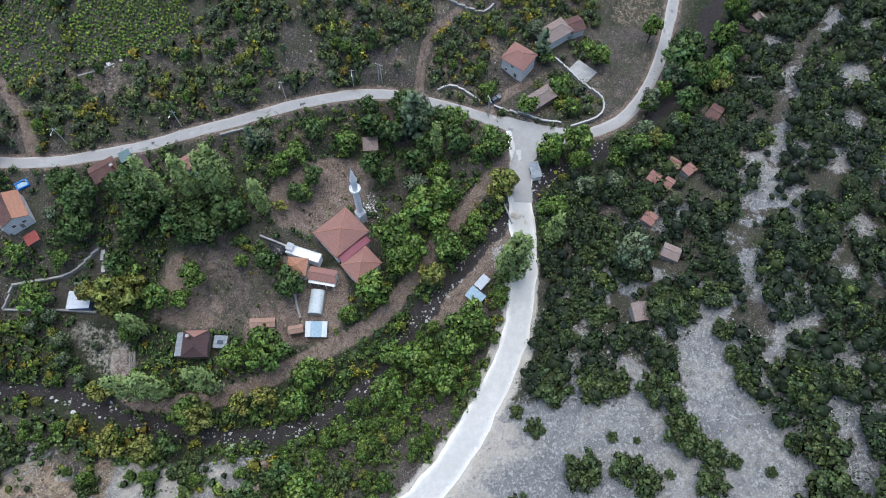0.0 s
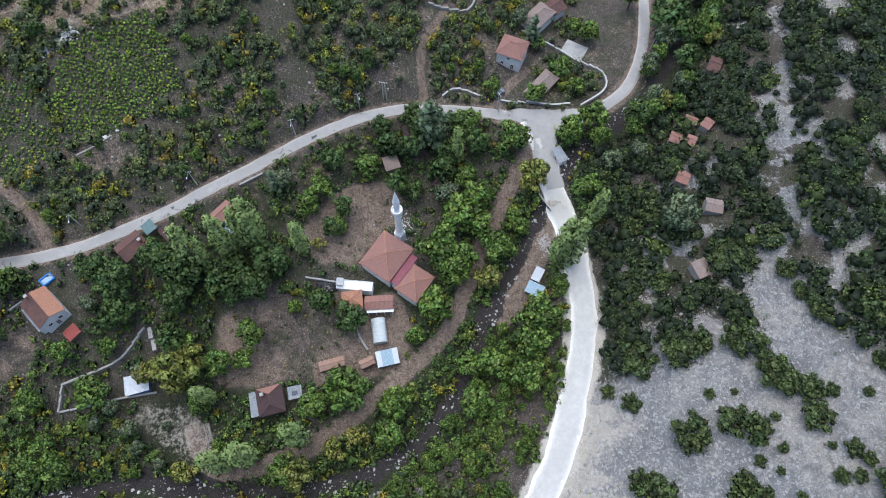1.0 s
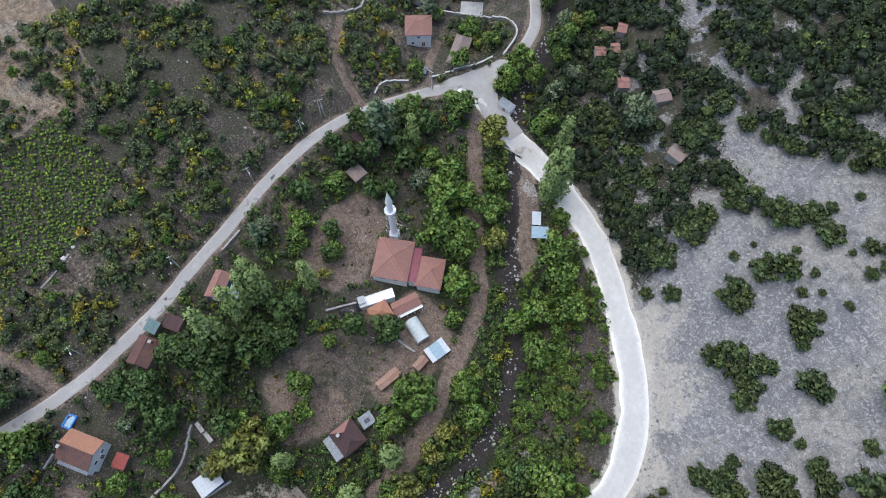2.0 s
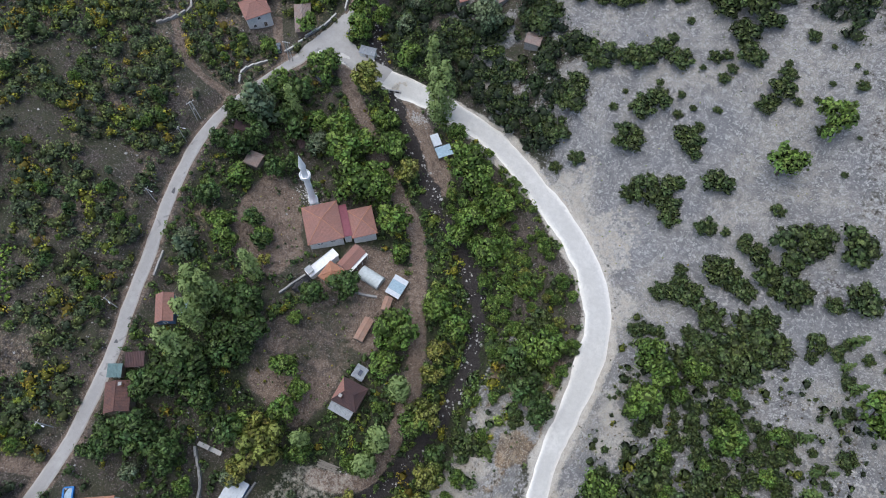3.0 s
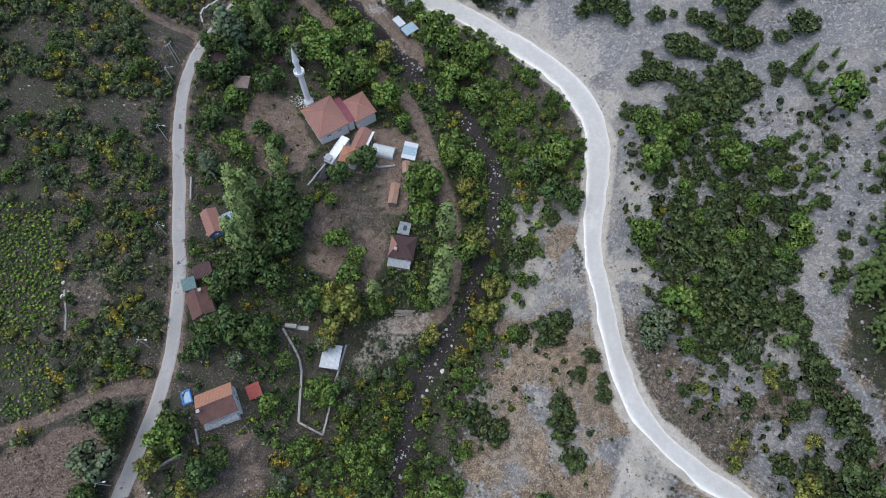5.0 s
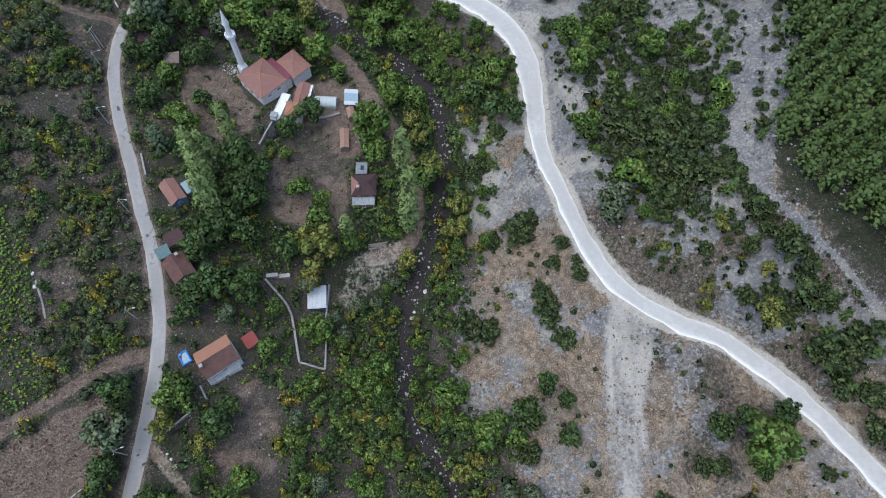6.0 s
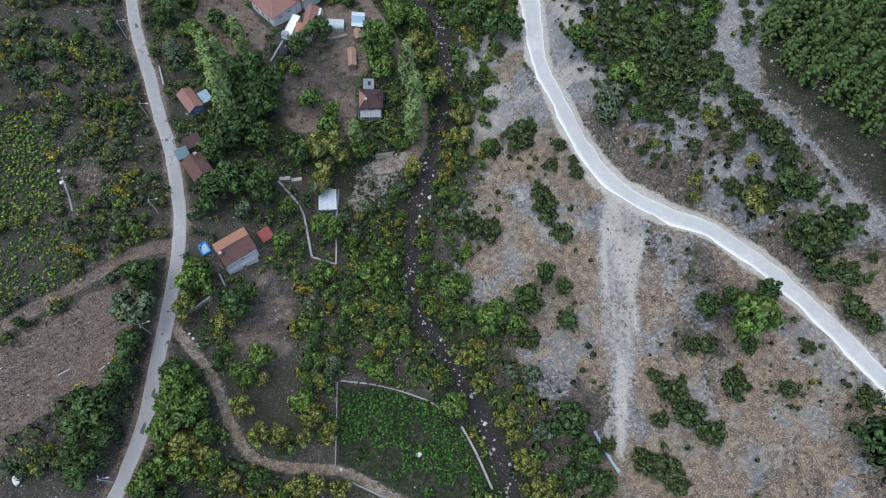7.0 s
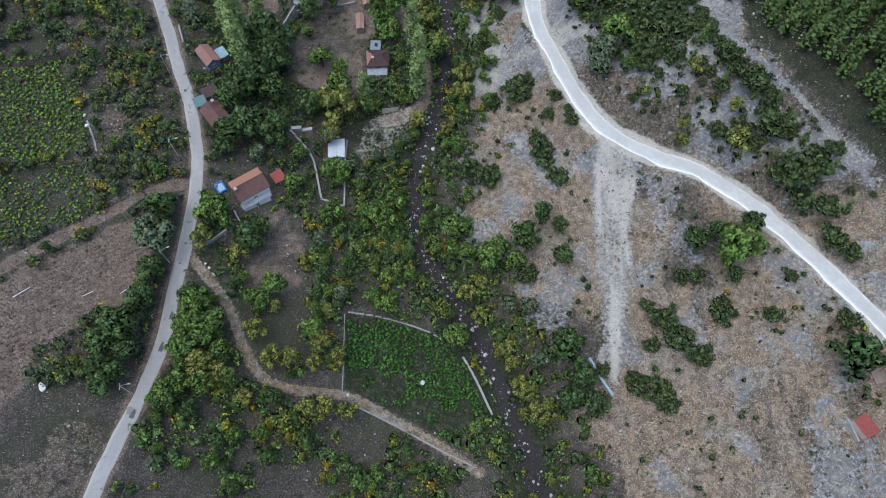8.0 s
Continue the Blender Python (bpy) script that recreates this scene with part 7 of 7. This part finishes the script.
TALL_NORTH = [(-67.8, 114, 4.6), (-50.6, 106.5, 5), (-58.1, 118, 3.6), (-70.5, 96.2, 4.2), (-24.5, 93.8, 2.8), (-25.4, 86.5, 3), (-26, 80.1, 3.2), (-22, 70.8, 3.6), (-19.8, 61.5, 3.6), (-38, 92.1, 3.2), (-31.1, 98.8, 3), (-78, 122, 4.5), (-62, 104, 4), (-44, 97, 3.2)]
plant_all(green, TALL_NORTH, 1.15, (1.6, 1.9))
plant_all(green, GREEN, 1.28, (1.2, 1.55))
DARK = [(x, y, r) for x, y, r in DARK if all(math.hypot(x - a, y - b) > 3.5 for a, b, _ in POPLARS)]
plant_all(dark, DARK, 1.28, (1.25, 1.65))
plant_all(turning, TURNING, 1.28, (1.2, 1.55))
plant_all(silvery, SILVERY, 1.28, (1.25, 1.65))
plant_all(evergreen, EVERGREEN, 1.4, (1.1, 1.35))
# round pines, stood in for by copies of the green broadleaf pattern
plant_all(green, PINES, 1.0, (1.1, 1.4))
plant_all(poplar, POPLARS, 1.3, (1.08, 1.16))
plant_all(spruce, CONIFERS, 0.9, (0.95, 1.05))
dice = np.random.default_rng(77)
px, py, pr = seeds(dice, 2600, (136, -104), (215, 20), (9.5, 14), lambda x, y: inside(x + 3.5, y, PINE_WOOD))
kept = []
for x, y, h in zip(px, py, pr):
    if all(math.hypot(x - a, y - b) > 3.1 for a, b, _ in kept):
        kept.append((x, y, h))
plant_all(pine, kept, 0.95, (1.0, 1.15))

def west_side(x, y):
    d, side, _, _ = WAYS["west"].near(x, y)
    return (side < 0) & (d > 3.2)


def off_paths(x, y):
    ok = np.ones(len(x), bool)
    for line, wide in DIRT_PATHS:
        ok &= polyline_near(x, y, line)[0] > wide + 1.0
    return ok


def hill_trees(n, radii, low, high, seed):
    x, y, r = seeds(np.random.default_rng(seed), n, low, high, radii, lambda x, y: west_side(x, y) & off_paths(x, y))
    return list(zip(x, y, r))


# lone trees over the western hillside
plant_all(dark, hill_trees(75, (1.5, 2.9), (-105, -120), (-15, 75), 401), 1.0, (1.3, 1.7))
plant_all(silvery, hill_trees(45, (1.3, 2.4), (-105, -120), (-15, 75), 402), 1.0, (1.3, 1.7))
plant_all(green, hill_trees(60, (1.4, 2.6), (-105, -120), (-15, 75), 403), 1.0, (1.2, 1.6))

TINTS = np.array([(1.0, 1.1, 1.05), (1.3, 1.35, 1.1), (0.85, 0.95, 1.0), (1.5, 1.5, 1.0), (0.75, 0.85, 0.95), (1.15, 1.35, 1.0)])
YELLOWS = np.array([(2.5, 2.0, 0.6), (2.1, 1.9, 0.7), (2.7, 1.75, 0.6), (1.9, 1.9, 0.7)])


PLANTED = {"bushes": 0}


def grow(stuff, spots, tints, odd=None, share=0.0, density=19.0, leaf=0.225, flat=0.95):
    x, y, r = spots
    z = ground(x, y)
    PLANTED["bushes"] += len(x)
    for a, b, c, rr in zip(x, y, z, r):
        t = (odd if odd is not None and stuff.rng.random() < share else tints)
        tint = t[stuff.rng.integers(len(t))] * stuff.rng.uniform(0.85, 1.15)
        stuff.shrub(a, b, c, rr, tint, int(np.clip(density * rr**1.35, 8, 120)), leaf * (0.75 + 0.2 * rr), flat)


def thin(size, low, high, seed):
    return lambda x, y: fbm(x, y, size, 3, seed) > np.random.default_rng(seed).uniform(low, high, len(x))


hill = Stuff(201)
grow(hill, seeds(dice, 8600, (-112, -150), (-12, 80), (0.7, 3.0), lambda x, y: west_side(x, y) & off_paths(x, y) & thin(9, 0.28, 0.52, 61)(x, y)), TINTS * (0.92, 0.92, 1.05), YELLOWS, 0.15)
hill.finish("hillside_scrub", "mixed olive and yellow scrub on brown soil", "scrub", M_SCRUB)

village = Stuff(202)


def in_village(x, y):
    d, side, _, _ = WAYS["west"].near(x, y)
    dc, sc, _, _ = CREEK_WAY.near(x, y)
    return (side > 0) & (d > 2.8) & (sc < 0) & (y > -118) & (y < 48)


grow(village, seeds(dice, 7600, (-48, -118), (64, 48), (0.6, 1.9), lambda x, y: in_village(x, y) & thin(14, 0.2, 0.48, 63)(x, y)), TINTS * (0.95, 1.12, 0.9), YELLOWS, 0.06)
grow(village, seeds(dice, 420, (-25, -55), (35, 12), (0.3, 0.9), lambda x, y: inside(x, y, GARDEN) | inside(x, y, MOSQUE_FIELD), fields=False), TINTS, YELLOWS, 0.1)
village.finish("garden_undergrowth", "green undergrowth between the gardens", "undergrowth", M_SCRUB)

stream = Stuff(203)


def by_creek(x, y):
    d, side, _, _ = CREEK_WAY.near(x, y)
    de, se, _, _ = WAYS["east"].near(x, y)
    return (d < 17) & (y < 70) & ((se < 0) | (y > 50) | (de > 6)) & (fbm(x, y, 9, 3, 71) > 0.30)


grow(stream, seeds(dice, 8000, (-40, -190), (110, 90), (0.8, 2.8), by_creek), TINTS * (1.18, 1.32, 1.0), YELLOWS, 0.14)
stream.finish("streamside_thicket", "willow and plane thicket along the stony stream", "thicket", M_SCRUB)

terrace = Stuff(209)


def on_terrace(x, y):
    d, side, _, _ = CREEK_WAY.near(x, y)
    de, se, _, _ = WAYS["east"].near(x, y)
    return (side > 0) & (se < 0) & (de > 4) & (y > -12) & (y < 50) & (d > 3)


grow(terrace, seeds(dice, 1500, (0, -12), (92, 52), (0.7, 2.0), lambda x, y: on_terrace(x, y) & (fbm(x, y, 7, 3, 77) > 0.36)), TINTS * (1.1, 1.2, 0.85), YELLOWS, 0.1)
terrace.finish("terrace_thicket", "green bushes between stream and white road", "thicket", M_SCRUB)


def spaced(spots, gap):
    out = []
    for x, y, r in zip(*spots):
        if all(math.hypot(x - a, y - b) > gap * (r + c) for a, b, c in out):
            out.append((x, y, r))
    return out


plant_all(green, spaced(seeds(dice, 500, (0, -8), (92, 52), (1.5, 3.1), on_terrace), 0.55)[:74], 1.1, (1.3, 1.7))
plant_all(turning, spaced(seeds(dice, 60, (0, -8), (92, 52), (1.3, 2.2), on_terrace), 0.8)[:12], 1.1, (1.3, 1.7))
plant_all(green, spaced(seeds(dice, 120, (30, -120), (85, -20), (1.5, 2.8), by_creek), 0.9)[:40], 1.1, (1.4, 1.8))
plant_all(turning, spaced(seeds(dice, 120, (30, -190), (95, -60), (1.3, 2.3), by_creek), 0.9)[:30], 1.1, (1.3, 1.7))
plant_all(evergreen, spaced(seeds(dice, 160, (60, 74), (124, 116), (0.9, 2.6), lambda x, y: inside(x, y, OPEN_NORTH)), 1.3)[:34], 1.2, (1.0, 1.25))

plant_all(turning, [(25.0, -67.2, 4.0)], 1.1, (1.4, 1.5))
YARD_TREES = [(24, -69, 3.4), (31.5, -77.5, 3.0), (38, -73, 3.2), (35, -82, 2.8), (43, -72, 2.6), (47.5, -66, 2.4), (38.5, -64.5, 1.8)]
plant_all(silvery, YARD_TREES, 1.1, (1.3, 1.6))
south = Stuff(204)


def southern(x, y):
    dw, sw, _, _ = WAYS["west"].near(x, y)
    dc, sc, _, _ = CREEK_WAY.near(x, y)
    return (sw > 0) & (dw > 2.8) & (y < -95) & (sc < 0) & (fbm(x, y, 10, 3, 73) > 0.47)


grow(south, seeds(dice, 2500, (-22, -196), (75, -95), (0.8, 2.9), southern), TINTS * (1.12, 1.28, 1.1), YELLOWS, 0.18)


def east_low(x, y):
    dc, sc, _, _ = CREEK_WAY.near(x, y)
    de, se, _, _ = WAYS["east"].near(x, y)
    return (sc > 0) & (se < 0) & (de > 4.5) & (y < 10) & (fbm(x, y, 10, 3, 75) > 0.52)


grow(south, seeds(dice, 2400, (45, -196), (200, 15), (0.4, 1.7), east_low), TINTS * (0.8, 0.85, 0.85), YELLOWS, 0.06)
south.finish("southern_scrub", "scrub of green and rusty bushes in the lower valley", "scrub", M_SCRUB)

plant_all(dark, spaced(seeds(dice, 130, (-10, -190), (72, -100), (1.6, 3.0), southern), 0.9)[:42], 1.1, (1.2, 1.6))
plant_all(green, spaced(seeds(dice, 130, (-10, -190), (72, -100), (1.5, 2.8), southern), 0.9)[:42], 1.1, (1.3, 1.7))
slope = Stuff(205)


def north_slope(x, y):
    dc, sc, _, _ = CREEK_WAY.near(x, y)
    de, se, _, _ = WAYS["east"].near(x, y)
    ok = (sc > 0) & (dc > 5) & (y > 52) & (de > 5) & ~inside(x, y, OPEN_NORTH) & (polyline_near(x, y, NORTH_CUT)[0] > 2.4)
    for cx, cy, cr in NORTH_PATCHES:
        ok &= np.hypot(x - cx, y - cy) > cr * 0.55
    return ok & (fbm(x, y, 11, 3, 81) > 0.38 - 0.1 * (dc < 25))


# evergreen tints lowered and blued: this hillside's shade is put into the leaf colour
grow(slope, seeds(dice, 7600, (-85, 52), (110, 165), (1.4, 3.9), north_slope), TINTS * (0.42, 0.48, 0.58), np.array([(0.9, 1.1, 0.75), (1.15, 1.3, 0.8)]), 0.07, 13, 0.21)


def maquis_east(x, y):
    de, se, _, _ = WAYS["east"].near(x, y)
    return (se > 0) & (de > 7) & (x > 90) & (y < 20) & (fbm(x, y, 14, 3, 83) > 0.46) & ~inside(x, y, PINE_WOOD)


grow(slope, seeds(dice, 2400, (92, -110), (205, 20), (0.7, 2.0), maquis_east), TINTS * (0.66, 0.70, 0.68), YELLOWS * 0.8, 0.05, 18)


MAQUIS = [(105, 0), (109, 15), (124, 9), (134, 4), (136, -13), (134, -26), (136, -44), (131, -50), (126, -56), (114, -58), (107, -52), (106, -40), (101, -24)]
grow(slope, seeds(dice, 520, (95, -68), (150, 16), (1.2, 2.7), lambda x, y: inside(x, y, MAQUIS)), TINTS * (0.74, 0.78, 0.72), YELLOWS * 0.6, 0.03, 15, 0.23)


plant_all(evergreen, spaced(seeds(dice, 900, (95, -68), (150, 16), (1.8, 4.0), lambda x, y: inside(x, y, MAQUIS)), 0.60)[:80], 1.2, (1.1, 1.4))
plant_all(green, spaced(seeds(dice, 60, (95, -68), (150, 12), (1.8, 3.2), lambda x, y: inside(x, y, MAQUIS)), 1.2)[:22], 1.1, (1.3, 1.7))


def by_track(x, y):
    d = WAYS["hill"].near(x, y)[0]
    return (d > 2.6) & (d < 15) & ~inside(x, y, MAQUIS) & ~inside(x + 3.5, y, PINE_WOOD)


plant_all(evergreen, spaced(seeds(dice, 420, (126, -104), (172, 34), (1.2, 3.0), by_track), 0.9)[:60], 1.2, (1.1, 1.4))
plant_all(pine, spaced(seeds(dice, 260, (126, -104), (172, 34), (3.5, 7.5), by_track), 0.42)[:40], 1.0, (1.0, 1.15))


def scree_tufts(x, y):
    de, se, _, _ = WAYS["east"].near(x, y)
    return (se > 0) & (de > 4)


grow(slope, seeds(dice, 700, (20, -120), (190, 110), (0.22, 0.5), scree_tufts), TINTS * 0.9, YELLOWS * 0.9, 0.2, 60, 0.14)
slope.finish("hillside_maquis", "dark evergreen scrub over pale scree", "scrub", M_SCRUB)

# dry grass and dead brush, a few blades each
tufts = Stuff(208)


def open_ground(x, y):
    dc, sc, _, _ = CREEK_WAY.near(x, y)
    de, se, _, _ = WAYS["east"].near(x, y)
    meadow = (sc > 0) & (dc > 6) & (y < 15) & (de > 3.5)
    west = (sc < 0) & (fbm(x, y, 9, 3, 87) > 0.5)
    return meadow & (fbm(x, y, 6, 3, 88) > 0.42) | west


tx, ty, tr = seeds(dice, 17000, (-110, -185), (205, 60), (0.22, 0.6), open_ground, fields=False, gap=0.4)
for a, b, c, rr in zip(tx, ty, ground(tx, ty), tr):
    tufts.shrub(a, b, c, rr, np.array([1.0, 0.97, 0.95]) * tufts.rng.uniform(0.4, 1.15), 6, 0.2, 0.6, heart=False)
tufts.finish("dry_grass_tufts", "dry straw-coloured tufts and dead brush", "grass", M_STRAW)


for k, (x, y, r) in enumerate(DEAD_BUSHES):
    bush = make_dead_bush(501 + k)
    bush.matrix_world = pose(x, y, ground_at(x, y), 0, 0, 70 * k) @ Matrix.Diagonal((r, r, r * 1.1, 1))
    tagged(bush, category="bush", group="dead bushes")

# ---- crops in rows ----
def crop_rows(stuff, poly, angle, gap, step, tints, radius, miss=0.12, fade=None):
    low, high = np.min(poly, axis=0), np.max(poly, axis=0)
    mid, reach = (low + high) / 2, np.hypot(*(high - low)) / 2
    a = radians(angle)
    rows = []
    for u in np.arange(-reach, reach, gap):
        v = np.arange(-reach, reach, step)
        rows.append(np.stack([mid[0] + u * math.cos(a) - v * math.sin(a), mid[1] + u * math.sin(a) + v * math.cos(a)], -1))
    p = np.concatenate(rows) + stuff.rng.normal(size=(sum(len(r) for r in rows), 2)) * 0.12
    keep = inside(p[:, 0], p[:, 1], poly) & (stuff.rng.random(len(p)) > miss)
    keep &= fbm(p[:, 0], p[:, 1], 9, 2, 91) > 0.28
    p = p[keep]
    z = ground(p[:, 0], p[:, 1])
    for (x, y), h in zip(p, z):
        t = tints[stuff.rng.integers(len(tints))] * stuff.rng.uniform(0.8, 1.2) * (0.75 + 0.5 * fbm(np.array([x]), np.array([y]), 7, 2, 93)[0])
        stuff.shrub(x, y, h, radius * stuff.rng.uniform(0.7, 1.25), t, 12, radius * 0.42, 0.6)


crops = Stuff(206)
crop_rows(crops, FIELD_SOUTH, 4, 1.05, 0.5, np.array([(0.62, 0.92, 0.66), (0.86, 1.12, 0.7), (0.55, 0.78, 0.62)]), 0.66)
crops.finish("bean_rows", "rows of bright green crop in the walled field", "crop", M_CROP)
crops = Stuff(207)
crop_rows(crops, FIELD_WEST, -28, 1.2, 0.75, np.array([(1.35, 1.3, 0.95), (1.9, 1.6, 0.95), (1.1, 1.15, 0.95)]), 0.7)
crop_rows(crops, FIELD_PLOTS, 62, 1.3, 0.7, np.array([(1.1, 1.1, 0.9), (1.9, 1.5, 0.9), (0.8, 0.95, 0.95)]), 0.66, 0.25)
crops.finish("field_crop", "rows of leafy green crop on the upper field", "crop", M_CROP)
stubble = Stuff(210)
crop_rows(stubble, HAY_FIELD, 128, 1.5, 0.55, np.array([(0.9, 0.8, 0.7), (0.6, 0.5, 0.42), (1.1, 1.0, 0.9)]), 0.26, 0.3)
stubble.finish("stubble_rows", "rows of dry brown stubble in the cut field", "stubble", M_STRAW)
